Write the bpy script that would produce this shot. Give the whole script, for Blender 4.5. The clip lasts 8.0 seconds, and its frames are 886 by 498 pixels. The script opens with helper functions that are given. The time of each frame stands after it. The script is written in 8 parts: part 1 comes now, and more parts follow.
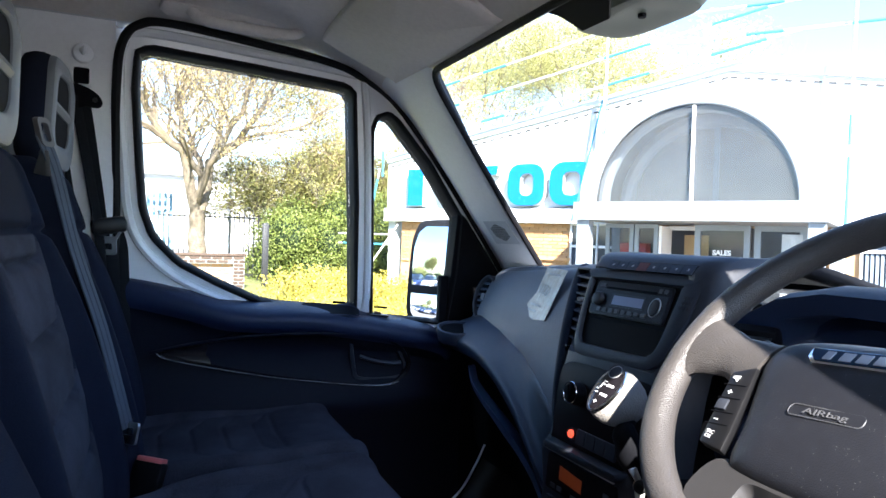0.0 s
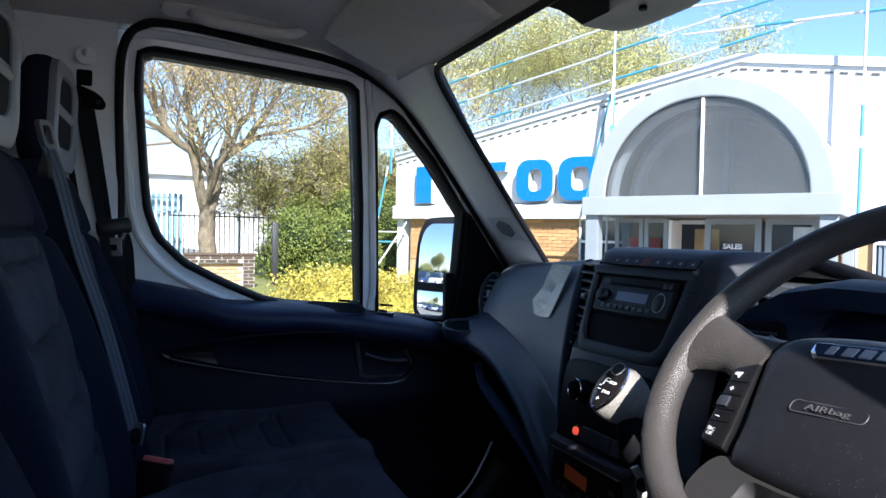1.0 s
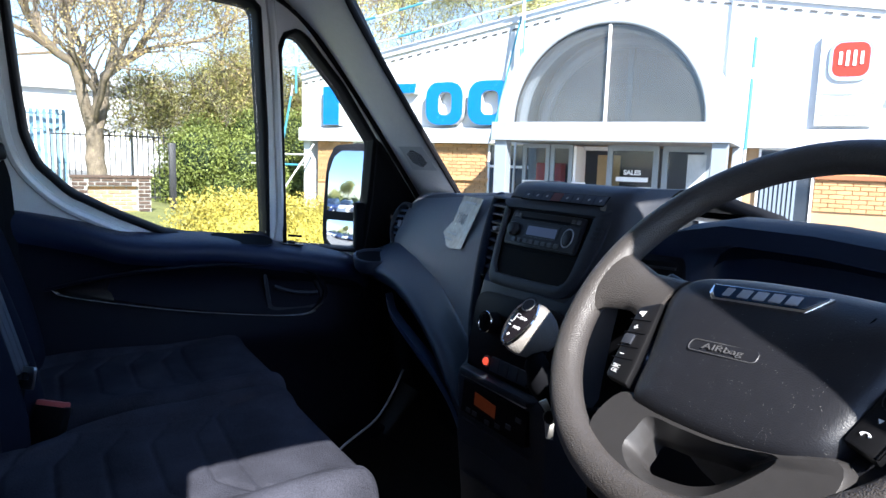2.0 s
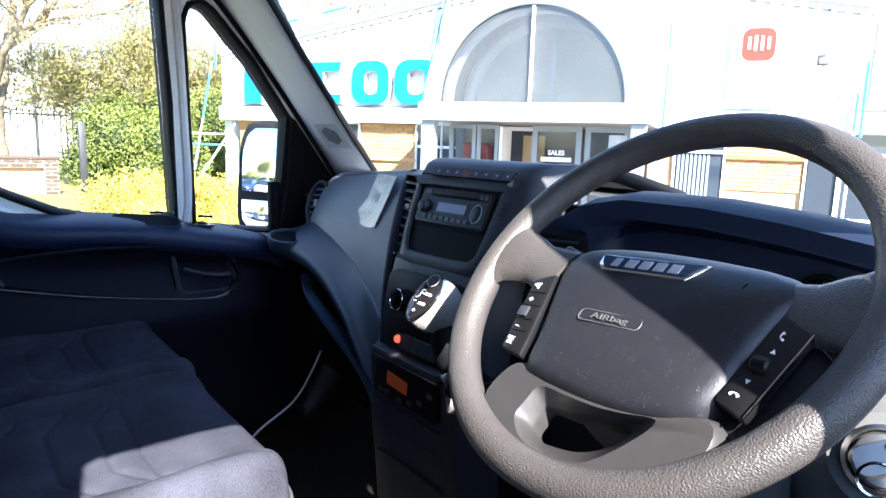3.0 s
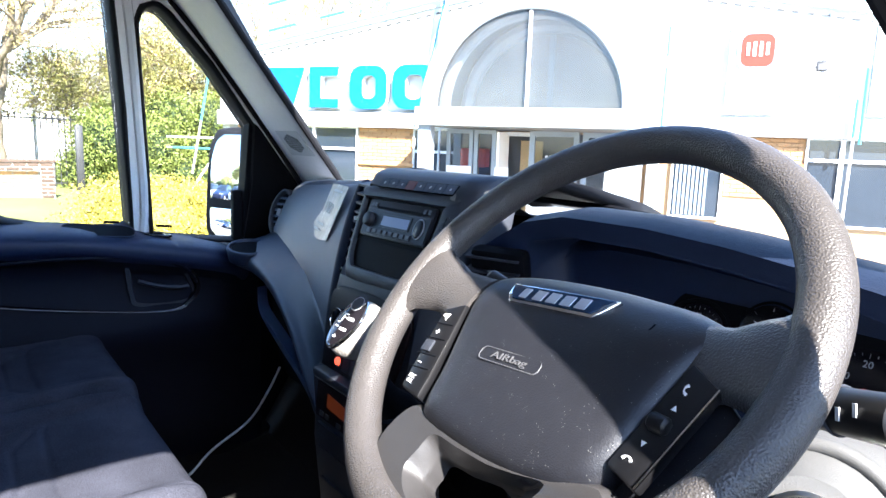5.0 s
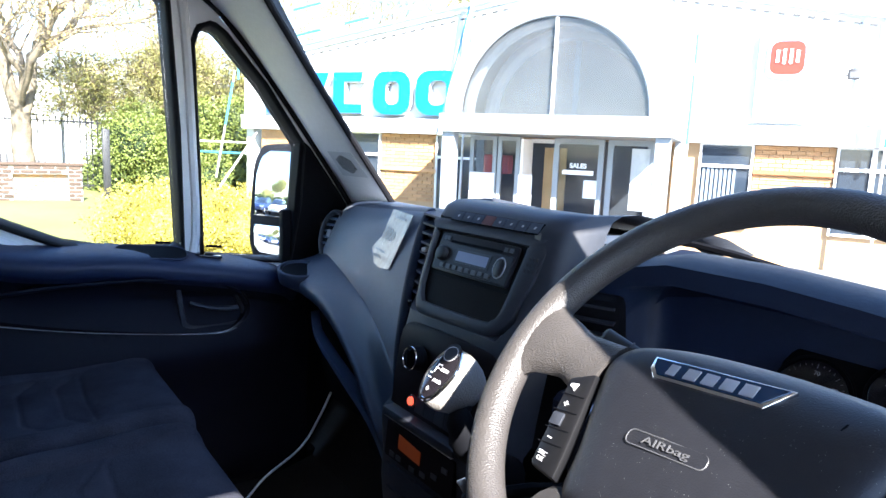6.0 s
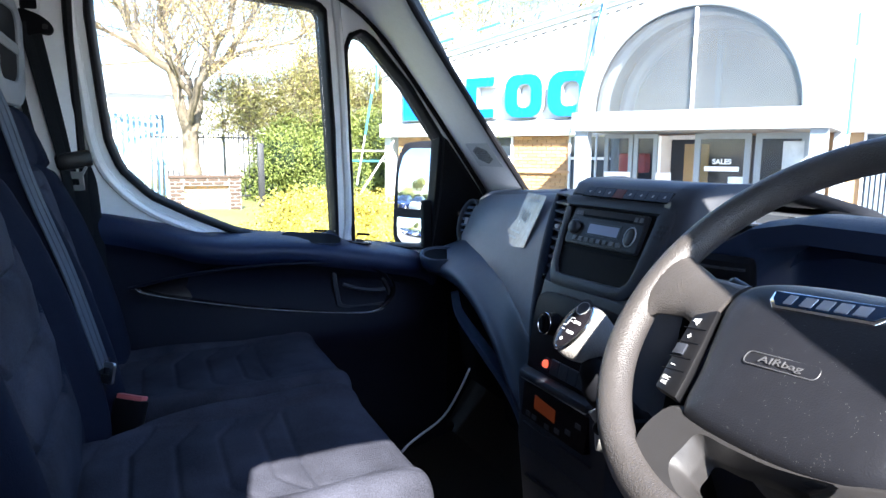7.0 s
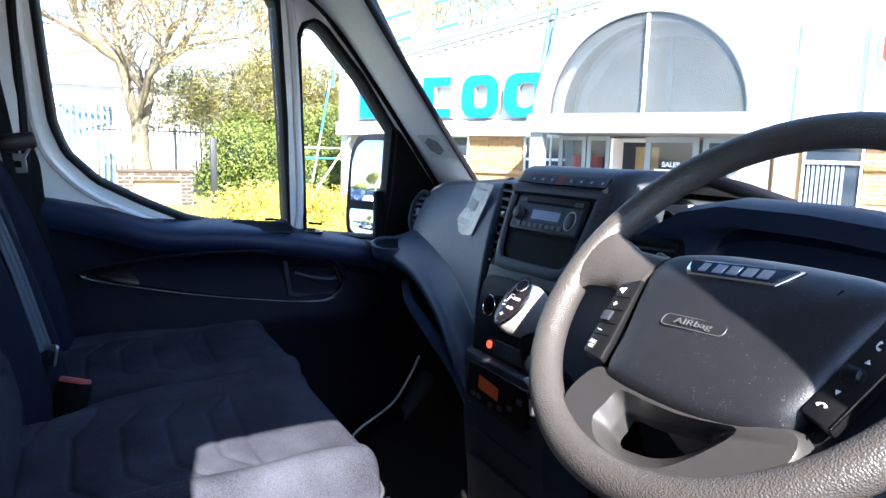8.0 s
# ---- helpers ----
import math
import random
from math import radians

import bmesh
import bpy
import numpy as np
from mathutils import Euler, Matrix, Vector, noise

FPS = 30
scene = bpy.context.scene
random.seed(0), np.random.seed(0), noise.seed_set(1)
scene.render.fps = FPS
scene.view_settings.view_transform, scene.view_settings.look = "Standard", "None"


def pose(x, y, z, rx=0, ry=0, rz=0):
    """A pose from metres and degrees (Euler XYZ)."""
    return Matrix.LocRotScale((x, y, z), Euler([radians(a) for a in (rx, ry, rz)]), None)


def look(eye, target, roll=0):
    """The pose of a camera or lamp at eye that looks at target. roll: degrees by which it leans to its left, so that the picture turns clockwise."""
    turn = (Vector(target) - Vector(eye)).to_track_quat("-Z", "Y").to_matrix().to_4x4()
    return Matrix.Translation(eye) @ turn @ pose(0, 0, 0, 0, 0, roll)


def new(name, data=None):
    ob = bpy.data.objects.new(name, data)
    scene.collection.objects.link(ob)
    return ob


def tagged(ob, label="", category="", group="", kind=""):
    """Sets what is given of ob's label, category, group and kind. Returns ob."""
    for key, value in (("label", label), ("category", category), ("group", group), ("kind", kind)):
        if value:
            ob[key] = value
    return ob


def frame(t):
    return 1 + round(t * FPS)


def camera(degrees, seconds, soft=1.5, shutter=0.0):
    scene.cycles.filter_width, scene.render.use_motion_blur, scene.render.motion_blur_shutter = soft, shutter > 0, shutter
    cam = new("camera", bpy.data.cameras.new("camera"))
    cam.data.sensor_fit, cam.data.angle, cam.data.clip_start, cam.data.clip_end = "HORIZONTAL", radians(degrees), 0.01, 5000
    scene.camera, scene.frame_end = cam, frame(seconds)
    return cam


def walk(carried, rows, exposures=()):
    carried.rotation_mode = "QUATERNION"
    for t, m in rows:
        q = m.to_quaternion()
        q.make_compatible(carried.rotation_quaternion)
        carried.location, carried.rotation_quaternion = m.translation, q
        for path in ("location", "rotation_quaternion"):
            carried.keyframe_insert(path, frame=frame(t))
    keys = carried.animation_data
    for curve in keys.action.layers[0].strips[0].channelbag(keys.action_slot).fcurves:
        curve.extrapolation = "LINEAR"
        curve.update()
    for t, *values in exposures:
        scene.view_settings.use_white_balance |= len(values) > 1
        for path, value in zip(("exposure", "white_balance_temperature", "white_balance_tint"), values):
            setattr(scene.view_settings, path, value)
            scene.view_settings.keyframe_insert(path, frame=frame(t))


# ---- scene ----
cam = camera(68.1, 8.0)
PATH = [
    (0, (0.91, -0.811, 1.7), (-0.913, 0.011, 1.667), 1.8),
    (0.5, (0.909, -0.81, 1.705), (-0.904, 0.034, 1.672), 0.9),
    (1, (0.91, -0.796, 1.701), (-0.924, -0.001, 1.658), 1.1),
    (1.5, (0.891, -0.781, 1.711), (-0.878, 0.144, 1.585), 1.9),
    (2, (0.891, -0.793, 1.72), (-0.798, 0.243, 1.451), 1.7),
    (2.2, (0.892, -0.793, 1.723), (-0.768, 0.279, 1.42), 1.7),
    (3.3, (0.906, -0.736, 1.696), (-0.644, 0.488, 1.381), 1.8),
    (3.5, (0.907, -0.723, 1.68), (-0.644, 0.5, 1.365), 1.8),
    (4, (0.919, -0.687, 1.671), (-0.637, 0.53, 1.357), 1.3),
    (4.2, (0.93, -0.668, 1.677), (-0.616, 0.562, 1.366), 1.0),
    (5.3, (0.867, -0.635, 1.758), (-0.706, 0.562, 1.452), 2.2),
    (5.5, (0.831, -0.635, 1.776), (-0.748, 0.551, 1.462), 0.9),
    (6, (0.81, -0.69, 1.77), (-0.79, 0.473, 1.472), 2.4),
    (6.5, (0.846, -0.735, 1.744), (-0.765, 0.413, 1.45), 1.9),
    (7, (0.894, -0.745, 1.729), (-0.909, 0.07, 1.437), 0.3),
    (7.5, (0.914, -0.736, 1.71), (-0.835, 0.19, 1.425), 1.8),
    (8, (0.931, -0.745, 1.704), (-0.813, 0.189, 1.414), 1.4),
]
EXPOSURES = [(0, 2.72, 6050, 12), (0.5, 2.17, 6000, 12), (1.0, 1.66, 5900, 12), (1.5, 1.76, 5900, 12), (2.0, 2.02, 5900, 12), (2.2, 2.18, 5950, 12), (3.3, 3.13, 6000, 12), (4.2, 3.13, 6000, 12), (5.5, 3.08, 6000, 12), (8.0, 2.87, 6000, 12)]
walk(cam, [(t, look(eye, target, roll)) for t, eye, target, roll in PATH], EXPOSURES)

# ---- world and sun ----
SUN = Vector((1.0, -0.20, 0.81)).normalized()
world = bpy.data.worlds.new("sky")
scene.world = world
world.use_nodes = True
wn = world.node_tree
sky = wn.nodes.new("ShaderNodeTexSky")
sky.sky_type, sky.sun_disc = "NISHITA", False
sky.sun_elevation = math.asin(SUN.z)
sky.sun_rotation = math.atan2(SUN.x, SUN.y)
sky.air_density, sky.dust_density, sky.ozone_density = 1.0, 0.4, 4.0
wn.links.new(sky.outputs[0], wn.nodes["Background"].inputs[0])
wn.nodes["Background"].inputs[1].default_value = 0.096
sun = new("sun", bpy.data.lights.new("sun", "SUN"))
sun.data.energy, sun.data.angle, sun.data.color = 5.0, radians(0.5), (1.0, 0.93, 0.81)
sun.matrix_world = look(SUN * 40, (0, 0, 0))


# ---- materials ----
def mat(name, col, rough=0.5, metal=0.0, vary=0.12, scale=6.0, fine=90.0, bump=0.0, bscale=300.0, kind="noise", spec=0.5,
        coat=0.0, rvary=0.08, rand=0.0, sheen=0.0, specks=0.0):
    """A surface with large stains, fine grain and a fine relief."""
    m = bpy.data.materials.new(name)
    m.use_nodes = True
    nt = m.node_tree
    b = nt.nodes["Principled BSDF"]
    b.inputs["Roughness"].default_value, b.inputs["Metallic"].default_value = rough, metal
    b.inputs["Specular IOR Level"].default_value = spec
    b.inputs["Coat Weight"].default_value = coat
    b.inputs["Sheen Weight"].default_value = sheen
    tc = nt.nodes.new("ShaderNodeTexCoord")
    n1, n2 = nt.nodes.new("ShaderNodeTexNoise"), nt.nodes.new("ShaderNodeTexNoise")
    n1.inputs["Scale"].default_value, n2.inputs["Scale"].default_value = scale, fine
    n1.inputs["Detail"].default_value = 5
    for n in (n1, n2):
        nt.links.new(tc.outputs["Object"], n.inputs["Vector"])
    mx = nt.nodes.new("ShaderNodeMix")
    mx.data_type = "FLOAT"
    mx.inputs[0].default_value = 0.45
    nt.links.new(n1.outputs[0], mx.inputs[2])
    nt.links.new(n2.outputs[0], mx.inputs[3])
    ramp = nt.nodes.new("ShaderNodeMapRange")
    ramp.inputs[1].default_value, ramp.inputs[2].default_value = 0.3, 0.7
    ramp.inputs[3].default_value, ramp.inputs[4].default_value = 1 - vary, 1 + vary
    nt.links.new(mx.outputs[0], ramp.inputs[0])
    last = ramp.outputs[0]
    if rand:
        oi = nt.nodes.new("ShaderNodeObjectInfo")
        gi = nt.nodes.new("ShaderNodeNewGeometry")
        ad = nt.nodes.new("ShaderNodeMath")
        ad.operation = "ADD"
        nt.links.new(oi.outputs["Random"], ad.inputs[0])
        nt.links.new(gi.outputs["Random Per Island"], ad.inputs[1])
        mr = nt.nodes.new("ShaderNodeMapRange")
        mr.inputs[2].default_value = 2.0
        mr.inputs[3].default_value, mr.inputs[4].default_value = 1 - rand, 1 + rand
        nt.links.new(ad.outputs[0], mr.inputs[0])
        mu = nt.nodes.new("ShaderNodeMath")
        mu.operation = "MULTIPLY"
        nt.links.new(last, mu.inputs[0])
        nt.links.new(mr.outputs[0], mu.inputs[1])
        last = mu.outputs[0]
    sc = nt.nodes.new("ShaderNodeVectorMath")
    sc.operation = "SCALE"
    sc.inputs[0].default_value = col[:3]
    nt.links.new(last, sc.inputs["Scale"])
    base = sc.outputs[0]
    if specks:
        vo, lt, dust = nt.nodes.new("ShaderNodeTexVoronoi"), nt.nodes.new("ShaderNodeMath"), nt.nodes.new("ShaderNodeMix")
        vo.inputs["Scale"].default_value = 420
        lt.operation = "LESS_THAN"
        lt.inputs[1].default_value = 0.11
        dust.data_type = "RGBA"
        dust.inputs[7].default_value = (specks, specks, specks * 0.95, 1)
        nt.links.new(tc.outputs["Object"], vo.inputs["Vector"])
        nt.links.new(vo.outputs["Distance"], lt.inputs[0])
        pick = nt.nodes.new("ShaderNodeMath")
        pick.operation = "MULTIPLY"
        far = nt.nodes.new("ShaderNodeMath")
        far.operation = "GREATER_THAN"
        far.inputs[1].default_value = 0.55
        nt.links.new(n2.outputs[0], far.inputs[0])
        nt.links.new(lt.outputs[0], pick.inputs[0])
        nt.links.new(far.outputs[0], pick.inputs[1])
        nt.links.new(pick.outputs[0], dust.inputs[0])
        nt.links.new(base, dust.inputs[6])
        base = dust.outputs[2]
    nt.links.new(base, b.inputs["Base Color"])
    rr = nt.nodes.new("ShaderNodeMapRange")
    rr.inputs[3].default_value, rr.inputs[4].default_value = max(0.0, rough - rvary), min(1.0, rough + rvary)
    nt.links.new(n1.outputs[0], rr.inputs[0])
    nt.links.new(rr.outputs[0], b.inputs["Roughness"])
    if bump:
        if kind == "leather":
            h = nt.nodes.new("ShaderNodeTexVoronoi")
            h.feature = "SMOOTH_F1"
            out = h.outputs["Distance"]
        elif kind == "weave":
            h = nt.nodes.new("ShaderNodeTexMagic")
            h.turbulence_depth = 1
            out = h.outputs[1]
        else:
            h = nt.nodes.new("ShaderNodeTexNoise")
            h.inputs["Detail"].default_value = 3
            out = h.outputs[0]
        h.inputs["Scale"].default_value = bscale
        nt.links.new(tc.outputs["Object"], h.inputs["Vector"])
        bp = nt.nodes.new("ShaderNodeBump")
        bp.inputs["Strength"].default_value, bp.inputs["Distance"].default_value = bump, 0.002
        nt.links.new(out, bp.inputs["Height"])
        nt.links.new(bp.outputs[0], b.inputs["Normal"])
    return m


def glass(name, tint=(1, 1, 1), rough=0.0, dust=0.0):
    m = bpy.data.materials.new(name)
    m.use_nodes = True
    nt = m.node_tree
    nt.nodes.remove(nt.nodes["Principled BSDF"])
    tr, gl, mx, lw, pw, ma = (nt.nodes.new("ShaderNode" + k) for k in ("BsdfTransparent", "BsdfGlossy", "MixShader", "LayerWeight", "Math", "Math"))
    tr.inputs[0].default_value = (*tint, 1)
    gl.inputs["Roughness"].default_value = rough
    pw.operation, ma.operation = "POWER", "MULTIPLY_ADD"
    pw.inputs[1].default_value, ma.inputs[1].default_value, ma.inputs[2].default_value = 5.0, 0.75, 0.03
    nt.links.new(lw.outputs["Facing"], pw.inputs[0])
    nt.links.new(pw.outputs[0], ma.inputs[0])
    nt.links.new(ma.outputs[0], mx.inputs[0])
    clear = tr.outputs[0]
    # dust: share of a pale diffuse layer, varied by noise
    if dust:
        df, md = nt.nodes.new("ShaderNodeBsdfDiffuse"), nt.nodes.new("ShaderNodeMixShader")
        df.inputs[0].default_value = (0.62, 0.62, 0.60, 1)
        nz, mr = nt.nodes.new("ShaderNodeTexNoise"), nt.nodes.new("ShaderNodeMapRange")
        nz.inputs["Scale"].default_value, nz.inputs["Detail"].default_value = 2.2, 6
        mr.inputs[3].default_value, mr.inputs[4].default_value = dust * 0.5, dust * 1.5
        nt.links.new(nz.outputs[0], mr.inputs[0])
        nt.links.new(mr.outputs[0], md.inputs[0])
        nt.links.new(tr.outputs[0], md.inputs[1])
        nt.links.new(df.outputs[0], md.inputs[2])
        clear = md.outputs[0]
    nt.links.new(clear, mx.inputs[1])
    nt.links.new(gl.outputs[0], mx.inputs[2])
    nt.links.new(mx.outputs[0], nt.nodes["Material Output"].inputs[0])
    return m


def glow(name, col, power):
    m = mat(name, col, 0.4)
    b = m.node_tree.nodes["Principled BSDF"]
    b.inputs["Emission Color"].default_value, b.inputs["Emission Strength"].default_value = (*col, 1), power
    return m


DASH = mat("dash_plastic", (0.016, 0.024, 0.046), 0.46, spec=0.45, bump=0.25, bscale=900, kind="leather", vary=0.15)
DASH_FACE = mat("dash_face_plastic", (0.122, 0.138, 0.172), 0.5, spec=0.35, bump=0.2, bscale=900, kind="leather")
STACK = mat("console_plastic", (0.028, 0.031, 0.040), 0.45, spec=0.30, bump=0.12, bscale=900)
GLOSS = mat("gloss_black", (0.008, 0.007, 0.009), 0.16, vary=0.2)
DARK = mat("dark_plastic", (0.0050, 0.0053, 0.0070), 0.65, spec=0.06)
# armrest lighter, lower trim near-black: light and shade put into two colours
DOOR_TRIM = mat("door_trim_shaded", (0.0035, 0.005, 0.012), 0.52, spec=0.15, bump=0.22, bscale=900, kind="leather")
ARMREST = mat("door_trim_lit", (0.013, 0.022, 0.058), 0.45, spec=0.36, bump=0.22, bscale=900, kind="leather")
WHEEL = mat("wheel_polyurethane", (0.051, 0.046, 0.044), 0.40, spec=0.5, bump=0.45, bscale=720, kind="leather", vary=0.12)
HUB = mat("airbag_cover", (0.0110, 0.0115, 0.0150), 0.43, spec=0.45, bump=0.13, bscale=900, kind="leather", vary=0.2, specks=0.20)
SPOKE = mat("grey_spoke_plastic", (0.030, 0.0285, 0.029), 0.36, bump=0.1, bscale=700)
CLOTH = mat("seat_cloth", (0.043, 0.045, 0.060), 0.95, bump=0.8, bscale=420, sheen=0.0, spec=0.08, vary=0.6, scale=9, fine=520)
CLOTH_B = mat("seat_side_cloth", (0.014, 0.017, 0.030), 0.92, bump=0.6, bscale=650, sheen=0.0, spec=0.1, vary=0.2, fine=500)
SEAM = mat("seam_thread", (0.035, 0.036, 0.046), 0.9)
PAINT = mat("white_van_paint", (0.82, 0.83, 0.84), 0.22, coat=0.6, vary=0.03)
RUBBER = mat("black_rubber", (0.009, 0.009, 0.011), 0.65, spec=0.2, bump=0.1)
TRIM_GREY = mat("pillar_trim_plastic", (0.82, 0.83, 0.85), 0.42, bump=0.2, bscale=700, vary=0.05)
LINER = mat("headliner_felt", (0.76, 0.71, 0.67), 0.95, bump=0.4, bscale=600, vary=0.08)
BULKHEAD = mat("bulkhead_lining", (0.13, 0.125, 0.12), 0.8, bump=0.2)
HEAD_GREY = mat("headrest_grey_plastic", (0.16, 0.17, 0.185), 0.5, vary=0.06)
CHROME = mat("chrome", (0.75, 0.75, 0.76), 0.12, metal=1.0, vary=0.04)
STEEL = mat("brushed_steel", (0.55, 0.54, 0.52), 0.3, metal=1.0, vary=0.1)
BELT = mat("belt_webbing", (0.07, 0.085, 0.11), 0.6, bump=0.5, bscale=500, kind="weave")
BELT_DARK = mat("dark_belt_webbing", (0.007, 0.008, 0.010), 0.8, spec=0.15, bump=0.4, bscale=500, kind="weave")
RED = mat("red_plastic", (0.55, 0.10, 0.09), 0.45)
WHITE_INK = mat("white_ink", (0.75, 0.76, 0.78), 0.5)
GREY_INK = mat("grey_ink", (0.28, 0.29, 0.31), 0.5)
FRAME_INK = mat("dull_raised_edge", (0.075, 0.075, 0.08), 0.4)
MIRROR = mat("mirror_silver", (0.9, 0.92, 0.95), 0.02, metal=1.0, vary=0.01, rvary=0.01)
FLOOR_MAT = mat("floor_rubber", (0.030, 0.028, 0.026), 0.8, spec=0.1, bump=0.4, bscale=120)
GLASS = glass("clear_glass", (0.97, 0.985, 0.98))
ORANGE = glow("orange_display", (0.20, 0.036, 0.006), 0.03)
RED_GLOW = glow("red_button_light", (0.8, 0.085, 0.04), 0.32)
LCD = mat("lcd_glass", (0.20, 0.21, 0.30), 0.3, vary=0.05)
CLADDING = mat("white_cladding", (0.54, 0.55, 0.56), 0.45, vary=0.09, scale=1.2)
PORCH_WHITE = mat("aged_white_panel", (0.27, 0.295, 0.325), 0.5, vary=0.08, scale=2.0, fine=30)
FRAME_GREY = mat("grey_aluminium_frame", (0.22, 0.25, 0.28), 0.45, vary=0.08)
FRAME_WHITE = mat("white_window_frame", (0.72, 0.72, 0.72), 0.4, vary=0.04)
BRICK = mat("red_brick", (0.44, 0.25, 0.115), 0.85, vary=0.2, rand=0.35, scale=3, fine=60, bump=0.4, bscale=150)
BRICK_BUFF = mat("brown_brick", (0.070, 0.046, 0.034), 0.88, vary=0.2, rand=0.4, scale=3, fine=60, bump=0.4, bscale=150)
MORTAR = mat("mortar", (0.42, 0.28, 0.155), 0.95, vary=0.1, bump=0.3, bscale=200)
BLUE = mat("blue_sign_acrylic", (0.004, 0.135, 0.45), 0.25, vary=0.04)
SCAFF_BLUE = mat("blue_scaffold_paint", (0.06, 0.24, 0.33), 0.45, vary=0.15)
SCAFF = mat("galvanised_tube", (0.55, 0.56, 0.56), 0.45, metal=0.4, vary=0.15)
TINTED = mat("dark_window_glass", (0.025, 0.035, 0.05), 0.06, spec=0.8, vary=0.2, scale=1.0)
ASPHALT = mat("asphalt", (0.16, 0.158, 0.15), 0.9, vary=0.25, scale=0.6, fine=60, bump=0.5, bscale=90)
GRASS = mat("lawn", (0.15, 0.16, 0.045), 0.95, vary=0.35, scale=0.8, fine=25, bump=0.6, bscale=40)
BARK = mat("bark", (0.15, 0.12, 0.085), 0.95, vary=0.6, scale=6, fine=40, bump=1.0, bscale=18)
TWIG = mat("twig_bark", (0.17, 0.13, 0.09), 0.95, vary=0.2)
BARK_PALE = mat("pale_birch_bark", (0.42, 0.38, 0.32), 0.9, vary=0.5, scale=5, fine=30, bump=0.6, bscale=20)
BLIND = mat("blind_fabric", (0.13, 0.165, 0.21), 0.8)
LOBBY = mat("lobby_shade", (0.045, 0.050, 0.060), 0.7, vary=0.3, scale=1.5)
# vault greys carry the shade under the barrel roof
VAULT = mat("vault_lining_shade", (0.115, 0.12, 0.128), 0.8, vary=0.25, scale=1.5)
VAULT_BACK = mat("vault_wall_shade", (0.23, 0.232, 0.235), 0.8, vary=0.2, scale=1.5)
BUD = mat("spring_buds", (0.34, 0.26, 0.10), 0.8, vary=0.3, rand=0.4)
LEAF = mat("dark_green_leaves", (0.135, 0.165, 0.035), 0.55, vary=0.3, rand=0.6, scale=1.0)
LEAF_Y = mat("yellow_green_leaves", (0.42, 0.345, 0.055), 0.55, vary=0.25, rand=0.35, scale=1.5)
LEAF_L = mat("pale_spring_leaves", (0.36, 0.33, 0.10), 0.6, vary=0.3, rand=0.5, scale=1.0)
FENCE_BLACK = mat("black_fence_paint", (0.02, 0.02, 0.022), 0.5)
PALE_BLUE = mat("pale_blue_fence_paint", (0.14, 0.26, 0.36), 0.5, vary=0.06)
FAR_WHITE = mat("far_white_cladding", (0.58, 0.58, 0.57), 0.6, vary=0.05, scale=0.5)
FAR_GREY = mat("far_grey_roof", (0.35, 0.36, 0.37), 0.7, vary=0.08, scale=0.5)


# ---- mesh helpers ----
def link(bm, name, material, smooth=True, angle=40):
    me = bpy.data.meshes.new(name)
    bmesh.ops.recalc_face_normals(bm, faces=bm.faces)
    for f in bm.faces:
        f.smooth = smooth
    if smooth:
        for e in bm.edges:
            if len(e.link_faces) == 2 and e.calc_face_angle(0) > radians(angle):
                e.smooth = False
    bm.to_mesh(me)
    bm.free()
    me.materials.append(material)
    return me


def thing(name, label, category, at=(0, 0, 0), group="", kind=""):
    ob = new(name)
    ob.empty_display_size = 0.05
    ob.matrix_basis = Matrix.Translation(at)
    return tagged(ob, label, category, group, kind)


def part(name, bm, material, parent, label="", smooth=True, m=None, angle=40):
    """Links a mesh, given in world places, as one object under a thing or part."""
    if m is not None:
        bmesh.ops.transform(bm, matrix=m, verts=bm.verts)
    ob = new(name, link(bm, name, material, smooth, angle))
    ob.parent = parent
    ob.matrix_parent_inverse = parent.matrix_basis.inverted() if parent.parent is None else Matrix()
    return tagged(ob, label)


def solo(name, bm, material, label, category="", kind="", group="", smooth=True, m=None):
    if m is not None:
        bmesh.ops.transform(bm, matrix=m, verts=bm.verts)
    return tagged(new(name, link(bm, name, material, smooth)), label, category, group, kind)


def loft(rows, closed=False, cap=False):
    """A skin over rows of places, all of one length; closed joins each row's ends, cap closes the first and last row."""
    bm = bmesh.new()
    vs = [[bm.verts.new(p) for p in row] for row in rows]
    n = len(rows[0])
    for a, b in zip(vs, vs[1:]):
        for i in range(n if closed else n - 1):
            j = (i + 1) % n
            bm.faces.new((a[i], a[j], b[j], b[i]))
    if cap:
        bm.faces.new(vs[0])
        bm.faces.new(vs[-1])
    return bm


def join(*bms):
    out = bms[0]
    for b in bms[1:]:
        me = bpy.data.meshes.new("tmp")
        b.to_mesh(me)
        b.free()
        out.from_mesh(me)
        bpy.data.meshes.remove(me)
    return out


def spline(pts, n=8, closed=False):
    """A smooth line through places."""
    P = [Vector(p) for p in pts]
    k = len(P)
    out = []
    for i in range(k if closed else k - 1):
        if closed:
            a, b, c, d = (P[(i + s) % k] for s in (-1, 0, 1, 2))
        else:
            a, b, c, d = P[max(i - 1, 0)], P[i], P[i + 1], P[min(i + 2, k - 1)]
        for s in range(n):
            t = s / n
            out.append(0.5 * (2 * b + (c - a) * t + (2 * a - 5 * b + 4 * c - d) * t * t + (3 * b - a - 3 * c + d) * t ** 3))
    if not closed:
        out.append(P[-1])
    return out


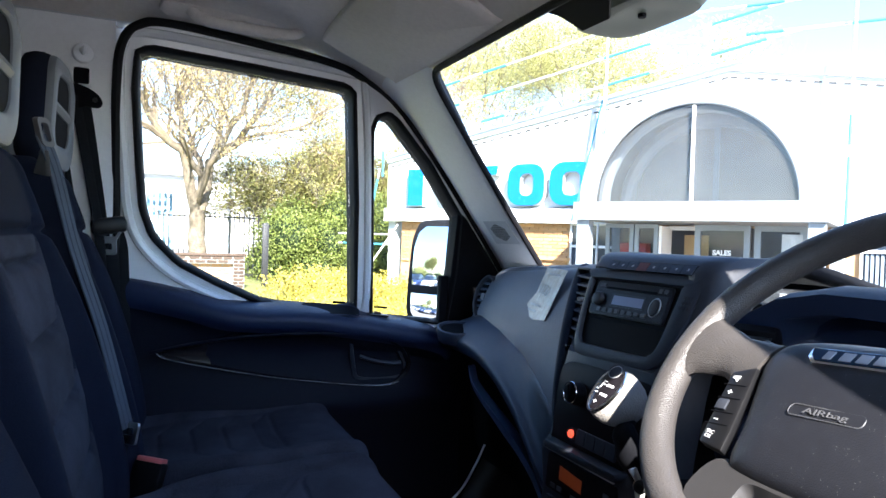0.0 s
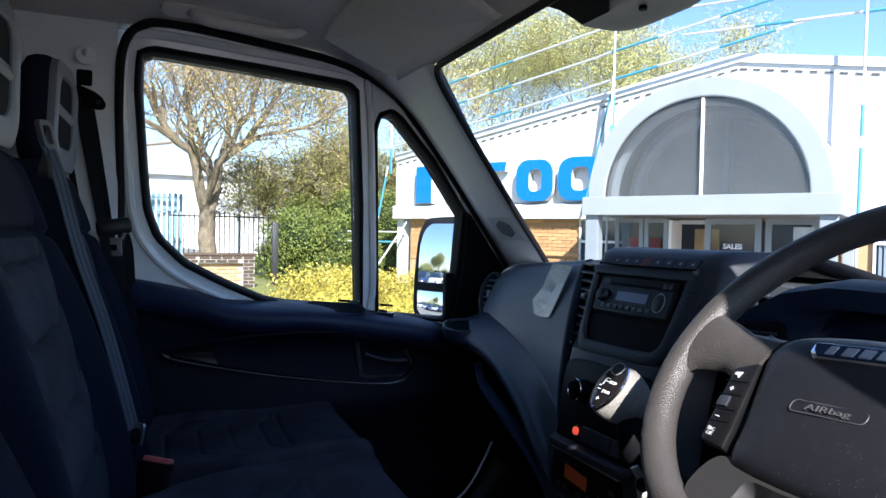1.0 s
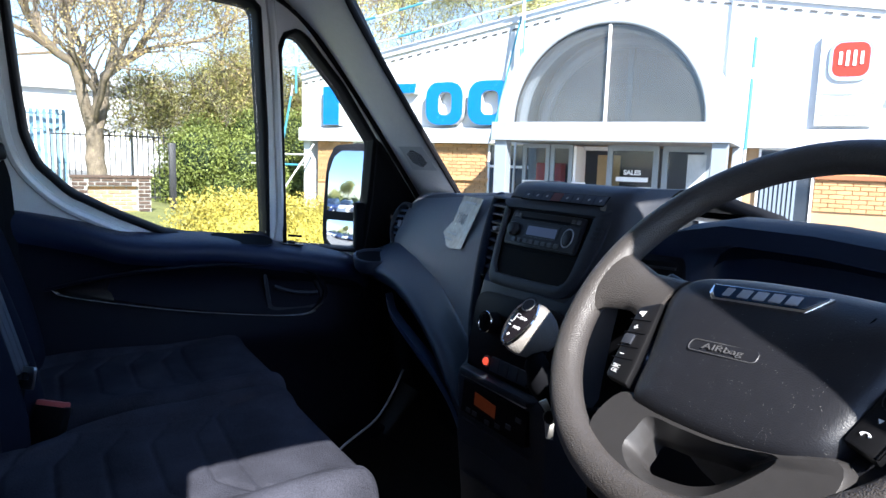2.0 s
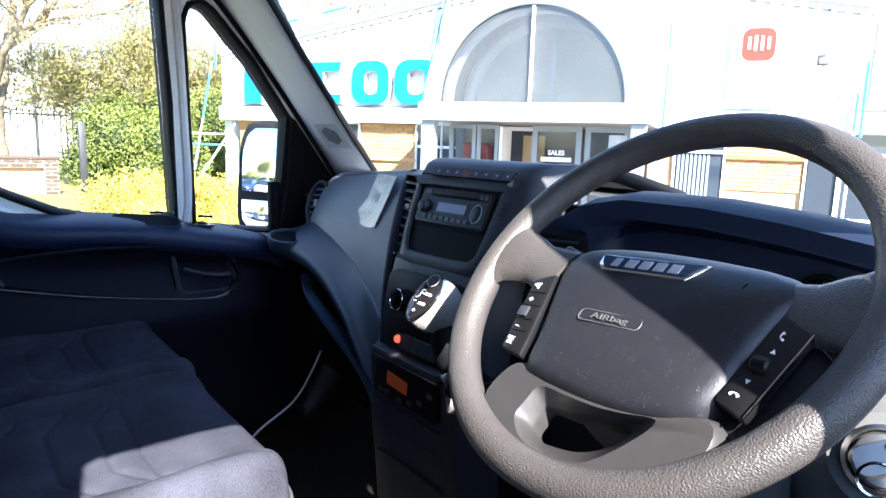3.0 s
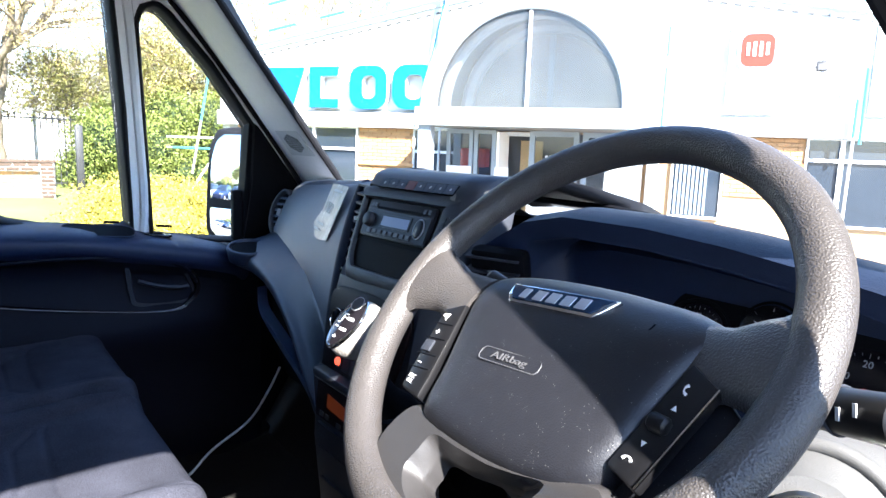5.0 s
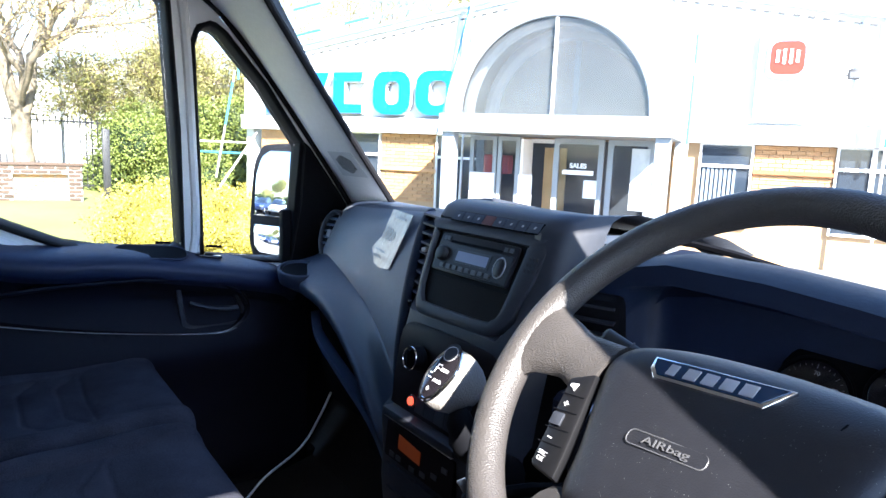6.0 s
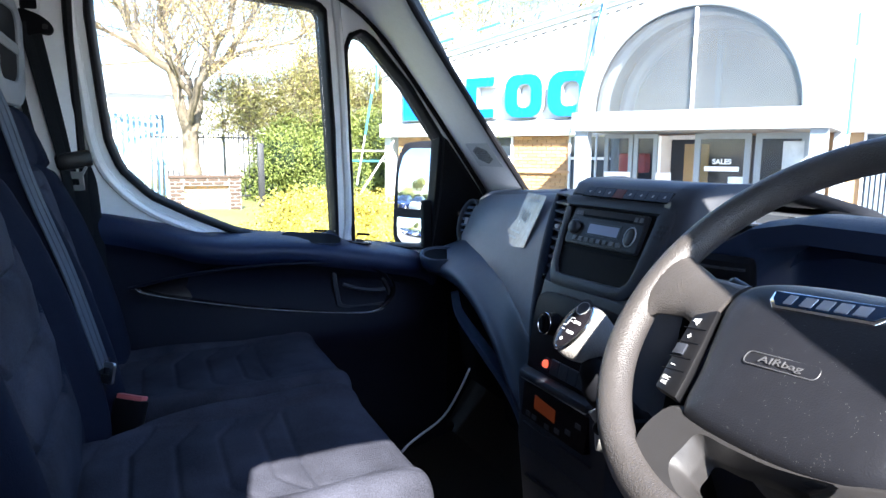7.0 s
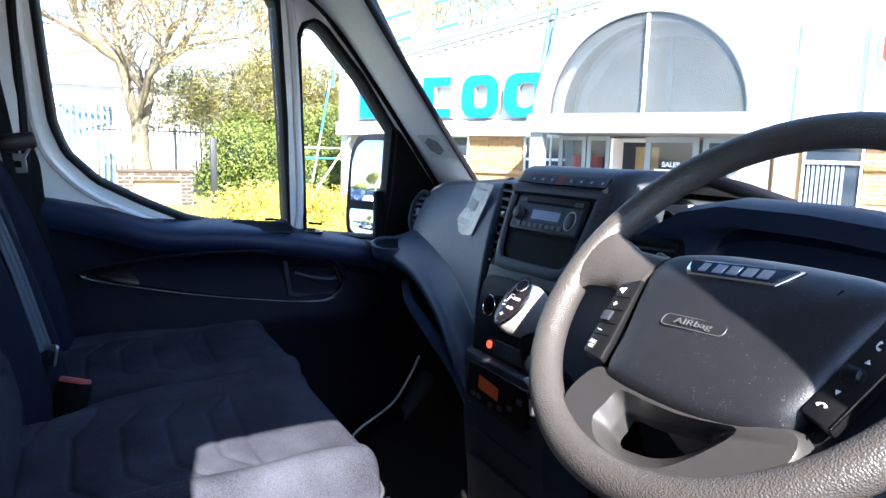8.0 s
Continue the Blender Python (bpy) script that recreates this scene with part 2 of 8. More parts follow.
def even(pts, n, closed=False):
    """n places evenly along a line."""
    P = [Vector(p) for p in pts]
    if closed:
        P.append(P[0])
    d = [0.0]
    for a, b in zip(P, P[1:]):
        d.append(d[-1] + (b - a).length)
    out = []
    j = 0
    for i in range(n):
        s = d[-1] * i / (n if closed else n - 1)
        while j < len(P) - 2 and d[j + 1] < s:
            j += 1
        t = (s - d[j]) / max(d[j + 1] - d[j], 1e-9)
        out.append(P[j].lerp(P[j + 1], min(t, 1.0)))
    return out


def tube(pts, r, n=10, closed=False, flat=1.0, up=None):
    """A round bar along places; r may change along it; flat squeezes it."""
    P = [Vector(p) for p in pts]
    k = len(P)
    rr = r if isinstance(r, (list, tuple)) else [r] * k
    rows = []
    side = None
    for i, p in enumerate(P):
        if closed:
            d = (P[(i + 1) % k] - P[i - 1]).normalized()
        else:
            d = (P[min(i + 1, k - 1)] - P[max(i - 1, 0)]).normalized()
        ref = Vector(up) if up else (side if side is not None else (Vector((0, 0, 1)) if abs(d.z) < 0.9 else Vector((1, 0, 0))))
        u = (ref - d * ref.dot(d)).normalized()
        side = u
        v = d.cross(u)
        rows.append([p + (u * math.cos(2 * math.pi * q / n) * flat + v * math.sin(2 * math.pi * q / n)) * rr[i] for q in range(n)])
    if closed:
        rows.append(rows[0])
        bm = loft(rows, True)
        bmesh.ops.remove_doubles(bm, verts=bm.verts, dist=1e-6)
        return bm
    return loft(rows, True, True)


def box(c, s, bev=0.0, rot=None, seg=2):
    bm = bmesh.new()
    bmesh.ops.create_cube(bm, size=1.0)
    bmesh.ops.scale(bm, vec=s, verts=bm.verts)
    if bev:
        bmesh.ops.bevel(bm, geom=list(bm.edges), offset=bev, segments=seg, profile=0.5, affect="EDGES")
    m = Matrix.Translation(c) @ (Euler([radians(a) for a in rot]).to_matrix().to_4x4() if rot else Matrix())
    bmesh.ops.transform(bm, matrix=m, verts=bm.verts)
    return bm


def rod(p, q, r, r2=None, n=16, bev=0.0):
    P, Q = Vector(p), Vector(q)
    r2 = r if r2 is None else r2
    d = (Q - P).normalized()
    if bev:
        return tube([P, P + d * 1e-4, P + d * bev, Q - d * bev, Q - d * 1e-4, Q], [r - bev, r - bev * 0.9, r, r2, r2 - bev * 0.9, r2 - bev], n)
    return tube([P, Q], [r, r2], n)


def slab(pts, vec, bev=0.0):
    """A flat outline given thickness along vec."""
    bm = bmesh.new()
    f = bm.faces.new([bm.verts.new(p) for p in pts])
    g = bmesh.ops.extrude_face_region(bm, geom=[f])
    bmesh.ops.translate(bm, vec=vec, verts=[v for v in g["geom"] if isinstance(v, bmesh.types.BMVert)])
    if bev:
        bmesh.ops.bevel(bm, geom=[e for e in bm.edges], offset=bev, segments=2, profile=0.5, affect="EDGES", clamp_overlap=True)
    return bm


def ring(outer, inner, vec):
    """A flat frame between two outlines of equal count, given thickness along vec."""
    v = Vector(vec)
    o, i = [Vector(p) for p in outer], [Vector(p) for p in inner]
    rows = [o, i, [p + v for p in i], [p + v for p in o], o]
    bm = loft(rows, True)
    bmesh.ops.remove_doubles(bm, verts=bm.verts, dist=1e-6)
    return bm


def rrect(w, h, r, n=5):
    """A rounded rectangle about 0, 0 as pairs."""
    out = []
    for cx, cy, a in ((w / 2 - r, h / 2 - r, 0), (-w / 2 + r, h / 2 - r, 90), (-w / 2 + r, -h / 2 + r, 180), (w / 2 - r, -h / 2 + r, 270)):
        for k in range(n + 1):
            q = radians(a + 90 * k / n)
            out.append((cx + r * math.cos(q), cy + r * math.sin(q)))
    return out


def plane_at(o, u, v):
    """Places from pairs on the plane through o with the directions u and v."""
    O, U, V = Vector(o), Vector(u).normalized(), Vector(v).normalized()
    return lambda pairs, lift=0.0: [O + U * a + V * b + U.cross(V) * lift for a, b in pairs]


def words(text, size, o, u, v, depth=0.0006, fat=0.0, align="CENTER"):
    """Writing as a mesh on the plane through o."""
    cu = bpy.data.curves.new("writing", "FONT")
    cu.body, cu.size, cu.extrude, cu.offset, cu.align_x, cu.align_y = text, size, depth, fat, align, "CENTER"
    tmp = bpy.data.objects.new("writing", cu)
    scene.collection.objects.link(tmp)
    me = bpy.data.meshes.new_from_object(tmp)
    bm = bmesh.new()
    bm.from_mesh(me)
    bpy.data.objects.remove(tmp)
    bpy.data.curves.remove(cu)
    bpy.data.meshes.remove(me)
    U, V = Vector(u).normalized(), Vector(v).normalized()
    m = Matrix.Translation(o) @ Matrix((U, V, U.cross(V))).transposed().to_4x4()
    bmesh.ops.transform(bm, matrix=m, verts=bm.verts)
    return bm


def ground_height(x, y):
    s = lambda a: max(0.0, min(1.0, a)) ** 2 * (3 - 2 * max(0.0, min(1.0, a)))
    return 0.5 * s((-6 - x) / 6) * s((4.5 - y) / 4)


GREY_GLASS = glass("veiled_glass", (0.86, 0.87, 0.88), 0.05, 0.05)
CLEAR_TINT = glass("shop_glass", (0.75, 0.78, 0.80), 0.0)
NOTICE = mat("notice_print", (0.62, 0.70, 0.74), 0.5, vary=0.3, scale=8)
POSTER = mat("poster_print", (0.45, 0.48, 0.50), 0.5, vary=0.45, scale=5)
TIMBER = mat("pale_timber", (0.48, 0.34, 0.17), 0.5, vary=0.15)
RED_SIGN = mat("red_sign_face", (0.34, 0.030, 0.014), 0.35, vary=0.05)
BRICK_DARK = mat("dark_red_brick", (0.30, 0.11, 0.05), 0.85, vary=0.2, scale=3, fine=60)
RED_DIM = mat("dull_red_switch", (0.10, 0.022, 0.024), 0.45)
DARK_BROWN = mat("slot_brown_shade", (0.0045, 0.003, 0.003), 0.6, spec=0.08)
RADIO_BLACK = mat("radio_black", (0.018, 0.0185, 0.022), 0.4, spec=0.25)
BUTTON = mat("button_grey", (0.05, 0.052, 0.056), 0.45)
BUTTON_BLACK = mat("button_black", (0.006, 0.006, 0.007), 0.42, spec=0.3)
HEATER = mat("heater_gloss", (0.010, 0.006, 0.007), 0.45, spec=0.07, vary=0.2)
KNOB = mat("knob_leather", (0.20, 0.188, 0.175), 0.36, bump=0.5, bscale=500, kind="leather")
SILVER_INK = mat("silver_print", (0.55, 0.58, 0.62), 0.3, metal=0.6)
BADGE_BLUE = mat("badge_field", (0.01, 0.03, 0.07), 0.25)
SHROUD = mat("shroud_plastic", (0.075, 0.075, 0.075), 0.5, bump=0.2, bscale=800)
BRASS = mat("brass", (0.55, 0.42, 0.2), 0.3, metal=1.0)
PAPER = mat("creased_sheet", (0.36, 0.35, 0.31), 0.25, vary=0.3, scale=18, bump=0.8, bscale=40)
FILM = mat("sticker_film", (0.62, 0.64, 0.67), 0.35, vary=0.05)
HEX_GREY = mat("hexagon_grey", (0.36, 0.38, 0.41), 0.5)
RED_PALE = mat("pink_red_plastic", (0.68, 0.16, 0.15), 0.4)
TONGUE = mat("tongue_steel", (0.7, 0.7, 0.68), 0.35, metal=0.7)
UNIT_GREY = mat("unit_plastic", (0.11, 0.128, 0.10), 0.5, bump=0.2, bscale=600)
HOSE = mat("pale_hose", (0.55, 0.56, 0.58), 0.45)
LEAF_O = mat("olive_leaves", (0.42, 0.41, 0.15), 0.6, vary=0.3, rand=0.4, scale=0.6)
# core colours hold the shade deep among the leaves
HEDGE_SHADE = mat("hedge_core_shade", (0.30, 0.26, 0.04), 0.9, vary=0.4, scale=6)
LEAF_SHADE = mat("leaf_core_shade", (0.02, 0.035, 0.01), 0.9, vary=0.4, scale=4)

CAR_BLUE = mat("dark_blue_car_paint", (0.02, 0.035, 0.10), 0.25, coat=0.6, vary=0.05)
CAR_SILVER = mat("silver_car_paint", (0.45, 0.47, 0.50), 0.3, metal=0.5, coat=0.5, vary=0.05)
MORTAR_DARK = mat("grey_mortar", (0.36, 0.34, 0.31), 0.95, vary=0.15, bump=0.3, bscale=200)
GREY_WHITE = mat("worn_white_print", (0.45, 0.45, 0.46), 0.5)
BLADE = mat("blue_grey_lit_edge", (0.055, 0.085, 0.15), 0.4, spec=0.4)
GUIDE_GREY = mat("guide_plastic", (0.16, 0.155, 0.15), 0.5)
HOOD_TOP = mat("hood_top_plastic", (0.0058, 0.0105, 0.025), 0.55, spec=0.24, bump=0.3, bscale=700, kind="leather")
HOOD = mat("hood_plastic", (0.013, 0.0225, 0.054), 0.5, spec=0.28, bump=0.25, bscale=900, kind="leather")


# ---- the cab's shell ----
def door_x(z):
    """The inside of the side frame leans inwards above the waist."""
    return -1.0 + 0.16 * (z - 1.5)


def dp(y, z, lift=0.0):
    return Vector((door_x(z) + lift, y, z))


def mirrored(bm):
    bmesh.ops.transform(bm, matrix=Matrix.Diagonal((-1, 1, 1, 1)), verts=bm.verts)
    return bm


SEAL = [(-0.884, 1.561), (-0.888, 1.85), (-0.888, 2.06), (-0.878, 2.15), (-0.845, 2.195), (-0.776, 2.212), (-0.569, 2.195), (-0.36, 2.171),
        (-0.204, 2.114), (-0.091, 2.012), (0.033, 1.868), (0.215, 1.641), (0.29, 1.53)]
WIN = [(-0.823, 1.855), (-0.836, 2.05), (-0.834, 2.128), (-0.815, 2.138), (-0.569, 2.124), (-0.315, 2.107), (-0.299, 2.095), (-0.27, 1.79), (-0.246, 1.488),
       (-0.33, 1.490), (-0.43, 1.497), (-0.516, 1.516), (-0.625, 1.566), (-0.727, 1.621), (-0.791, 1.688), (-0.814, 1.754)]
QUART = [(-0.177, 1.462), (-0.197, 1.75), (-0.216, 2.0), (-0.207, 2.035), (-0.182, 2.046), (-0.158, 2.03), (-0.135, 2.006), (-0.046, 1.915), (0.073, 1.762), (0.073, 1.60), (0.06, 1.435)]


def frame_loop(pairs, n, lift=0.0, closed=True):
    return even([dp(y, z, lift) for y, z in pairs], n, closed)


def grow(pairs, d):
    """An outline pushed outwards by d."""
    k = len(pairs)
    area = sum(pairs[i][0] * pairs[(i + 1) % k][1] - pairs[(i + 1) % k][0] * pairs[i][1] for i in range(k))
    s = 1 if area > 0 else -1
    out = []
    for i in range(k):
        a, b, c = (Vector(pairs[(i + q) % k]) for q in (-1, 0, 1))
        t = ((b - a).normalized() + (c - b).normalized()).normalized()
        out.append((b.x + t.y * d * s, b.y - t.x * d * s))
    return out


def bevelled_ring(pairs, d_out, lifts):
    """A rounded strip round an opening: its section steps from the opening outwards by the lifts."""
    rows = []
    k = len(lifts)
    for i, lf in enumerate(lifts):
        rows.append(frame_loop(grow(pairs, d_out * i / (k - 1)), 96, lf))
    return loft(rows, True)


def side_door(flip, name, label, glazed, WIN=WIN, QUART=QUART):
    door = thing(name, label, "van door", (-0.98 if not flip else 0.98, -0.35, 0.82), kind="structure")
    fx = mirrored if flip else (lambda b: b)
    # painted frame: a sheet with the two openings, built from strips round them
    outer = [(-0.884, 1.40)] + SEAL + [(0.30, 1.40)]
    bm = bmesh.new()
    # cells of the sheet, kept where they lie between the openings and the rim
    def inside(p, poly):
        x, y = p
        c = False
        j = len(poly) - 1
        for i in range(len(poly)):
            if (poly[i][1] > y) != (poly[j][1] > y) and x < (poly[j][0] - poly[i][0]) * (y - poly[i][1]) / (poly[j][1] - poly[i][1]) + poly[i][0]:
                c = not c
            j = i
        return c
    step = 0.008
    gw, gq = grow(WIN, 0.010), grow(QUART, 0.010)
    ny, nz = int(1.22 / step), int(0.84 / step)
    verts = {}
    for a in range(ny):
        for b in range(nz):
            cy, cz = -0.90 + (a + 0.5) * step, 1.40 + (b + 0.5) * step
            if inside((cy, cz), outer) and not inside((cy, cz), gw) and not inside((cy, cz), gq):
                q = []
                for da, db in ((0, 0), (1, 0), (1, 1), (0, 1)):
                    key = (a + da, b + db)
                    if key not in verts:
                        y, z = -0.90 + key[0] * step, 1.40 + key[1] * step
                        verts[key] = bm.verts.new(dp(y, z, 0.012))
                    q.append(verts[key])
                bm.faces.new(q)
    g = bmesh.ops.extrude_face_region(bm, geom=list(bm.faces))
    bmesh.ops.translate(bm, vec=(-0.06, 0, 0), verts=[v for v in g["geom"] if isinstance(v, bmesh.types.BMVert)])
    part("door_frame", fx(bm), PAINT, door, "glossy white painted steel frame")
    part("window_seal", fx(bevelled_ring(WIN, 0.022, [-0.05, 0.012, 0.020, 0.022, 0.020, 0.010])), RUBBER, door, "black rubber window seal")
    part("window_seal", fx(bevelled_ring(QUART, 0.020, [-0.05, 0.012, 0.020, 0.022, 0.020, 0.010])), RUBBER, door, "black rubber window seal")
    # rounded step of the pressed frame round the opening
    part("frame_step", fx(tube([dp(p.x, p.y, 0.012) for p in spline([(y, z, 0) for y, z in grow(WIN, 0.047)], 4, True)], 0.012, 8, True)), PAINT, door)
    if glazed:
        for pairs in (WIN, QUART):
            pane = part("pane", fx(slab([dp(y, z, -0.02) for y, z in pairs], (-0.004, 0, 0))), GLASS, door, "clear side glass", smooth=False)
            pane.visible_shadow = False
    # lower panel: sections along the door
    rows = []
    for y, zc, deep in ((-0.89, 1.575, 0.0), (-0.86, 1.572, 0.15), (-0.80, 1.560, 0.35), (-0.70, 1.535, 0.65), (-0.627, 1.512, 0.85), (-0.52, 1.502, 1), (-0.41, 1.497, 1), (-0.27, 1.478, 1),
                        (-0.137, 1.455, 1), (-0.05, 1.437, 0.95), (0.0, 1.423, 0.8), (0.03, 1.408, 0.55), (0.06, 1.38, 0.2), (0.10, 1.35, 0.0)):
        e = 0.085 * deep
        prof = [(-1.005, zc + 0.006), (-0.995, zc + 0.004), (-0.975 + e * 0.3, zc - 0.001), (-0.968 + e * 0.75, zc - 0.012), (-0.965 + e * 0.98, zc - 0.028),
                (-0.965 + e, zc - 0.045), (-0.966 + e * 0.93, zc - 0.060), (-0.968 + e * 0.7, zc - 0.075), (-0.968 + e * 0.5, zc - 0.10), (-0.960 + e * 0.3, 1.36), (-0.952 + e * 0.3, 1.30),
                (-0.945 + e * 0.4, 1.25), (-0.935 + e * 0.4, 1.20), (-0.94, 1.10), (-0.945, 0.98), (-0.935, 0.90), (-0.94, 0.82)]
        rows.append([Vector((x, y, z)) for x, z in prof])
    rows = [list(r) for r in zip(*[spline([rows[i][k] for i in range(len(rows))], 3) for k in range(len(rows[0]))])]
    rows = [spline(r, 2) for r in rows]
    cols = [list(c) for c in zip(*rows)]
    # trim split in two so the part under the armrest reads as shaded
    part("armrest_pad", fx(loft(cols[:15])), ARMREST, door, "navy armrest and waist pad, window light put into its colour")
    part("trim_panel", fx(loft(cols[14:])), DOOR_TRIM, door, "moulded plastic lower trim, its shade put into the blue-black")
    return door


door_1 = side_door(False, "door_1", "white van passenger door with dark plastic trim, closed", True)
OVAL = [(-0.785, 1.377), (-0.708, 1.398), (-0.573, 1.428), (-0.384, 1.438), (-0.208, 1.424), (-0.115, 1.383), (-0.083, 1.325), (-0.105, 1.283), (-0.175, 1.261), (-0.432, 1.294), (-0.645, 1.337)]
loop = spline([(-0.918, y, z) for y, z in OVAL], 5, True)
mid = Vector((-0.918, -0.40, 1.35))
rows = [loop, [p + Vector((0.006, 0, 0)) for p in loop], [p.lerp(mid, 0.035) + Vector((0.004, 0, 0)) for p in loop], [p.lerp(mid, 0.07) + Vector((-0.02, 0, 0)) for p in loop],
        [p.lerp(mid, 0.5) + Vector((-0.024, 0, 0)) for p in loop], [p.lerp(mid, 0.97) + Vector((-0.024, 0, 0)) for p in loop]]
part("recess", loft(rows, True, False), GLOSS, door_1, "dark oval pocket recess with a thin rim")
# highlight along the lower rim, drawn as a grey line
part("recess_rim", tube(even([p + Vector((0.006, 0, 0)) for p in loop[8 * 5 - 3:]] + [p + Vector((0.006, 0, 0)) for p in loop[:2]], 40), 0.0009, 6), GREY_INK, door_1, "thin grey line for the light caught on the rim")
lip = spline([(-0.905, -0.80, 1.385), (-0.900, -0.70, 1.405), (-0.896, -0.57, 1.420), (-0.894, -0.40, 1.424), (-0.896, -0.22, 1.412), (-0.902, -0.13, 1.380), (-0.908, -0.095, 1.335)], 6)
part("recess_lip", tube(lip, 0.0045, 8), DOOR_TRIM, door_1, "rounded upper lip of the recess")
bez = [(-0.272, 1.400), (-0.262, 1.411), (-0.21, 1.407), (-0.155, 1.396), (-0.125, 1.372), (-0.104, 1.340), (-0.091, 1.300), (-0.108, 1.281), (-0.18, 1.276), (-0.25, 1.283), (-0.262, 1.31), (-0.270, 1.36)]
bl = spline([(-0.928, y, z) for y, z in bez], 4, True)
bmid = Vector((-0.935, -0.18, 1.34))
handle = part("handle_bezel", loft([bl, [p + Vector((0.008, 0, 0)) for p in bl], [p.lerp(bmid, 0.12) + Vector((0.008, 0, 0)) for p in bl], [p.lerp(bmid, 0.2) + Vector((-0.012, 0, 0)) for p in bl],
              [p.lerp(bmid, 0.98) + Vector((-0.02, 0, 0)) for p in bl]], True), STACK, door_1, "dark plastic handle bezel")
part("handle", tube(spline([(-0.917, -0.242, 1.350), (-0.912, -0.20, 1.336), (-0.91, -0.15, 1.327), (-0.914, -0.118, 1.327)], 6), [0.009] * 10 + [0.011] * 9, 8, flat=0.6), STACK, handle, "dark door pull lever")
pk = plane_at((-0.943, -0.325, 1.4835), (0.06, 1, -0.08), (-1, 0.06, 0.30))
# no recess here: a flat dark slab stands for the pocket's inner shade
part("pocket", slab(pk(rrect(0.165, 0.070, 0.030, 6), 0.0), pk([(0, 0)], 0.003)[0] - pk([(0, 0)], 0.0)[0]), DARK, door_1, "flat dark patch for the shade in a small pocket", smooth=False)
part("pocket_rim", tube(pk(rrect(0.170, 0.075, 0.032, 6), 0.002), 0.0018, 8, True), ARMREST, door_1, "rounded pocket lip")
sp = plane_at((-0.955, -0.180, 1.462), (0.16, 1, -0.12), (-1, 0.16, 0.02))
part("switch_plate", slab(sp(rrect(0.07, 0.03, 0.012, 4), 0.0), (0, 0, 0.006), 0.002), GLOSS, door_1, "window switch plate")
part("switch", slab(sp(rrect(0.022, 0.012, 0.003, 3), 0.006), (0.002, 0, 0.006), 0.0015), STACK, door_1)
part("mirror_sail", slab([dp(y, z, 0.020) for y, z in ((0.062, 1.38), (0.066, 1.60), (0.070, 1.785), (0.10, 1.765), (0.20, 1.64), (0.295, 1.52), (0.30, 1.38))], (-0.045, 0, 0), 0.004), DARK, door_1, "black plastic mirror corner", smooth=False)
part("glass_mark", slab([dp(y, z, -0.018) for y, z in ((-0.30, 1.494), (-0.262, 1.492), (-0.262, 1.499), (-0.30, 1.501))], (-0.001, 0, 0)), DARK, door_1, "printed glass mark bars", smooth=False)
part("glass_mark", slab([dp(y, z, -0.018) for y, z in ((-0.168, 1.478), (-0.125, 1.474), (-0.125, 1.481), (-0.168, 1.485))], (-0.001, 0, 0)), DARK, door_1, "printed glass mark bars", smooth=False)

# the unseen driver's door: raked divider and openings shaped to throw sun and shade
WIN_2 = [(-0.823, 1.855), (-0.836, 2.05), (-0.834, 2.112), (-0.815, 2.122), (-0.569, 2.120), (-0.38, 2.126), (-0.318, 2.135), (-0.310, 2.115), (-0.348, 1.88), (-0.358, 1.79), (-0.362, 1.70), (-0.375, 1.49),
         (-0.45, 1.497), (-0.50, 1.506), (-0.56, 1.53), (-0.645, 1.566), (-0.73, 1.621), (-0.785, 1.688), (-0.814, 1.754)]
QUART_2 = [(-0.265, 1.48), (-0.275, 1.72), (-0.304, 1.795), (-0.276, 1.86), (-0.248, 1.92), (-0.218, 1.965), (-0.195, 2.0), (-0.184, 2.035), (-0.172, 2.046), (-0.160, 2.03), (-0.135, 2.006), (-0.046, 1.915), (0.073, 1.762), (0.073, 1.60), (0.06, 1.435)]
door_2 = side_door(True, "door_2", "unseen white van driver door, window down, openings shaped for the sun", False, WIN_2, QUART_2)

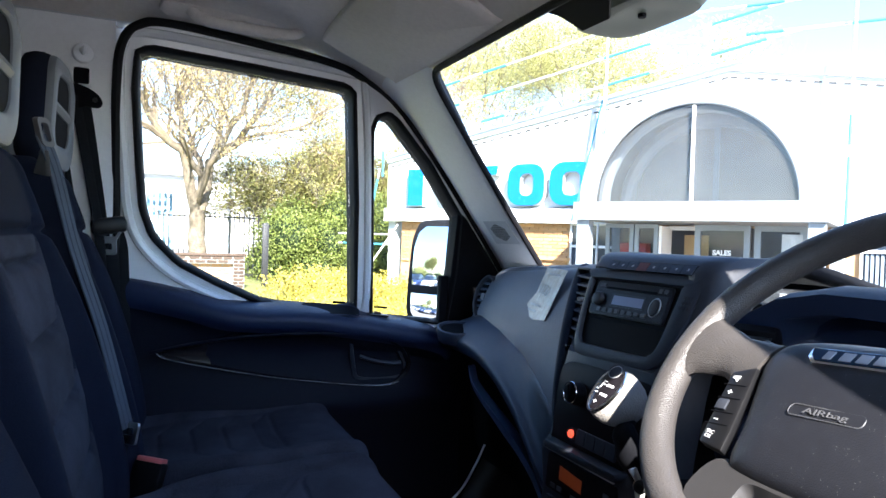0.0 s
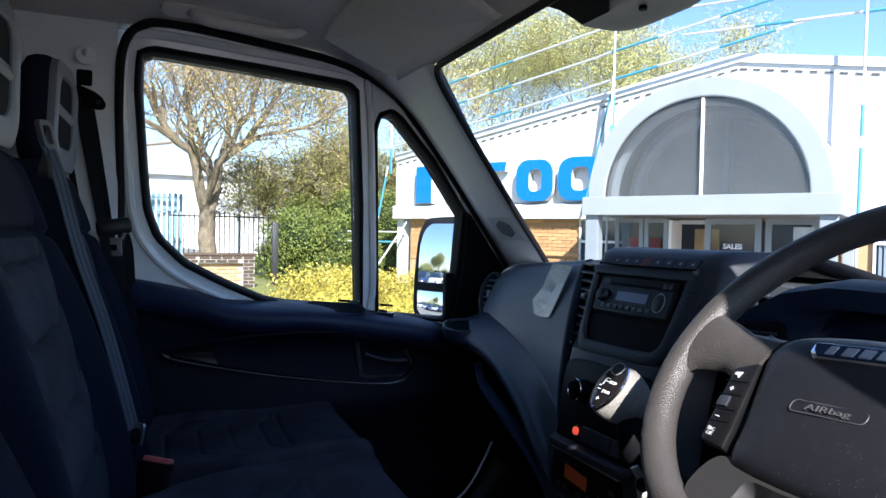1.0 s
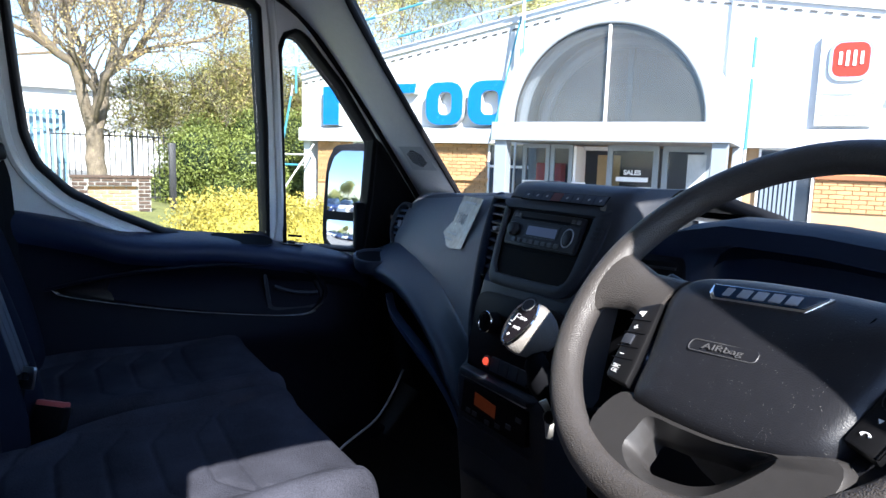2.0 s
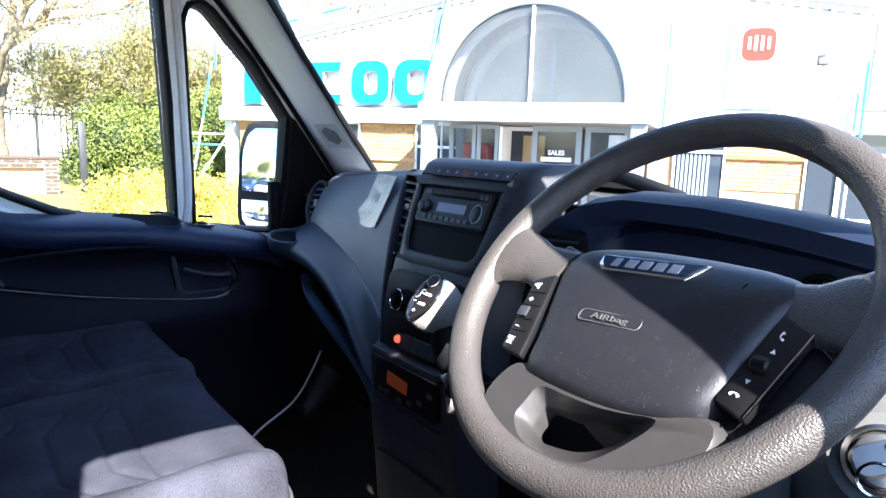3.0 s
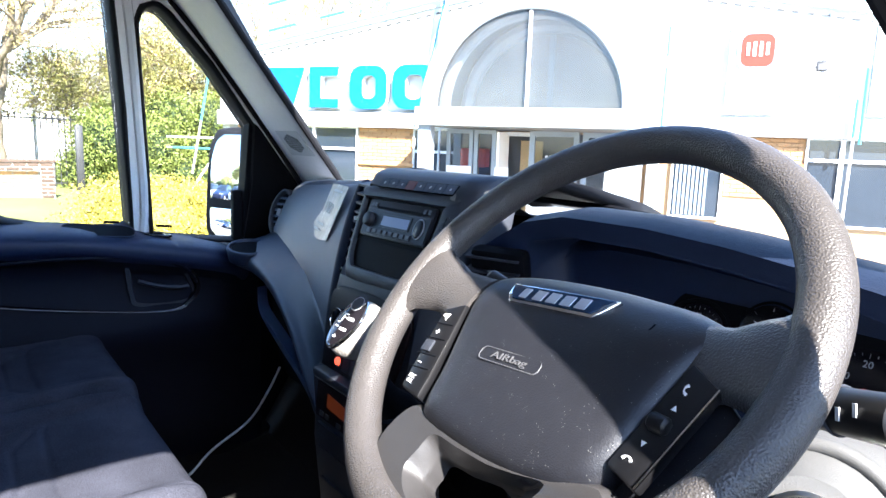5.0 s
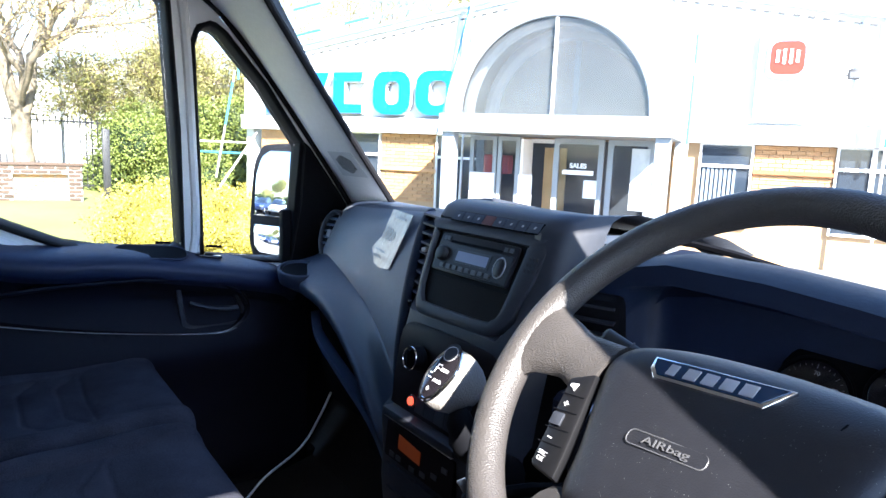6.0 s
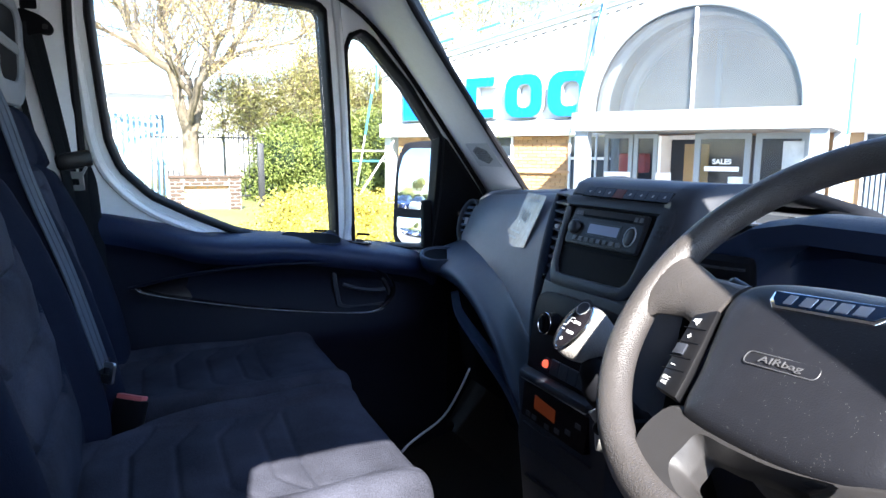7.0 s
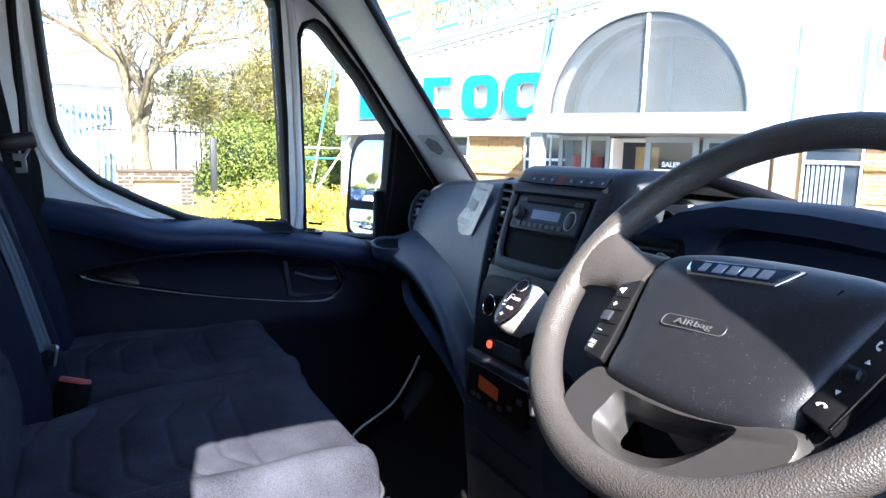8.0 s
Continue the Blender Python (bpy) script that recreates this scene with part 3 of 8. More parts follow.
# body opening rims and pillars on both sides
for flip in (False, True):
    fx = mirrored if flip else (lambda b: b)
    rim = spline([dp(y, z, 0.02) for y, z in [(-0.884, 1.30)] + SEAL], 5)
    side = "right" if flip else "left"
    solo("trim_seal_" + side, fx(tube(rim, 0.011, 8)), RUBBER, "black rubber door aperture seal", kind="structure")
    # front pillar cover between windscreen edge and door aperture
    ws = [(-0.780, 0.375, 1.494), (-0.735, 0.245, 1.633), (-0.69, 0.115, 1.772), (-0.638, -0.023, 1.919), (-0.60, -0.115, 2.018), (-0.578, -0.162, 2.068), (-0.535, -0.195, 2.102)]
    sl = [(0.306, 1.527), (0.215, 1.641), (0.124, 1.755), (0.033, 1.868), (-0.091, 2.012), (-0.15, 2.07), (-0.215, 2.12)]
    rows = []
    for a, (y, z) in zip(ws, sl):
        A, B2 = Vector(a), dp(y, z, 0.028)
        C = A.lerp(B2, 0.5) + Vector((0.012, -0.03, 0.012))
        rows.append([A, A.lerp(C, 0.12) + Vector((0.004, -0.012, 0.004)), A.lerp(C, 0.55) + Vector((0.004, -0.012, 0.005)), C, C.lerp(B2, 0.5) + Vector((0.003, -0.012, 0.004)), B2, B2 + Vector((-0.03, 0.02, 0))])
    rows = [list(r) for r in zip(*[spline([rows[i][k] for i in range(len(rows))], 4) for k in range(len(rows[0]))])]
    cover = thing("pillar_cover", "pale grey plastic windscreen pillar cover", "pillar trim", (-0.85 if not flip else 0.85, 0.2, 1.65), kind="structure")
    part("cover", fx(loft([spline(r, 2) for r in rows])), TRIM_GREY, cover)
    # rear pillar
    solo("wall_pillar_" + side, fx(loft([[Vector((-0.955 + max(0, z - 1.5) * 0.11, y - 0.004, z)) for y in (-0.888, -0.90, -1.0, -1.16)] for z in (0.8, 1.2, 1.5, 1.8, 2.0, 2.2)])), TRIM_GREY,
         "pale grey rear door pillar lining", kind="structure")
    # unseen skin and rail, added to close a slit that let sun in
    solo("wall_pillar_skin_" + side, fx(box((-1.0, -1.035, 1.55), (0.05, 0.32, 1.6), 0.01)), PAINT, "unseen white outer skin of the rear pillar, stops stray sun", kind="structure")
    solo("wall_cant_rail_" + side, fx(box((-0.935, -0.70, 2.262), (0.07, 1.02, 0.11), 0.01)), PAINT, "unseen white roof rail over the door, stops stray sun", kind="structure")
    solo("wall_sill_" + side, fx(box((-0.99, -0.3, 0.80), (0.10, 1.3, 0.10), 0.01)), RUBBER, "black door sill", kind="structure")

# pillar marks
pc = plane_at((-0.815, -0.117, 2.052), (-0.6, -0.62, 0.6), (0.35, -0.45, 0.8))
solo("pillar_clip_cover", slab(pc([(0.011 * math.cos(q * math.pi / 10), 0.011 * math.sin(q * math.pi / 10)) for q in range(20)], 0.004), pc([(0, 0)], 0.007)[0] - pc([(0, 0)], 0.004)[0]), TRIM_GREY,
     "round clip cover on the pillar trim", "clip cover")

# kick panels that close the footwells at the sides
for s, side in ((-1, "left"), (1, "right")):
    solo("wall_kick_panel_" + side, box((s * 1.005, 0.275, 1.185), (0.03, 0.47, 0.79), 0.006), DARK, "black footwell side panel", kind="structure")

# floor, roof lining, back wall
rows = []
for y in (-1.17, -0.6, -0.3, 0.0, 0.12, 0.22, 0.30):
    rise = 0.0 if y < 0.1 else (y - 0.1) * 1.6
    rows.append([Vector((x, y, 0.80 + rise + (0.06 if abs(x) < 0.16 and y < 0.12 else 0))) for x in (-1.0, -0.6, -0.2, -0.14, 0.14, 0.2, 0.6, 1.0)])
solo("floor", loft(rows), FLOOR_MAT, "black rubber cab floor mat", kind="structure")
rows = []
for y, z in ((-0.200, 2.106), (-0.208, 2.113), (-0.235, 2.130), (-0.30, 2.165), (-0.40, 2.205), (-0.55, 2.235), (-0.8, 2.25), (-1.17, 2.25)):
    row = []
    for x in (-0.90, -0.885, -0.86, -0.82, -0.74, -0.6, -0.3, 0, 0.3, 0.6, 0.74, 0.82, 0.86, 0.885, 0.90):
        a = abs(x)
        edge = 2.21 - max(0.0, -(-0.45) + y) * 0.20
        k = max(0.0, (a - 0.60) / 0.30)
        zz = z * (1 - k ** 2) + min(z, edge) * k ** 2 - 0.02 * k ** 6 * 0
        row.append(Vector((x, y, zz)))
    rows.append(row)
solo("ceiling", loft([spline(r, 2) for r in rows]), LINER, "pale grey moulded felt headliner", kind="structure")
solo("wall_back", box((0, -1.20, 1.5), (2.1, 0.05, 1.6), 0.0), BULKHEAD, "plain dark grey bulkhead lining", kind="structure")
# front edge extended out of sight to keep sun off the dashboard face
solo("roof", box((0, -0.6325, 2.31), (1.9, 1.185, 0.04), 0.01), PAINT, "white painted van roof, front edge brought forward as a sunshade", kind="structure")
solo("wall_bulkhead", box((0, 0.46, 1.1625), (1.9, 0.04, 0.825), 0.0), DARK, "dark engine bulkhead", kind="structure")
solo("wall_bonnet", box((0, 0.72, 1.36), (1.7, 0.46, 0.05), 0.02, (-18, 0, 0)), PAINT, "white painted van bonnet below the windscreen", kind="structure")

solo("wall_van_body", box((0, -3.5, 1.55), (2.06, 4.4, 2.1), 0.06), PAINT, "white painted load body behind the cab", kind="structure")

# windscreen with its black printed border
def wsp(x, s):
    """s runs from the base to the header."""
    return Vector((x, 0.245 - 0.44 * s + 0.10 * (1 - (x / 0.75) ** 2) * (1 - 0.75 * s), 1.633 + 0.469 * s))


window_1 = thing("window_1", "large clear laminated windscreen with a black border", "windscreen", (0, 0.3, 1.62), kind="structure")
pane = part("pane", loft([[wsp(x * (0.80 - 0.16 * s), s) + Vector((0, 0.02, 0.02)) for x in np.linspace(-1, 1, 17)] for s in np.linspace(-0.1, 1.06, 9)]), GLASS, window_1)
pane.visible_shadow = False
edge = spline([(-0.738, 0.255, 1.622), (-0.733, 0.243, 1.634), (-0.688, 0.113, 1.773), (-0.636, -0.025, 1.920), (-0.598, -0.117, 2.018), (-0.580, -0.158, 2.062), (-0.562, -0.180, 2.086), (-0.530, -0.193, 2.099), (-0.48, -0.195, 2.101)], 4)
top = [Vector((x, -0.195, 2.101)) for x in np.linspace(-0.46, 0.46, 14)]
full = edge + top + [Vector((-p.x, p.y, p.z)) for p in reversed(edge)]
band = [(full[max(i - 1, 0)], p, full[min(i + 1, len(full) - 1)]) for i, p in enumerate(full)]
rows = []
for a, p, c in band:
    out = (Vector((p.x, 0, 0)) * 1.0 + Vector((0, -0.25, 0.9)) * max(0.0, (p.z - 1.9) / 0.2) * 0.5)
    d = (c - a).normalized()
    out = (out - d * out.dot(d)).normalized()
    rows.append([p + Vector((0, 0.004, 0.003)), p + out * 0.02 + Vector((0, 0.008, 0.006)), p + out * 0.06 + Vector((0, 0.03, 0.02))])
part("border_band", loft(rows), RUBBER, window_1, "black printed border")
part("border", tube(full, 0.0085, 8), RUBBER, window_1, "black windscreen border seal")
frit = [(-0.10, -0.205, 2.112), (-0.077, -0.192, 2.098), (-0.048, -0.178, 2.083), (-0.020, -0.150, 2.055), (0.05, -0.150, 2.055), (0.10, -0.190, 2.097), (0.12, -0.205, 2.112)]
part("black_print", slab([Vector(p) + Vector((0, 0.006, 0.005)) for p in frit], (0, 0.003, 0.003)), RUBBER, window_1, "black printed area round the unit", smooth=False)


# ---- outside: ground, building ----
rows = []
xs = [-600, -200, -80, -50, -35, -26, -22] + list(np.linspace(-20, 6, 53)) + [10, 20, 40, 80, 200, 600]
ys = [-600, -200, -80, -40, -25, -15] + list(np.linspace(-10, 12, 45)) + [16, 22, 30, 45, 80, 200, 600]
for y in ys:
    rows.append([Vector((x, y, ground_height(x, y))) for x in xs])
solo("ground", loft(rows), ASPHALT, "grey asphalt yard", kind="structure")
rows = []
for a in np.linspace(0, 1, 30):
    y = -9 + 15 * a
    rows.append([Vector((x, y, ground_height(x, y) + 0.03)) for x in np.linspace(-30, -6.6 - 0.25 * max(0, y - 1), 24)])
solo("ground_lawn", loft(rows), GRASS, "rough mown grass verge", kind="structure")

BLD = Matrix.Translation((-8.015, 8.896, 0)) @ Matrix.Rotation(radians(31), 4, "Z")


def roof_z(x):
    return 4.95 - 0.172 * abs(x)


hall = thing("showroom_building", "low white-clad showroom with brick panels and a shallow gable", "building", BLD @ Vector((0, 0, 0)))
W = 9.2
pts = [(-8.07, 2.09), (W, 2.09), (W, roof_z(W)), (0, roof_z(0)), (-8.07, roof_z(-8.07))]
part("gable_wall", slab([(x, 0, z) for x, z in pts], (0, 0.25, 0)), CLADDING, hall, "white cladding gable wall", smooth=False, m=BLD)
part("fascia_ledge", box(((W - 8.07) / 2, -0.06, 2.25), (W + 8.07, 0.14, 0.32), 0.008), CLADDING, hall, "projecting white fascia band", smooth=False, m=BLD)
part("fascia_line", box(((W - 8.07) / 2, -0.012, 2.425), (W + 8.07, 0.03, 0.02)), FRAME_GREY, hall, smooth=False, m=BLD)
for s in (-1, 1):
    L = 8.07 if s < 0 else W
    n = int(L / 0.22)
    part("verge", slab([(s * 0.0, -0.05, roof_z(0)), (s * L, -0.05, roof_z(L)), (s * L, -0.05, roof_z(L) + 0.16), (0, -0.05, roof_z(0) + 0.16)], (0, 0.35, 0)), CLADDING, hall, smooth=False, m=BLD)
    bm = bmesh.new()
    for k in range(n):
        a, b = s * (k + 0.1) * L / n, s * (k + 0.62) * L / n
        c = slab([(a, -0.02, roof_z(a) - 0.13), (b, -0.02, roof_z(b) - 0.13), (b, -0.02, roof_z(b) - 0.10), (a, -0.02, roof_z(a) - 0.10)], (0, 0.03, 0))
        bm = join(bm, c)
    tagged(part("verge_slots", bm, SHROUD, hall, "row of dark drip slots", smooth=False, m=BLD), kind="stuff")
part("side_wall", box((-7.95, 5.0, 1.9), (0.2, 9.9, 3.3)), CLADDING, hall, smooth=False, m=BLD)
part("roof", slab([(-8.07, 0.2, roof_z(8.07)), (0, 0.2, roof_z(0)), (W, 0.2, roof_z(W)), (W, 0.2, roof_z(W) + 0.1), (0, 0.2, roof_z(0) + 0.1), (-8.07, 0.2, roof_z(8.07) + 0.1)], (0, 10, 0)), FAR_GREY, hall, smooth=False, m=BLD)
# wall under the fascia: backing mortar, brick panels and windows
part("backing", box((0.55, 0.14, 1.05), (W + 7.2, 0.1, 2.1)), MORTAR, hall, smooth=False, m=BLD)


def bay_window(x0, x1, z0, bars=(1.70,), posts=()):
    wdw = part("window", ring([(x0, 0.02, z0), (x1, 0.02, z0), (x1, 0.02, 2.09), (x0, 0.02, 2.09)], [(x0 + 0.04, 0.02, z0 + 0.04), (x1 - 0.04, 0.02, z0 + 0.04), (x1 - 0.04, 0.02, 2.06), (x0 + 0.04, 0.02, 2.06)], (0, 0.06, 0)),
               FRAME_WHITE, hall, "white framed shop window", smooth=False, m=BLD)
    part("pane", box(((x0 + x1) / 2, 0.06, (z0 + 2.09) / 2), (x1 - x0 - 0.06, 0.01, 2.05 - z0)), TINTED, wdw, "dark reflecting glass", smooth=False, m=BLD)
    for z in bars:
        part("rail", box(((x0 + x1) / 2, 0.035, z), (x1 - x0 - 0.04, 0.06, 0.055)), FRAME_WHITE, wdw, smooth=False, m=BLD)
    for x in posts:
        part("rail", box((x, 0.035, (z0 + 2.09) / 2), (0.07, 0.06, 2.05 - z0)), FRAME_WHITE, wdw, smooth=False, m=BLD)
    return wdw


bay_window(-6.55, -4.39, 0.75, (1.62,), (-5.5,))
bay_window(-3.06, -1.95, 0.4, (1.62,))
w3 = bay_window(2.14, 3.03, 0.6)
bay_window(4.29, 5.9, 0.6, (1.72,), (4.83,))
for k in range(8):
    part("blind_slat", box((2.24 + 0.072 * k, 0.045, 1.16), (0.05, 0.006, 1.0), 0, (0, 0, 25)), BLIND, w3, "pale blue vertical blind slat", smooth=False, m=BLD)


# ---- entrance porch with its barrel roof ----
porch = thing("entrance_porch", "white barrel-vaulted entrance porch with a half-round glazed front", "porch", BLD @ Vector((0, -2.56, 0)))
YF = -2.56


def arc(r, y, n=40, z0=2.38, a0=0.0, a1=180.0):
    return [Vector((r * math.cos(radians(a0 + (a1 - a0) * k / n)), y, z0 + r * math.sin(radians(a0 + (a1 - a0) * k / n)))) for k in range(n + 1)]


o, i = arc(1.765, YF), arc(1.51, YF)
part("arch_front", loft([o, i, [p + Vector((0, 0.12, 0)) for p in i], [p + Vector((0, 0.12, 0)) for p in o], o]), PORCH_WHITE, porch, "white half-round front rim", m=BLD)
part("vault", loft([arc(1.765, YF + 0.1), arc(1.765, 0.05)]), PORCH_WHITE, porch, "white curved roof skin", m=BLD)
# lining darkened in colour where the vault lies in shade
part("vault_lining", loft([arc(1.70, YF + 0.12), arc(1.70, 0.05)]), VAULT, porch, "vault lining with the inside shade in its grey", m=BLD)
for y, r, d in ((YF + 0.03, 1.515, 0.03), (YF + 0.50, 1.53, 0.10), (YF + 1.55, 1.50, 0.13)):
    part("rib", tube(arc(r, y), d, 8), PORCH_WHITE, porch, m=BLD)
part("vault_back", slab(arc(1.66, -0.9), (0, 0.05, 0)), VAULT_BACK, porch, "pale back wall of the vault, toned down for inside shade", smooth=False, m=BLD)
gp = part("pane", slab(arc(1.50, YF + 0.06), (0, 0.008, 0)), GREY_GLASS, porch, "half-round glazing under a thin pale layer", smooth=False, m=BLD)
part("mullion", box((0.03, YF + 0.03, 3.11), (0.038, 0.07, 1.47), 0.006), FRAME_WHITE, porch, smooth=False, m=BLD)
part("mullion", box((0.03, -0.93, 3.1), (0.09, 0.04, 1.45)), FRAME_GREY, porch, smooth=False, m=BLD)
part("lintel", box((0, YF + 0.06, 2.23), (3.74, 0.16, 0.30), 0.008), PORCH_WHITE, porch, "white lintel band", smooth=False, m=BLD)
for s in (-1, 1):
    part("side_beam", box((s * 1.79, YF / 2 + 0.07, 2.23), (0.16, 2.42, 0.30), 0.008), PORCH_WHITE, porch, smooth=False, m=BLD)
    part("column", box((s * 1.72, YF + 0.16, 1.04), (0.22, 0.22, 2.08), 0.01), FRAME_GREY, porch, "grey square column", smooth=False, m=BLD)
    part("column", box((s * 1.83, -0.35, 1.04), (0.16, 0.5, 2.08), 0.01), PORCH_WHITE, porch, smooth=False, m=BLD)
part("soffit", box((0, YF / 2, 2.10), (3.6, 2.4, 0.03)), PORCH_WHITE, porch, smooth=False, m=BLD)

# glazed screen with its doors
YS = -1.7
screen = thing("entrance_doors", "grey aluminium glazed entrance doors and side lights", "glass doors", BLD @ Vector((0, YS, 0)))


def leaf(x0, x1, z0, z1, name, label, fw=0.07, mid=0.62, frame=FRAME_GREY):
    f = part(name, ring([(x0, YS, z0), (x1, YS, z0), (x1, YS, z1), (x0, YS, z1)], [(x0 + fw, YS, z0 + fw * 1.5), (x1 - fw, YS, z0 + fw * 1.5), (x1 - fw, YS, z1 - fw), (x0 + fw, YS, z1 - fw)], (0, 0.06, 0)), frame, screen, label, smooth=False, m=BLD)
    part("pane", box(((x0 + x1) / 2, YS + 0.03, (z0 + z1) / 2), (x1 - x0 - fw, 0.008, z1 - z0 - fw)), CLEAR_TINT, f, smooth=False, m=BLD)
    part("kick_panel", box(((x0 + x1) / 2, YS + 0.03, z0 + mid / 2), (x1 - x0 - fw * 1.6, 0.03, mid)), frame, f, smooth=False, m=BLD)
    return f


leaf(-1.62, -1.12, 0.04, 2.05, "side_light", "grey framed side light")
leaf(-1.10, -0.70, 0.04, 2.05, "side_light", "grey framed side light")
part("open_door", join(box((-0.66, YS + 0.3, 1.02), (0.05, 0.6, 2.0)), box((-0.36, YS + 0.5, 2.0), (0.6, 0.06, 0.07))), FRAME_WHITE, screen, "pale door frame standing open", smooth=False, m=BLD)
d1 = leaf(-0.10, 0.74, 0.04, 2.05, "door", "grey framed glass door", 0.09, 0.75)
leaf(0.80, 1.52, 0.04, 2.05, "side_light", "grey framed side light", 0.09, 0.62)
part("writing", words("SALES", 0.11, (0.33, YS - 0.012, 1.60), (1, 0, 0), (0, 0, 1), 0.003, 0.004), WHITE_INK, d1, "white word on the glass", smooth=False, m=BLD)
part("writing_bar", box((0.33, YS - 0.012, 1.49), (0.52, 0.006, 0.075)), WHITE_INK, d1, "white lettering bar", smooth=False, m=BLD)
part("notice", box((0.55, YS - 0.012, 1.22), (0.22, 0.006, 0.30)), NOTICE, d1, "white and blue notice", smooth=False, m=BLD)
# dark panel: the unlit lobby put in as colour
part("lobby_wall", box((0, 0.0, 1.03), (3.1, 0.08, 2.04)), LOBBY, screen, "dark panel for the shade inside the entrance", smooth=False, m=BLD)
# white panels stand for sunlight reflected in the lower glass
for x0, x1 in ((-1.60, -1.14), (-0.70, -0.45)):
    part("lower_panel", box(((x0 + x1) / 2, YS - 0.012, 0.72), (x1 - x0, 0.02, 1.38)), FRAME_WHITE, screen, "white panel for the sun glare on the lower glass", smooth=False, m=BLD)
solo("window_poster", box((1.33, YS - 0.014, 1.42), (0.28, 0.008, 1.0)), POSTER, "faded grey poster behind the side light", "poster", smooth=False, m=BLD)
solo("red_display_stand", box((-1.38, YS + 0.9, 1.55), (0.5, 0.3, 0.35), 0.03), RED, "red display stand inside the entrance", "stand", smooth=False, m=BLD)
solo("timber_door", box((-0.38, YS + 1.3, 0.95), (0.42, 0.05, 1.9), 0.004), TIMBER, "pale timber inner door", "door", smooth=False, m=BLD)
solo("entrance_floor", box((0, -1.0, 0.02), (3.6, 3.2, 0.03)), MORTAR, "pale paved entrance slab", kind="structure", smooth=False, m=BLD)

# ---- sign on the gable ----
sign = thing("fascia_sign", "row of raised blue block shapes with white sides", "sign", BLD @ Vector((-5, -0.1, 2.47)))


def block(pairs, hole=None):
    k = 40
    if hole:
        o3, i3 = even([(a, -0.20, b) for a, b in pairs], k, True), even([(a, -0.20, b) for a, b in hole], k, True)
        f, b = ring(o3, i3, (0, 0.02, 0)), ring([p + Vector((0, 0.021, 0)) for p in o3], [p + Vector((0, 0.021, 0)) for p in i3], (0, 0.15, 0))
    else:
        f, b = slab([(a, -0.20, q) for a, q in pairs], (0, 0.02, 0)), slab([(a, -0.179, q) for a, q in grow(pairs, 0.02)], (0, 0.15, 0))
    s = part("block", f, BLUE, sign, "blue acrylic face", smooth=False, m=BLD)
    part("return", b, CLADDING, s, "white side return", smooth=False, m=BLD)


def rr(x0, x1, z0, z1, r):
    return [((x0 + x1) / 2 + a, (z0 + z1) / 2 + b) for a, b in rrect(x1 - x0, z1 - z0, r)]


block([(-7.27, 2.47), (-6.82, 2.47), (-6.82, 3.35), (-7.27, 3.35)])
block([(-6.20, 2.47), (-5.92, 2.47), (-5.60, 3.35), (-6.60, 3.35)])
block([(-5.48, 2.49), (-4.76, 2.49), (-4.76, 2.68), (-5.2, 2.68), (-5.2, 3.16), (-4.78, 3.16), (-4.74, 3.36), (-5.48, 3.36)])
block(rr(-4.48, -3.60, 2.47, 3.37, 0.28), rr(-4.18, -3.60 - 0.26, 2.68, 3.16, 0.12))
block(rr(-3.47, -2.50, 2.47, 3.38, 0.30), rr(-3.17, -2.78, 2.68, 3.17, 0.13))

badge = thing("brand_panel", "white wall panel with a red rounded badge", "sign", BLD @ Vector((3.36, -0.08, 2.47)))
part("board", box((3.35, -0.05, 3.20), (0.84, 0.10, 1.46), 0.01), CLADDING, badge, "white board", smooth=False, m=BLD)
part("badge_rim", slab([(3.37 + a, -0.14, 3.52 + b) for a, b in rrect(0.62, 0.66, 0.2)], (0, 0.045, 0)), CHROME, badge, "pale rounded rim", smooth=False, m=BLD)
part("badge_face", slab([(3.37 + a, -0.165, 3.53 + b) for a, b in rrect(0.52, 0.54, 0.14)], (0, 0.03, 0)), RED_SIGN, badge, "red rounded badge", smooth=False, m=BLD)
for k in range(4):
    part("badge_bar", box((3.22 + 0.10 * k, -0.175, 3.55), (0.045, 0.012, 0.24 if k % 3 else 0.2)), WHITE_INK, badge, "white bar", smooth=False, m=BLD)
part("board_joint", box((3.35, -0.104, 2.99), (0.84, 0.006, 0.012)), FRAME_GREY, badge, "thin joint across the board", smooth=False, m=BLD)
part("text_bar", box((3.27, -0.108, 2.98), (0.34, 0.008, 0.02)), FRAME_GREY, badge, "dark printed line", smooth=False, m=BLD)
part("text_bar", box((3.30, -0.108, 2.66), (0.55, 0.008, 0.05)), GREY_INK, badge, "grey printed line", smooth=False, m=BLD)
for k, (w, h) in enumerate(((0.9, 1.46),)):
    panel2 = thing("brand_panel", "white wall panel with a pale blue rounded badge", "sign", BLD @ Vector((5.55, -0.08, 2.47)))
    part("board", box((5.55, -0.05, 3.20), (w, 0.10, h), 0.01), CLADDING, panel2, "white board", smooth=False, m=BLD)
    part("badge_face", slab([(5.55 + a, -0.14, 3.52 + b) for a, b in rrect(0.52, 0.5, 0.2)], (0, 0.03, 0)), BLUE, panel2, "blue rounded badge", smooth=False, m=BLD)

flood = thing("floodlight", "small black wall floodlight on a bracket", "lamp", BLD @ Vector((4.32, 0, 3.2)))
part("bracket", rod((4.2, -0.005, 3.24), (4.30, -0.22, 3.24), 0.012, n=8), FENCE_BLACK, flood, m=BLD)
part("housing", box((4.34, -0.28, 3.24), (0.17, 0.10, 0.15), 0.012, (-20, 0, 0)), FENCE_BLACK, flood, "black housing", m=BLD)
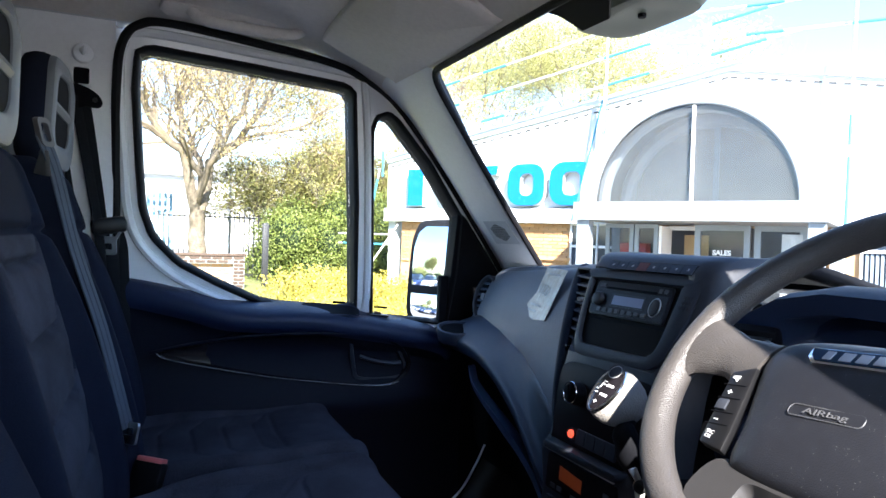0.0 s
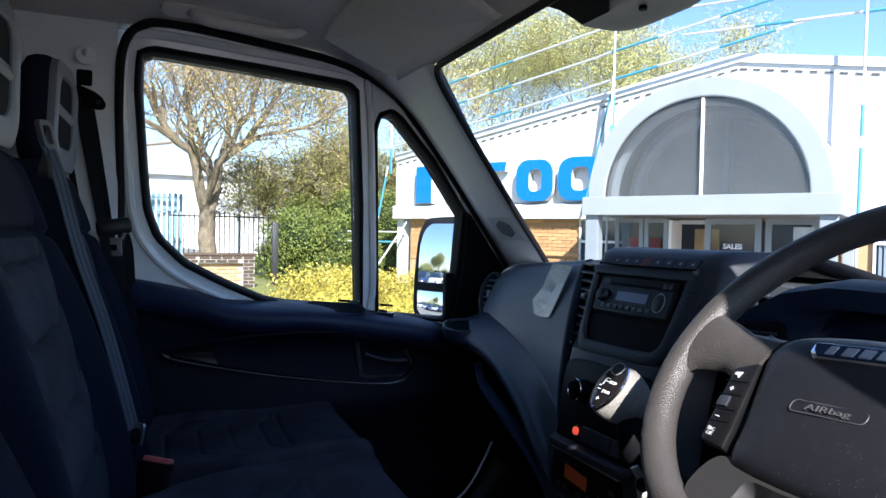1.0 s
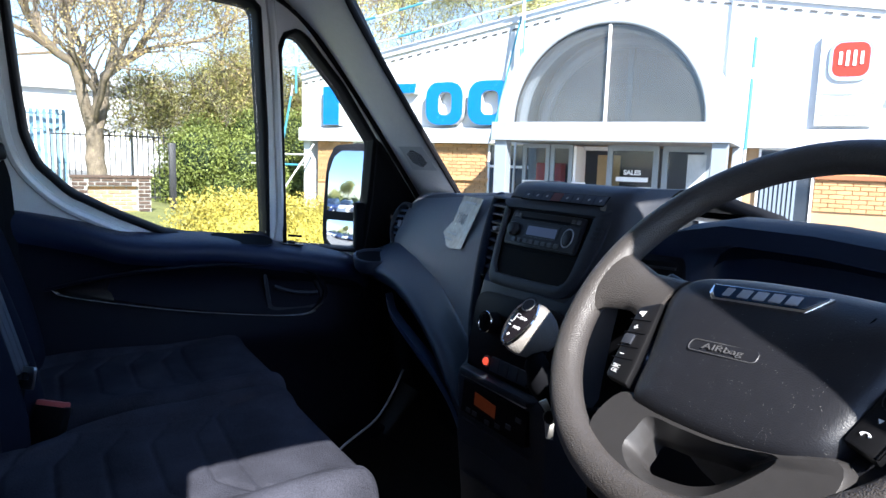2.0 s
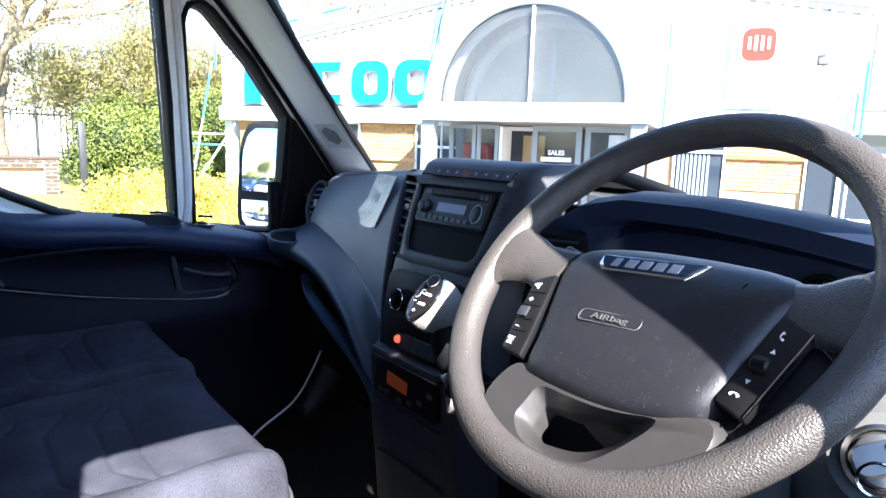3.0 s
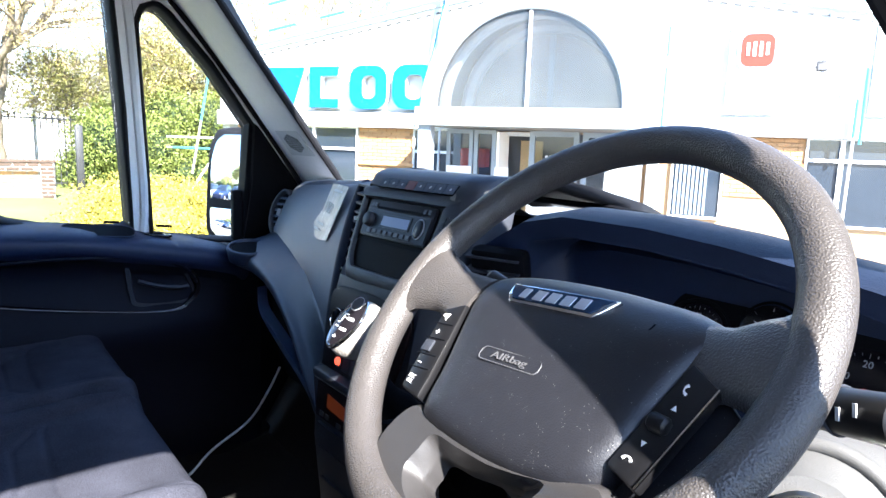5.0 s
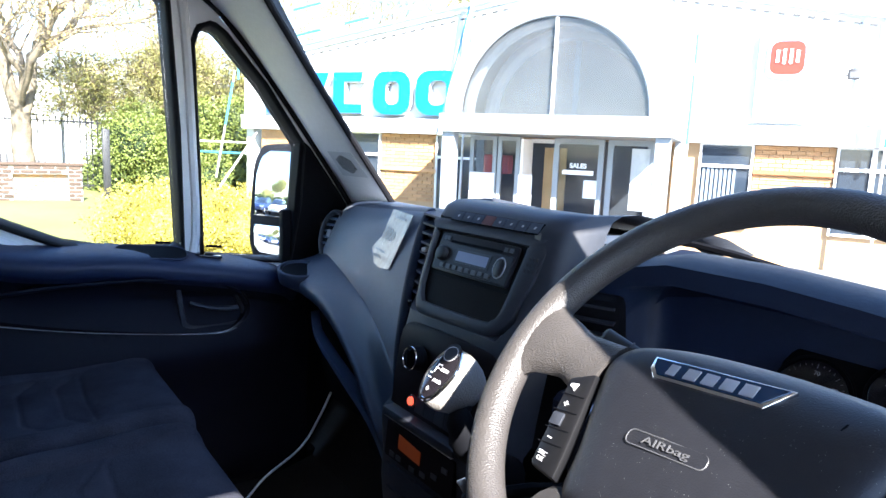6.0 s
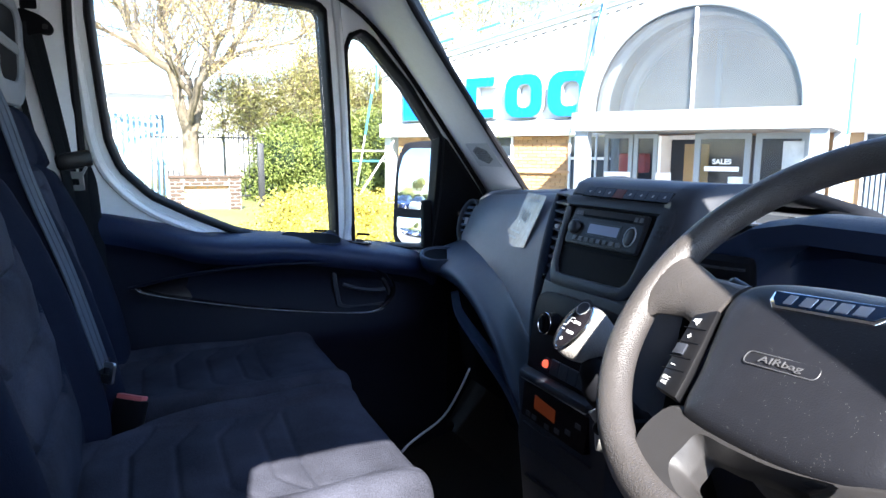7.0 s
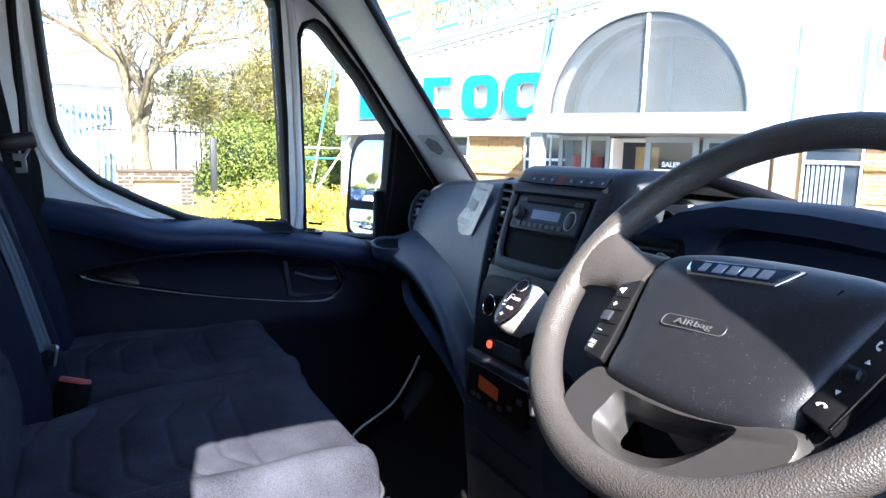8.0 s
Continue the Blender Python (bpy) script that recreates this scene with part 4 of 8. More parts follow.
part("lens", box((4.34, -0.335, 3.225), (0.13, 0.012, 0.11), 0.0, (-20, 0, 0)), BUTTON, flood, m=BLD)


# ---- edge protection and scaffold ----
def scaff(name, p, q, blue, r=0.024):
    s = thing(name, "galvanised scaffold tube painted blue along its middle", "scaffold tube", BLD @ Vector(p), "scaffold tubes")
    P, Q = Vector(p), Vector(q)
    part("tube", rod(P, Q, r, n=8), SCAFF, s, m=BLD)
    for a, b in blue:
        part("paint_band", rod(P.lerp(Q, a), P.lerp(Q, b), r * 1.12, n=8), SCAFF_BLUE, s, "blue painted length", m=BLD)
    return s


for lift in (0.30, 0.86, 1.40):
    z = lambda x: roof_z(x) + lift
    scaff("guard_rail", (-8.3, -0.25, z(8.3)), (-2.3, -0.25, z(2.3)), ((0.30, 0.42), (0.52, 0.62)))
    scaff("guard_rail", (-2.5, -0.28, z(2.5)), (1.2, -0.28, z(2.5) + 0.64), ((0.05, 0.30), (0.6, 0.85)))
    if lift < 1:
        scaff("guard_rail", (-0.9, -0.30, roof_z(0) + lift * 0.9 + 0.3), (5.8, -0.30, roof_z(0) + lift * 0.9 + 0.1), ((0.18, 0.27), (0.42, 0.52)))
for x, z0, z1 in ((-2.25, 3.6, 6.6), (-8.0, 3.2, 5.3), (5.0, 2.0, 6.0)):
    scaff("standard", (x, -0.3, z0), (x, -0.3, z1), ((0.0, 0.3),))
scaff("standard", (1.92, -0.45, 0.0), (1.98, -0.45, 6.2), ((0.33, 0.52), (0.55, 0.63)))
scaff("standard", (4.86, -0.45, 0.0), (4.9, -0.45, 6.0), ((0.35, 0.45), (0.7, 0.8)))
scaff("brace", (-2.9, -0.2, 2.2), (-2.35, -0.2, 4.6), ((0.0, 1.0),), 0.02)
scaff("brace", (-2.0, -1.2, 0.0), (-2.25, -0.35, 4.9), ((0.62, 0.8),))
scaff("brace", (-8.6, -0.4, 0.9), (-8.1, -0.3, 3.4), ((0.5, 0.9),))
scaff("brace", (-8.4, -1.2, 0.0), (-7.55, -0.2, 2.0), ())
for z in (1.75, 1.5):
    scaff("ledger", (-9.4, -0.35, z), (-7.7, -0.35, z), ((0.1, 0.9),) if z < 1.6 else ())


# ---- brick panels ----
def bricks(x0, x1, z0, z1, y, material, parent, name="brick", m=BLD, size=(0.215, 0.065)):
    """Stretcher courses; each brick is an object on one of two shared meshes."""
    full = link(box((0, 0, 0), (size[0], 0.05, size[1]), 0.003, seg=1), name, material, False)
    count = 0
    row = 0
    z = z1 - 0.0375
    while z > z0:
        x = x0 + (0.1125 if row % 2 else 0.0)
        while x + 0.215 <= x1 + 0.12:
            w = min(0.215, x1 - x)
            ob = new(name, full)
            ob.parent = parent
            ob.matrix_parent_inverse = parent.matrix_basis.inverted() if parent.parent is None else Matrix()
            ob.matrix_basis = m @ Matrix.Translation((x + w / 2, y + random.uniform(-0.003, 0.003), z)) @ Matrix.Diagonal((w / 0.215, 1, 1, 1))
            count += 1
            x += 0.225
        if row % 2:
            ob = new(name, full)
            ob.parent = parent
            ob.matrix_parent_inverse = parent.matrix_basis.inverted() if parent.parent is None else Matrix()
            ob.matrix_basis = m @ Matrix.Translation((x0 + 0.051, y, z)) @ Matrix.Diagonal((0.475, 1, 1, 1))
        z -= 0.075
        row += 1
    return count


part("band", box((-3.72, 0.05, 1.33), (1.36, 0.1, 0.06)), BRICK, hall, smooth=False, m=BLD)
part("band", box((3.66, 0.05, 1.62), (1.26, 0.1, 0.07)), BRICK_DARK, hall, smooth=False, m=BLD)


# ---- dashboard ----
def at(x, xs, vs):
    return float(np.interp(x, xs, vs))


dash = thing("dashboard", "dark blue-grey moulded dashboard with a silver-grey face panel", "dashboard", (0, 0.2, 1.2))
PX = [-1.0, -0.94, -0.89, -0.82, -0.6, -0.4, -0.25, -0.12]
xs = [-1.0, -0.97, -0.94, -0.91, -0.88, -0.85, -0.8, -0.74, -0.68, -0.6, -0.52, -0.45, -0.38, -0.32, -0.276, -0.25]


def top_edge(x):
    return Vector((x, at(x, [-1.0, -0.93, -0.875, -0.276, -0.14], [0.25, 0.225, 0.19, 0.051, 0.035]), at(x, [-1.0, -0.93, -0.875, -0.276, -0.14], [1.57, 1.595, 1.611, 1.649, 1.655])))


def face_low(x):
    return Vector((x, at(x, PX, [0.16, 0.13, 0.115, 0.10, 0.04, -0.01, -0.055, -0.095]), at(x, PX, [1.44, 1.455, 1.465, 1.475, 1.462, 1.437, 1.40, 1.355])))


def roll(x):
    return Vector((x, at(x, [-1.0, -0.8, -0.6, -0.45, -0.3, -0.18, -0.1], [0.03, 0.025, -0.01, -0.035, -0.065, -0.09, -0.10]),
                   at(x, [-1.0, -0.9, -0.8, -0.62, -0.5, -0.4, -0.3, -0.18, -0.1], [1.395, 1.402, 1.405, 1.412, 1.395, 1.37, 1.335, 1.27, 1.22])))


pad, face, rim, low = [], [], [], []
for x in xs + [-0.2, -0.15]:
    t, f, r = top_edge(x), face_low(x), roll(x)
    pad.append([Vector((x, 0.47, 1.56)), Vector((x, 0.38, 1.60)), Vector((x, 0.28, 1.622)), t + Vector((0, 0.03, 0.004)), t + Vector((0, 0.010, 0.001)), t + Vector((0, 0.001, -0.008)), t + Vector((0, 0.02, -0.03))])
for k in range(25):
    s = k / 24
    x0 = -0.965 + s * (-0.262 + 0.965)
    x1 = -0.93 + s * (-0.148 + 0.93)
    T, F = top_edge(x0) + Vector((0, 0, -0.004)), face_low(x1)
    mid1 = T.lerp(F, 0.5)
    mid1.y -= 0.012
    row = spline([T + Vector((0, 0.012, 0.002)), T + Vector((0, -0.004, -0.008)), T.lerp(F, 0.25) + Vector((0, -0.010, 0)), mid1, T.lerp(F, 0.8) + Vector((0, -0.008, 0)), F], 3)
    face.append(row)
for x in xs + [-0.2, -0.16, -0.12]:
    f, r = face_low(x), roll(x)
    rim.append(spline([f + Vector((0, 0.02, 0.01)), f, f.lerp(r, 0.5) + Vector((0, 0.0, 0.012)), r + Vector((0, -0.005, 0.018)), r + Vector((0, -0.022, 0.002)), r + Vector((0, -0.018, -0.022)), r + Vector((0, 0.005, -0.036)), r + Vector((0, 0.06, -0.045))], 3))
    low.append([r + Vector((0, 0.055, -0.044)), Vector((x, r.y + 0.12, r.z - 0.06)), Vector((x, 0.16, 1.20)), Vector((x, 0.18, 1.05)), Vector((x, 0.24, 0.92))])
part("top_pad", loft(pad), DASH, dash, "dark top pad under the windscreen")
part("face_panel", loft(face), DASH_FACE, dash, "satin grey glovebox face panel")
part("padded_roll", loft(rim), DASH, dash, "rounded dark padded roll")
part("lower_panel", loft(low), DARK, dash, "black lower panel")
# end of the face panel next to the console
bmE = loft([[p + Vector((0, 0, 0)) for p in face[-1]], [p + Vector((0.012, 0.012, 0)) for p in face[-1]], [p + Vector((0.016, 0.06, 0)) for p in face[-1]]])
part("face_edge", bmE, DASH, dash)
edge_roll = [p + Vector((0.010, -0.003, 0)) for p in face[-1]] + [roll(-0.13) + Vector((0.0, 0.0, 0.01))]
part("edge_roll", tube(edge_roll, [0.007 + 0.006 * math.sin(math.pi * min(1.0, (k + 1) / len(edge_roll))) for k in range(len(edge_roll))], 10), HOOD_TOP, dash, "rounded navy edge beside the vent")
# lower blade, coloured pale to stand for its lit edge
bl = spline([(-0.66, -0.02, 1.356), (-0.568, -0.05, 1.326), (-0.436, -0.06, 1.284), (-0.319, -0.062, 1.240), (-0.245, -0.062, 1.190), (-0.19, -0.06, 1.11)], 5)
wide = [0.004 + 0.013 * min(1, k / 12) for k in range(len(bl))]
part("blade", loft([[p + Vector((-0.1, 0.25, 0.96)) * w, p + Vector((0.02, -0.006, w * 0.5)), p + Vector((0.02, -0.007, -w * 0.4)), p + Vector((0.0, 0.004, -w)), p + Vector((-0.01, 0.03, -w * 0.6)), p + Vector((-0.02, 0.03, w * 0.6))] for p, w in zip(bl, wide)], True, True), BLADE, dash, "blade below the shelf, lit edge put into its blue-grey")
# shelf net behind the blade
part("shelf_back", slab([(-0.60, 0.10, 1.38), (-0.12, 0.06, 1.30), (-0.12, 0.06, 1.0), (-0.60, 0.12, 1.0)], (0, 0.02, 0)), DARK, dash, smooth=False)

# oval side vent
vc, vu, vv = Vector((-0.858, 0.128, 1.525)), Vector((0.93, 0.37, 0.0)), Vector((0.0, 0.045, 0.125))
vp = plane_at(vc, vu, vv - vu * (vv.dot(vu) / vu.dot(vu)))
ov = lambda a, b: [(a * math.cos(q * math.pi / 16), b * math.sin(q * math.pi / 16)) for q in range(32)]
vent = part("vent", loft([vp(ov(0.044, 0.074), -0.03), vp(ov(0.042, 0.071), -0.002), vp(ov(0.040, 0.068), 0.001), vp(ov(0.037, 0.064), 0.001), vp(ov(0.034, 0.060), -0.003), vp(ov(0.031, 0.056), -0.02)], True, True), STACK, dash, "oval air vent with a grey rim")
# dark plate behind the slats gives the throat its shade
part("vent_hole", slab(vp(ov(0.033, 0.059), -0.012), vp([(0, 0)], 0.0)[0] - vp([(0, 0)], 0.002)[0]), DARK, vent, "dark disc for the shade in the vent throat", smooth=False)
for k in range(6):
    b = -0.045 + 0.018 * k
    w = 0.033 * math.sqrt(max(0.05, 1 - (b / 0.060) ** 2))
    part("slat", slab(vp([(-w, b - 0.003), (w, b - 0.003), (w, b + 0.003), (-w, b + 0.003)], -0.008), vp([(0, 0)], 0.0)[0] - vp([(0, 0)], 0.010)[0]), BLADE, vent, smooth=False)
part("thumb_tab", slab(vp(rrect(0.012, 0.02, 0.003), 0.0), vp([(0, 0)], 0.008)[0] - vp([(0, 0)], 0)[0]), GREY_INK, vent, smooth=False)

# cup holder on the shelf end
cup_at = lambda r, z: [Vector((-0.822 + r * 1.1 * math.cos(q * math.pi / 16), 0.022 + r * 0.95 * math.sin(q * math.pi / 16), z + 0.20 * r * (-0.82 * math.cos(q * math.pi / 16) + 0.48 * math.sin(q * math.pi / 16)))) for q in range(32)]
cup = part("cup_holder", loft([cup_at(r, z) for r, z in ((0.056, 1.405), (0.062, 1.433), (0.060, 1.440), (0.054, 1.441), (0.049, 1.436), (0.045, 1.424))], True, True), DASH, dash, "round cup holder")
# flat dark disc laid in as the cup's inner shade
part("cup_well", slab(cup_at(0.0485, 1.4335), (0, 0, 0.002)), DARK, cup, "dark disc for the shade in the cup well", smooth=False)

# tall vent beside the console
tv = part("vent", slab([Vector(p) + Vector((0, 0.022, 0)) for p in ((-0.262, 0.030, 1.648), (-0.150, 0.010, 1.648), (-0.130, -0.060, 1.480), (-0.205, -0.040, 1.480))], (0, 0.03, 0)), DARK, dash, "tall slatted air vent", smooth=False)
for k in range(9):
    s = (k + 0.5) / 9
    a = Vector((-0.256, 0.036, 1.652)).lerp(Vector((-0.205, -0.030, 1.500)), s)
    b = Vector((-0.150, 0.010, 1.652)).lerp(Vector((-0.130, -0.052, 1.500)), s)
    part("slat", slab([a, b, b + Vector((0, 0.02, 0.004)), a + Vector((0, 0.02, 0.004))], (0, 0, 0.004)), HOOD, tv, smooth=False)
part("thumb_tab", box((-0.190, -0.002, 1.585), (0.014, 0.014, 0.008), 0.002), GREY_WHITE, tv)
part("catch", box((-0.172, -0.044, 1.490), (0.012, 0.008, 0.012), 0.002), GLOSS, dash, "small dark catch")

# ---- centre console ----
console = thing("centre_console", "dark grey centre console with radio and controls", "console", (0, 0.0, 0.86))
FU, FV = Vector((1, 0.02, 0)), Vector((0, 0.383, 0.924))
F = plane_at((0, -0.004, 1.655), FU, FV)
sec = [(0.40, 1.60), (0.30, 1.635), (0.16, 1.668), (0.06, 1.684), (0.02, 1.683), (0.0, 1.674), (-0.012, 1.655), (-0.040, 1.585), (-0.066, 1.525), (-0.078, 1.495), (-0.088, 1.46), (-0.106, 1.375), (-0.112, 1.34), (-0.128, 1.325), (-0.130, 1.31), (-0.126, 1.25), (-0.128, 1.20), (-0.115, 1.08), (-0.10, 0.86)]
rows = []
for x, k in ((-0.150, 0.06), (-0.146, 0.02), (-0.138, 0.004), (-0.125, 0), (-0.06, 0), (0.0, 0), (0.108, 0), (0.122, 0), (0.15, 0.004), (0.165, 0.02), (0.175, 0.08)):
    rows.append([Vector((x * (1 if z > 1.5 else (0.86 if x > 0 else 0.92)), y + k + (0.0 if not 1.50 < z < 1.65 else 0.075 if -0.13 < x < 0.11 else 0.011), z)) for y, z in sec])
part("housing", loft(rows), STACK, console, "grey plastic housing")

# row of switches on the top
SU, SV = Vector((1, 0.02, 0.0)), Vector((0, 0.54, 0.84))
S = plane_at((0.030, -0.0045, 1.667), SU, SV)
SN = SU.normalized().cross(SV.normalized())
strip = part("switch_strip", slab(S([(-0.126, -0.0185), (0.085, -0.0185), (0.093, 0.001), (-0.121, 0.001)], -0.001), SN * 0.0025, 0.0008), DARK, console, "black row of switches")
for k in range(8):
    a = -0.1085 + 0.0262 * k
    part("switch", slab(S([(a - 0.0145, -0.0172), (a + 0.0105, -0.0172), (a + 0.0130, -0.0003), (a - 0.0120, -0.0003)], 0.001), SN * 0.0015, 0.0005), RED_DIM if k == 3 else DASH, strip,
         "dull red hazard switch" if k == 3 else "", smooth=False)
    if k != 3:
        part("symbol", slab(S([(a - 0.002, -0.011), (a + 0.002, -0.011), (a + 0.003, -0.0065), (a - 0.001, -0.0075)], 0.0026), SN * 0.0004), GREY_INK, strip, "grey symbol bar", smooth=False)

# radio with its surround
N = FU.normalized().cross(FV.normalized())
so = [(-0.138, -0.022), (-0.126, -0.005), (0.112, -0.003), (0.136, -0.020), (0.134, -0.06), (0.114, -0.14), (0.085, -0.172), (0.04, -0.180), (-0.07, -0.180), (-0.108, -0.170), (-0.124, -0.13), (-0.135, -0.06)]
si = [(-0.121, -0.031), (-0.114, -0.0265), (0.092, -0.0265), (0.101, -0.032), (0.099, -0.07), (0.092, -0.132), (0.080, -0.148), (0.06, -0.153), (-0.075, -0.154), (-0.095, -0.150), (-0.108, -0.128), (-0.118, -0.07)]
sm = lambda pairs: [(p.x, p.y) for p in spline([(a, b, 0) for a, b in pairs], 4, True)]
part("radio_surround", loft([F(sm(so), -0.01), F(sm(so), 0.004), F(sm(grow(so, -0.006)), 0.0075), F(sm(grow(si, 0.006)), 0.009), F(sm(grow(si, 0.002)), 0.0085), F(sm(si), 0.005), F(sm(si), 0.001)], True), STACK, console, "rounded grey surround")
# slot walls are brown, darkened in colour for the shade within
part("storage_slot", loft([F(sm(si), 0.0012), F(sm(grow(si, -0.003)), -0.03), F(sm(grow(si, -0.006)), -0.055)], True, True), DARK_BROWN, console, "empty brown storage slot, its inner shade put into the colour", smooth=False)
part("slot_shelf", slab(F([(-0.112, -0.099), (0.094, -0.099), (0.094, -0.104), (-0.112, -0.104)], -0.05), N * 0.052), DARK, console, smooth=False)
R0 = (-0.0100, -0.0628)
radio = part("radio", slab(F([(R0[0] + a, R0[1] + b) for a, b in rrect(0.192, 0.066, 0.006)], -0.04), N * 0.046, 0.002), RADIO_BLACK, console, "black car radio with a small display")
rp = lambda pairs, lift=0.006: F([(R0[0] + a, R0[1] + b) for a, b in pairs], lift)
part("display", slab(rp([(-0.038, -0.011), (0.040, -0.011), (0.040, 0.006), (-0.038, 0.006)]), N * 0.0026), LCD, radio, "pale grey-violet display", smooth=False)
part("disc_slot", slab(rp([(-0.066, 0.018), (0.062, 0.018), (0.062, 0.022), (-0.066, 0.022)]), N * 0.001), DARK, radio, smooth=False)
part("fascia", slab(rp([(-0.092, -0.030), (0.092, -0.030), (0.092, 0.016), (-0.092, 0.016)], 0.0055), N * 0.0018, 0.0006), RADIO_BLACK, radio, smooth=False)
part("display_rim", ring(rp([(-0.043, -0.014), (0.044, -0.014), (0.044, 0.010), (-0.043, 0.010)], 0.007), rp([(-0.038, -0.011), (0.040, -0.011), (0.040, 0.006), (-0.038, 0.006)], 0.007), N * 0.0015), STACK, radio, smooth=False)
kc = rp([(-0.075, -0.004)], 0.006)[0]
part("volume_knob", rod(kc, kc + N * 0.011, 0.0135, 0.0125, 20, 0.002), RADIO_BLACK, radio, "round volume knob")
jc = rp([(0.0690, -0.006)], 0.006)[0]
part("jog_ring", tube([jc + FU * 0.0125 * math.cos(q * math.pi / 12) + FV * 0.0165 * math.sin(q * math.pi / 12) + N * 0.002 for q in range(24)], 0.0012, 6, True), GREY_INK, radio, "thin grey ring")
part("jog_pad", slab([jc + FU * 0.0108 * math.cos(q * math.pi / 12) + FV * 0.0148 * math.sin(q * math.pi / 12) for q in range(24)], N * 0.004, 0.001), RADIO_BLACK, radio)
for k in range(8):
    a = -0.066 + 0.0165 * k
    part("button", slab(rp([(a - 0.0055, -0.027), (a + 0.0055, -0.027), (a + 0.0055, -0.0195), (a - 0.0055, -0.0195)], 0.007), N * 0.003, 0.0008), BUTTON, radio, smooth=False)
for a in (-0.083, -0.074, 0.070, 0.082):
    part("button", slab(rp([(a - 0.004, 0.021), (a + 0.004, 0.021), (a + 0.004, 0.028), (a - 0.004, 0.028)], 0.006), N * 0.002), BUTTON, radio, smooth=False)
for k in range(9):
    a, b = 0.117 + 0.0075 * (k % 3) - 0.002 * (k // 3), -0.045 - 0.009 * (k // 3)
    part("grille_slot", slab(F([(a - 0.0025, b - 0.002), (a + 0.002, b - 0.003), (a + 0.0025, b + 0.002), (a - 0.002, b + 0.003)], 0.0082), N * 0.001), RADIO_BLACK, console, smooth=False)

# heater panel, knobs, switches
GU, GV = Vector((1, 0, 0)), Vector((0, 0.205, 0.98))
GN = GU.cross(GV)
G = plane_at((0.0, -0.098, 1.425), GU, GV)
hp = [(-0.116, 0.030), (-0.104, 0.050), (-0.06, 0.058), (0.09, 0.058), (0.125, 0.050), (0.13, 0.02), (0.115, -0.05), (0.09, -0.088), (-0.088, -0.088), (-0.106, -0.076), (-0.114, -0.02)]
part("heater_panel", slab(G(sm(hp), 0.0), GN * 0.006, 0.002), HEATER, console, "gloss black heater panel")
for a, b, kr0 in ((-0.046, 0.004, 0.021), (0.028, 0.016, 0.0105)):
    c0 = G([(a, b)], 0.006)[0]
    knob = part("heater_knob", rod(c0, c0 + GN * 0.024, kr0, kr0 * 0.86, 24, 0.003), DARK, console, "round black heater knob")
    part("knob_ring", tube([c0 + GN * 0.023 + GU * kr0 * 0.88 * math.cos(q * math.pi / 16) + GV * kr0 * 0.88 * math.sin(q * math.pi / 16) for q in range(32)], 0.0013, 6, True), CHROME, knob, "thin chrome ring")
    part("knob_bar", box(c0 + GN * 0.025, (kr0 * 0.28, 0.006, kr0 * 1.4), 0.0015), DARK, knob)
for k in range(5):
    a = -0.042 + 0.0265 * k
    if k == 0:
        c0 = G([(a, -0.066)], 0.006)[0]
        part("switch", rod(c0, c0 + GN * 0.010, 0.0072, 0.0068, 20, 0.002), RED_GLOW, console, "glowing red round push switch")
        part("switch_ring", tube([c0 + GN * 0.004 + GU * 0.0092 * math.cos(q * math.pi / 12) + GV * 0.0092 * math.sin(q * math.pi / 12) for q in range(24)], 0.002, 8, True), STACK, console, "dark ring round the switch")
        continue
    part("switch", slab(G([(a - 0.0128, -0.079), (a + 0.0128, -0.079), (a + 0.0128, -0.053), (a - 0.0128, -0.053)], 0.006), GN * 0.006, 0.0015), STACK, console, smooth=False)
part("ledge", box((0.0, -0.118, 1.333), (0.20, 0.05, 0.016), 0.006), STACK, console)
TU, TV = Vector((1, 0, 0)), Vector((0, 0.08, 0.99))
T = plane_at((0.0, -0.132, 1.285), TU, TV)
TN = TU.cross(TV)
tach = part("recorder", slab(T(rrect(0.19, 0.062, 0.004), -0.02), TN * 0.024, 0.0015), HEATER, console, "black recorder unit with an orange display")
part("display", slab(T([(-0.054, -0.006), (0.010, -0.010), (0.010, 0.012), (-0.054, 0.018)], 0.004), TN * 0.001), ORANGE, tach, "dim orange display", smooth=False)
for a, b in ((-0.07, -0.022), (-0.05, -0.022), (-0.01, -0.024), (0.02, -0.02), (0.05, -0.01), (0.075, 0.01)):
    part("button", slab(T([(a - 0.007, b - 0.004), (a + 0.007, b - 0.004), (a + 0.007, b + 0.004), (a - 0.007, b + 0.004)], 0.004), TN * 0.002), BUTTON, tach, smooth=False)
part("trim_line", box((0.0, -0.138, 1.325), (0.19, 0.004, 0.003)), STEEL, console, "thin bright line", smooth=False)
for z in (1.235, 1.19, 1.13):
    part("panel_gap", box((0.0, -0.130 + (1.25 - z) * 0.06, z), (0.20, 0.006, 0.003)), STACK, console, smooth=False)

# ---- gear lever ----
gear = thing("gear_lever", "leather-covered gear lever with a chrome-ringed black top", "gear lever", (0.17, -0.10, 1.38))
kf = Vector((0.192, -0.236, 1.500))
axis = Vector((-0.05, 0.70, 0.70)).normalized()
out = Vector((0.114, -0.74, 0.66))
out = (out - axis * out.dot(axis)).normalized()
side = axis.cross(out)
kp = lambda a, b, h: kf + axis * a + side * b + out * h
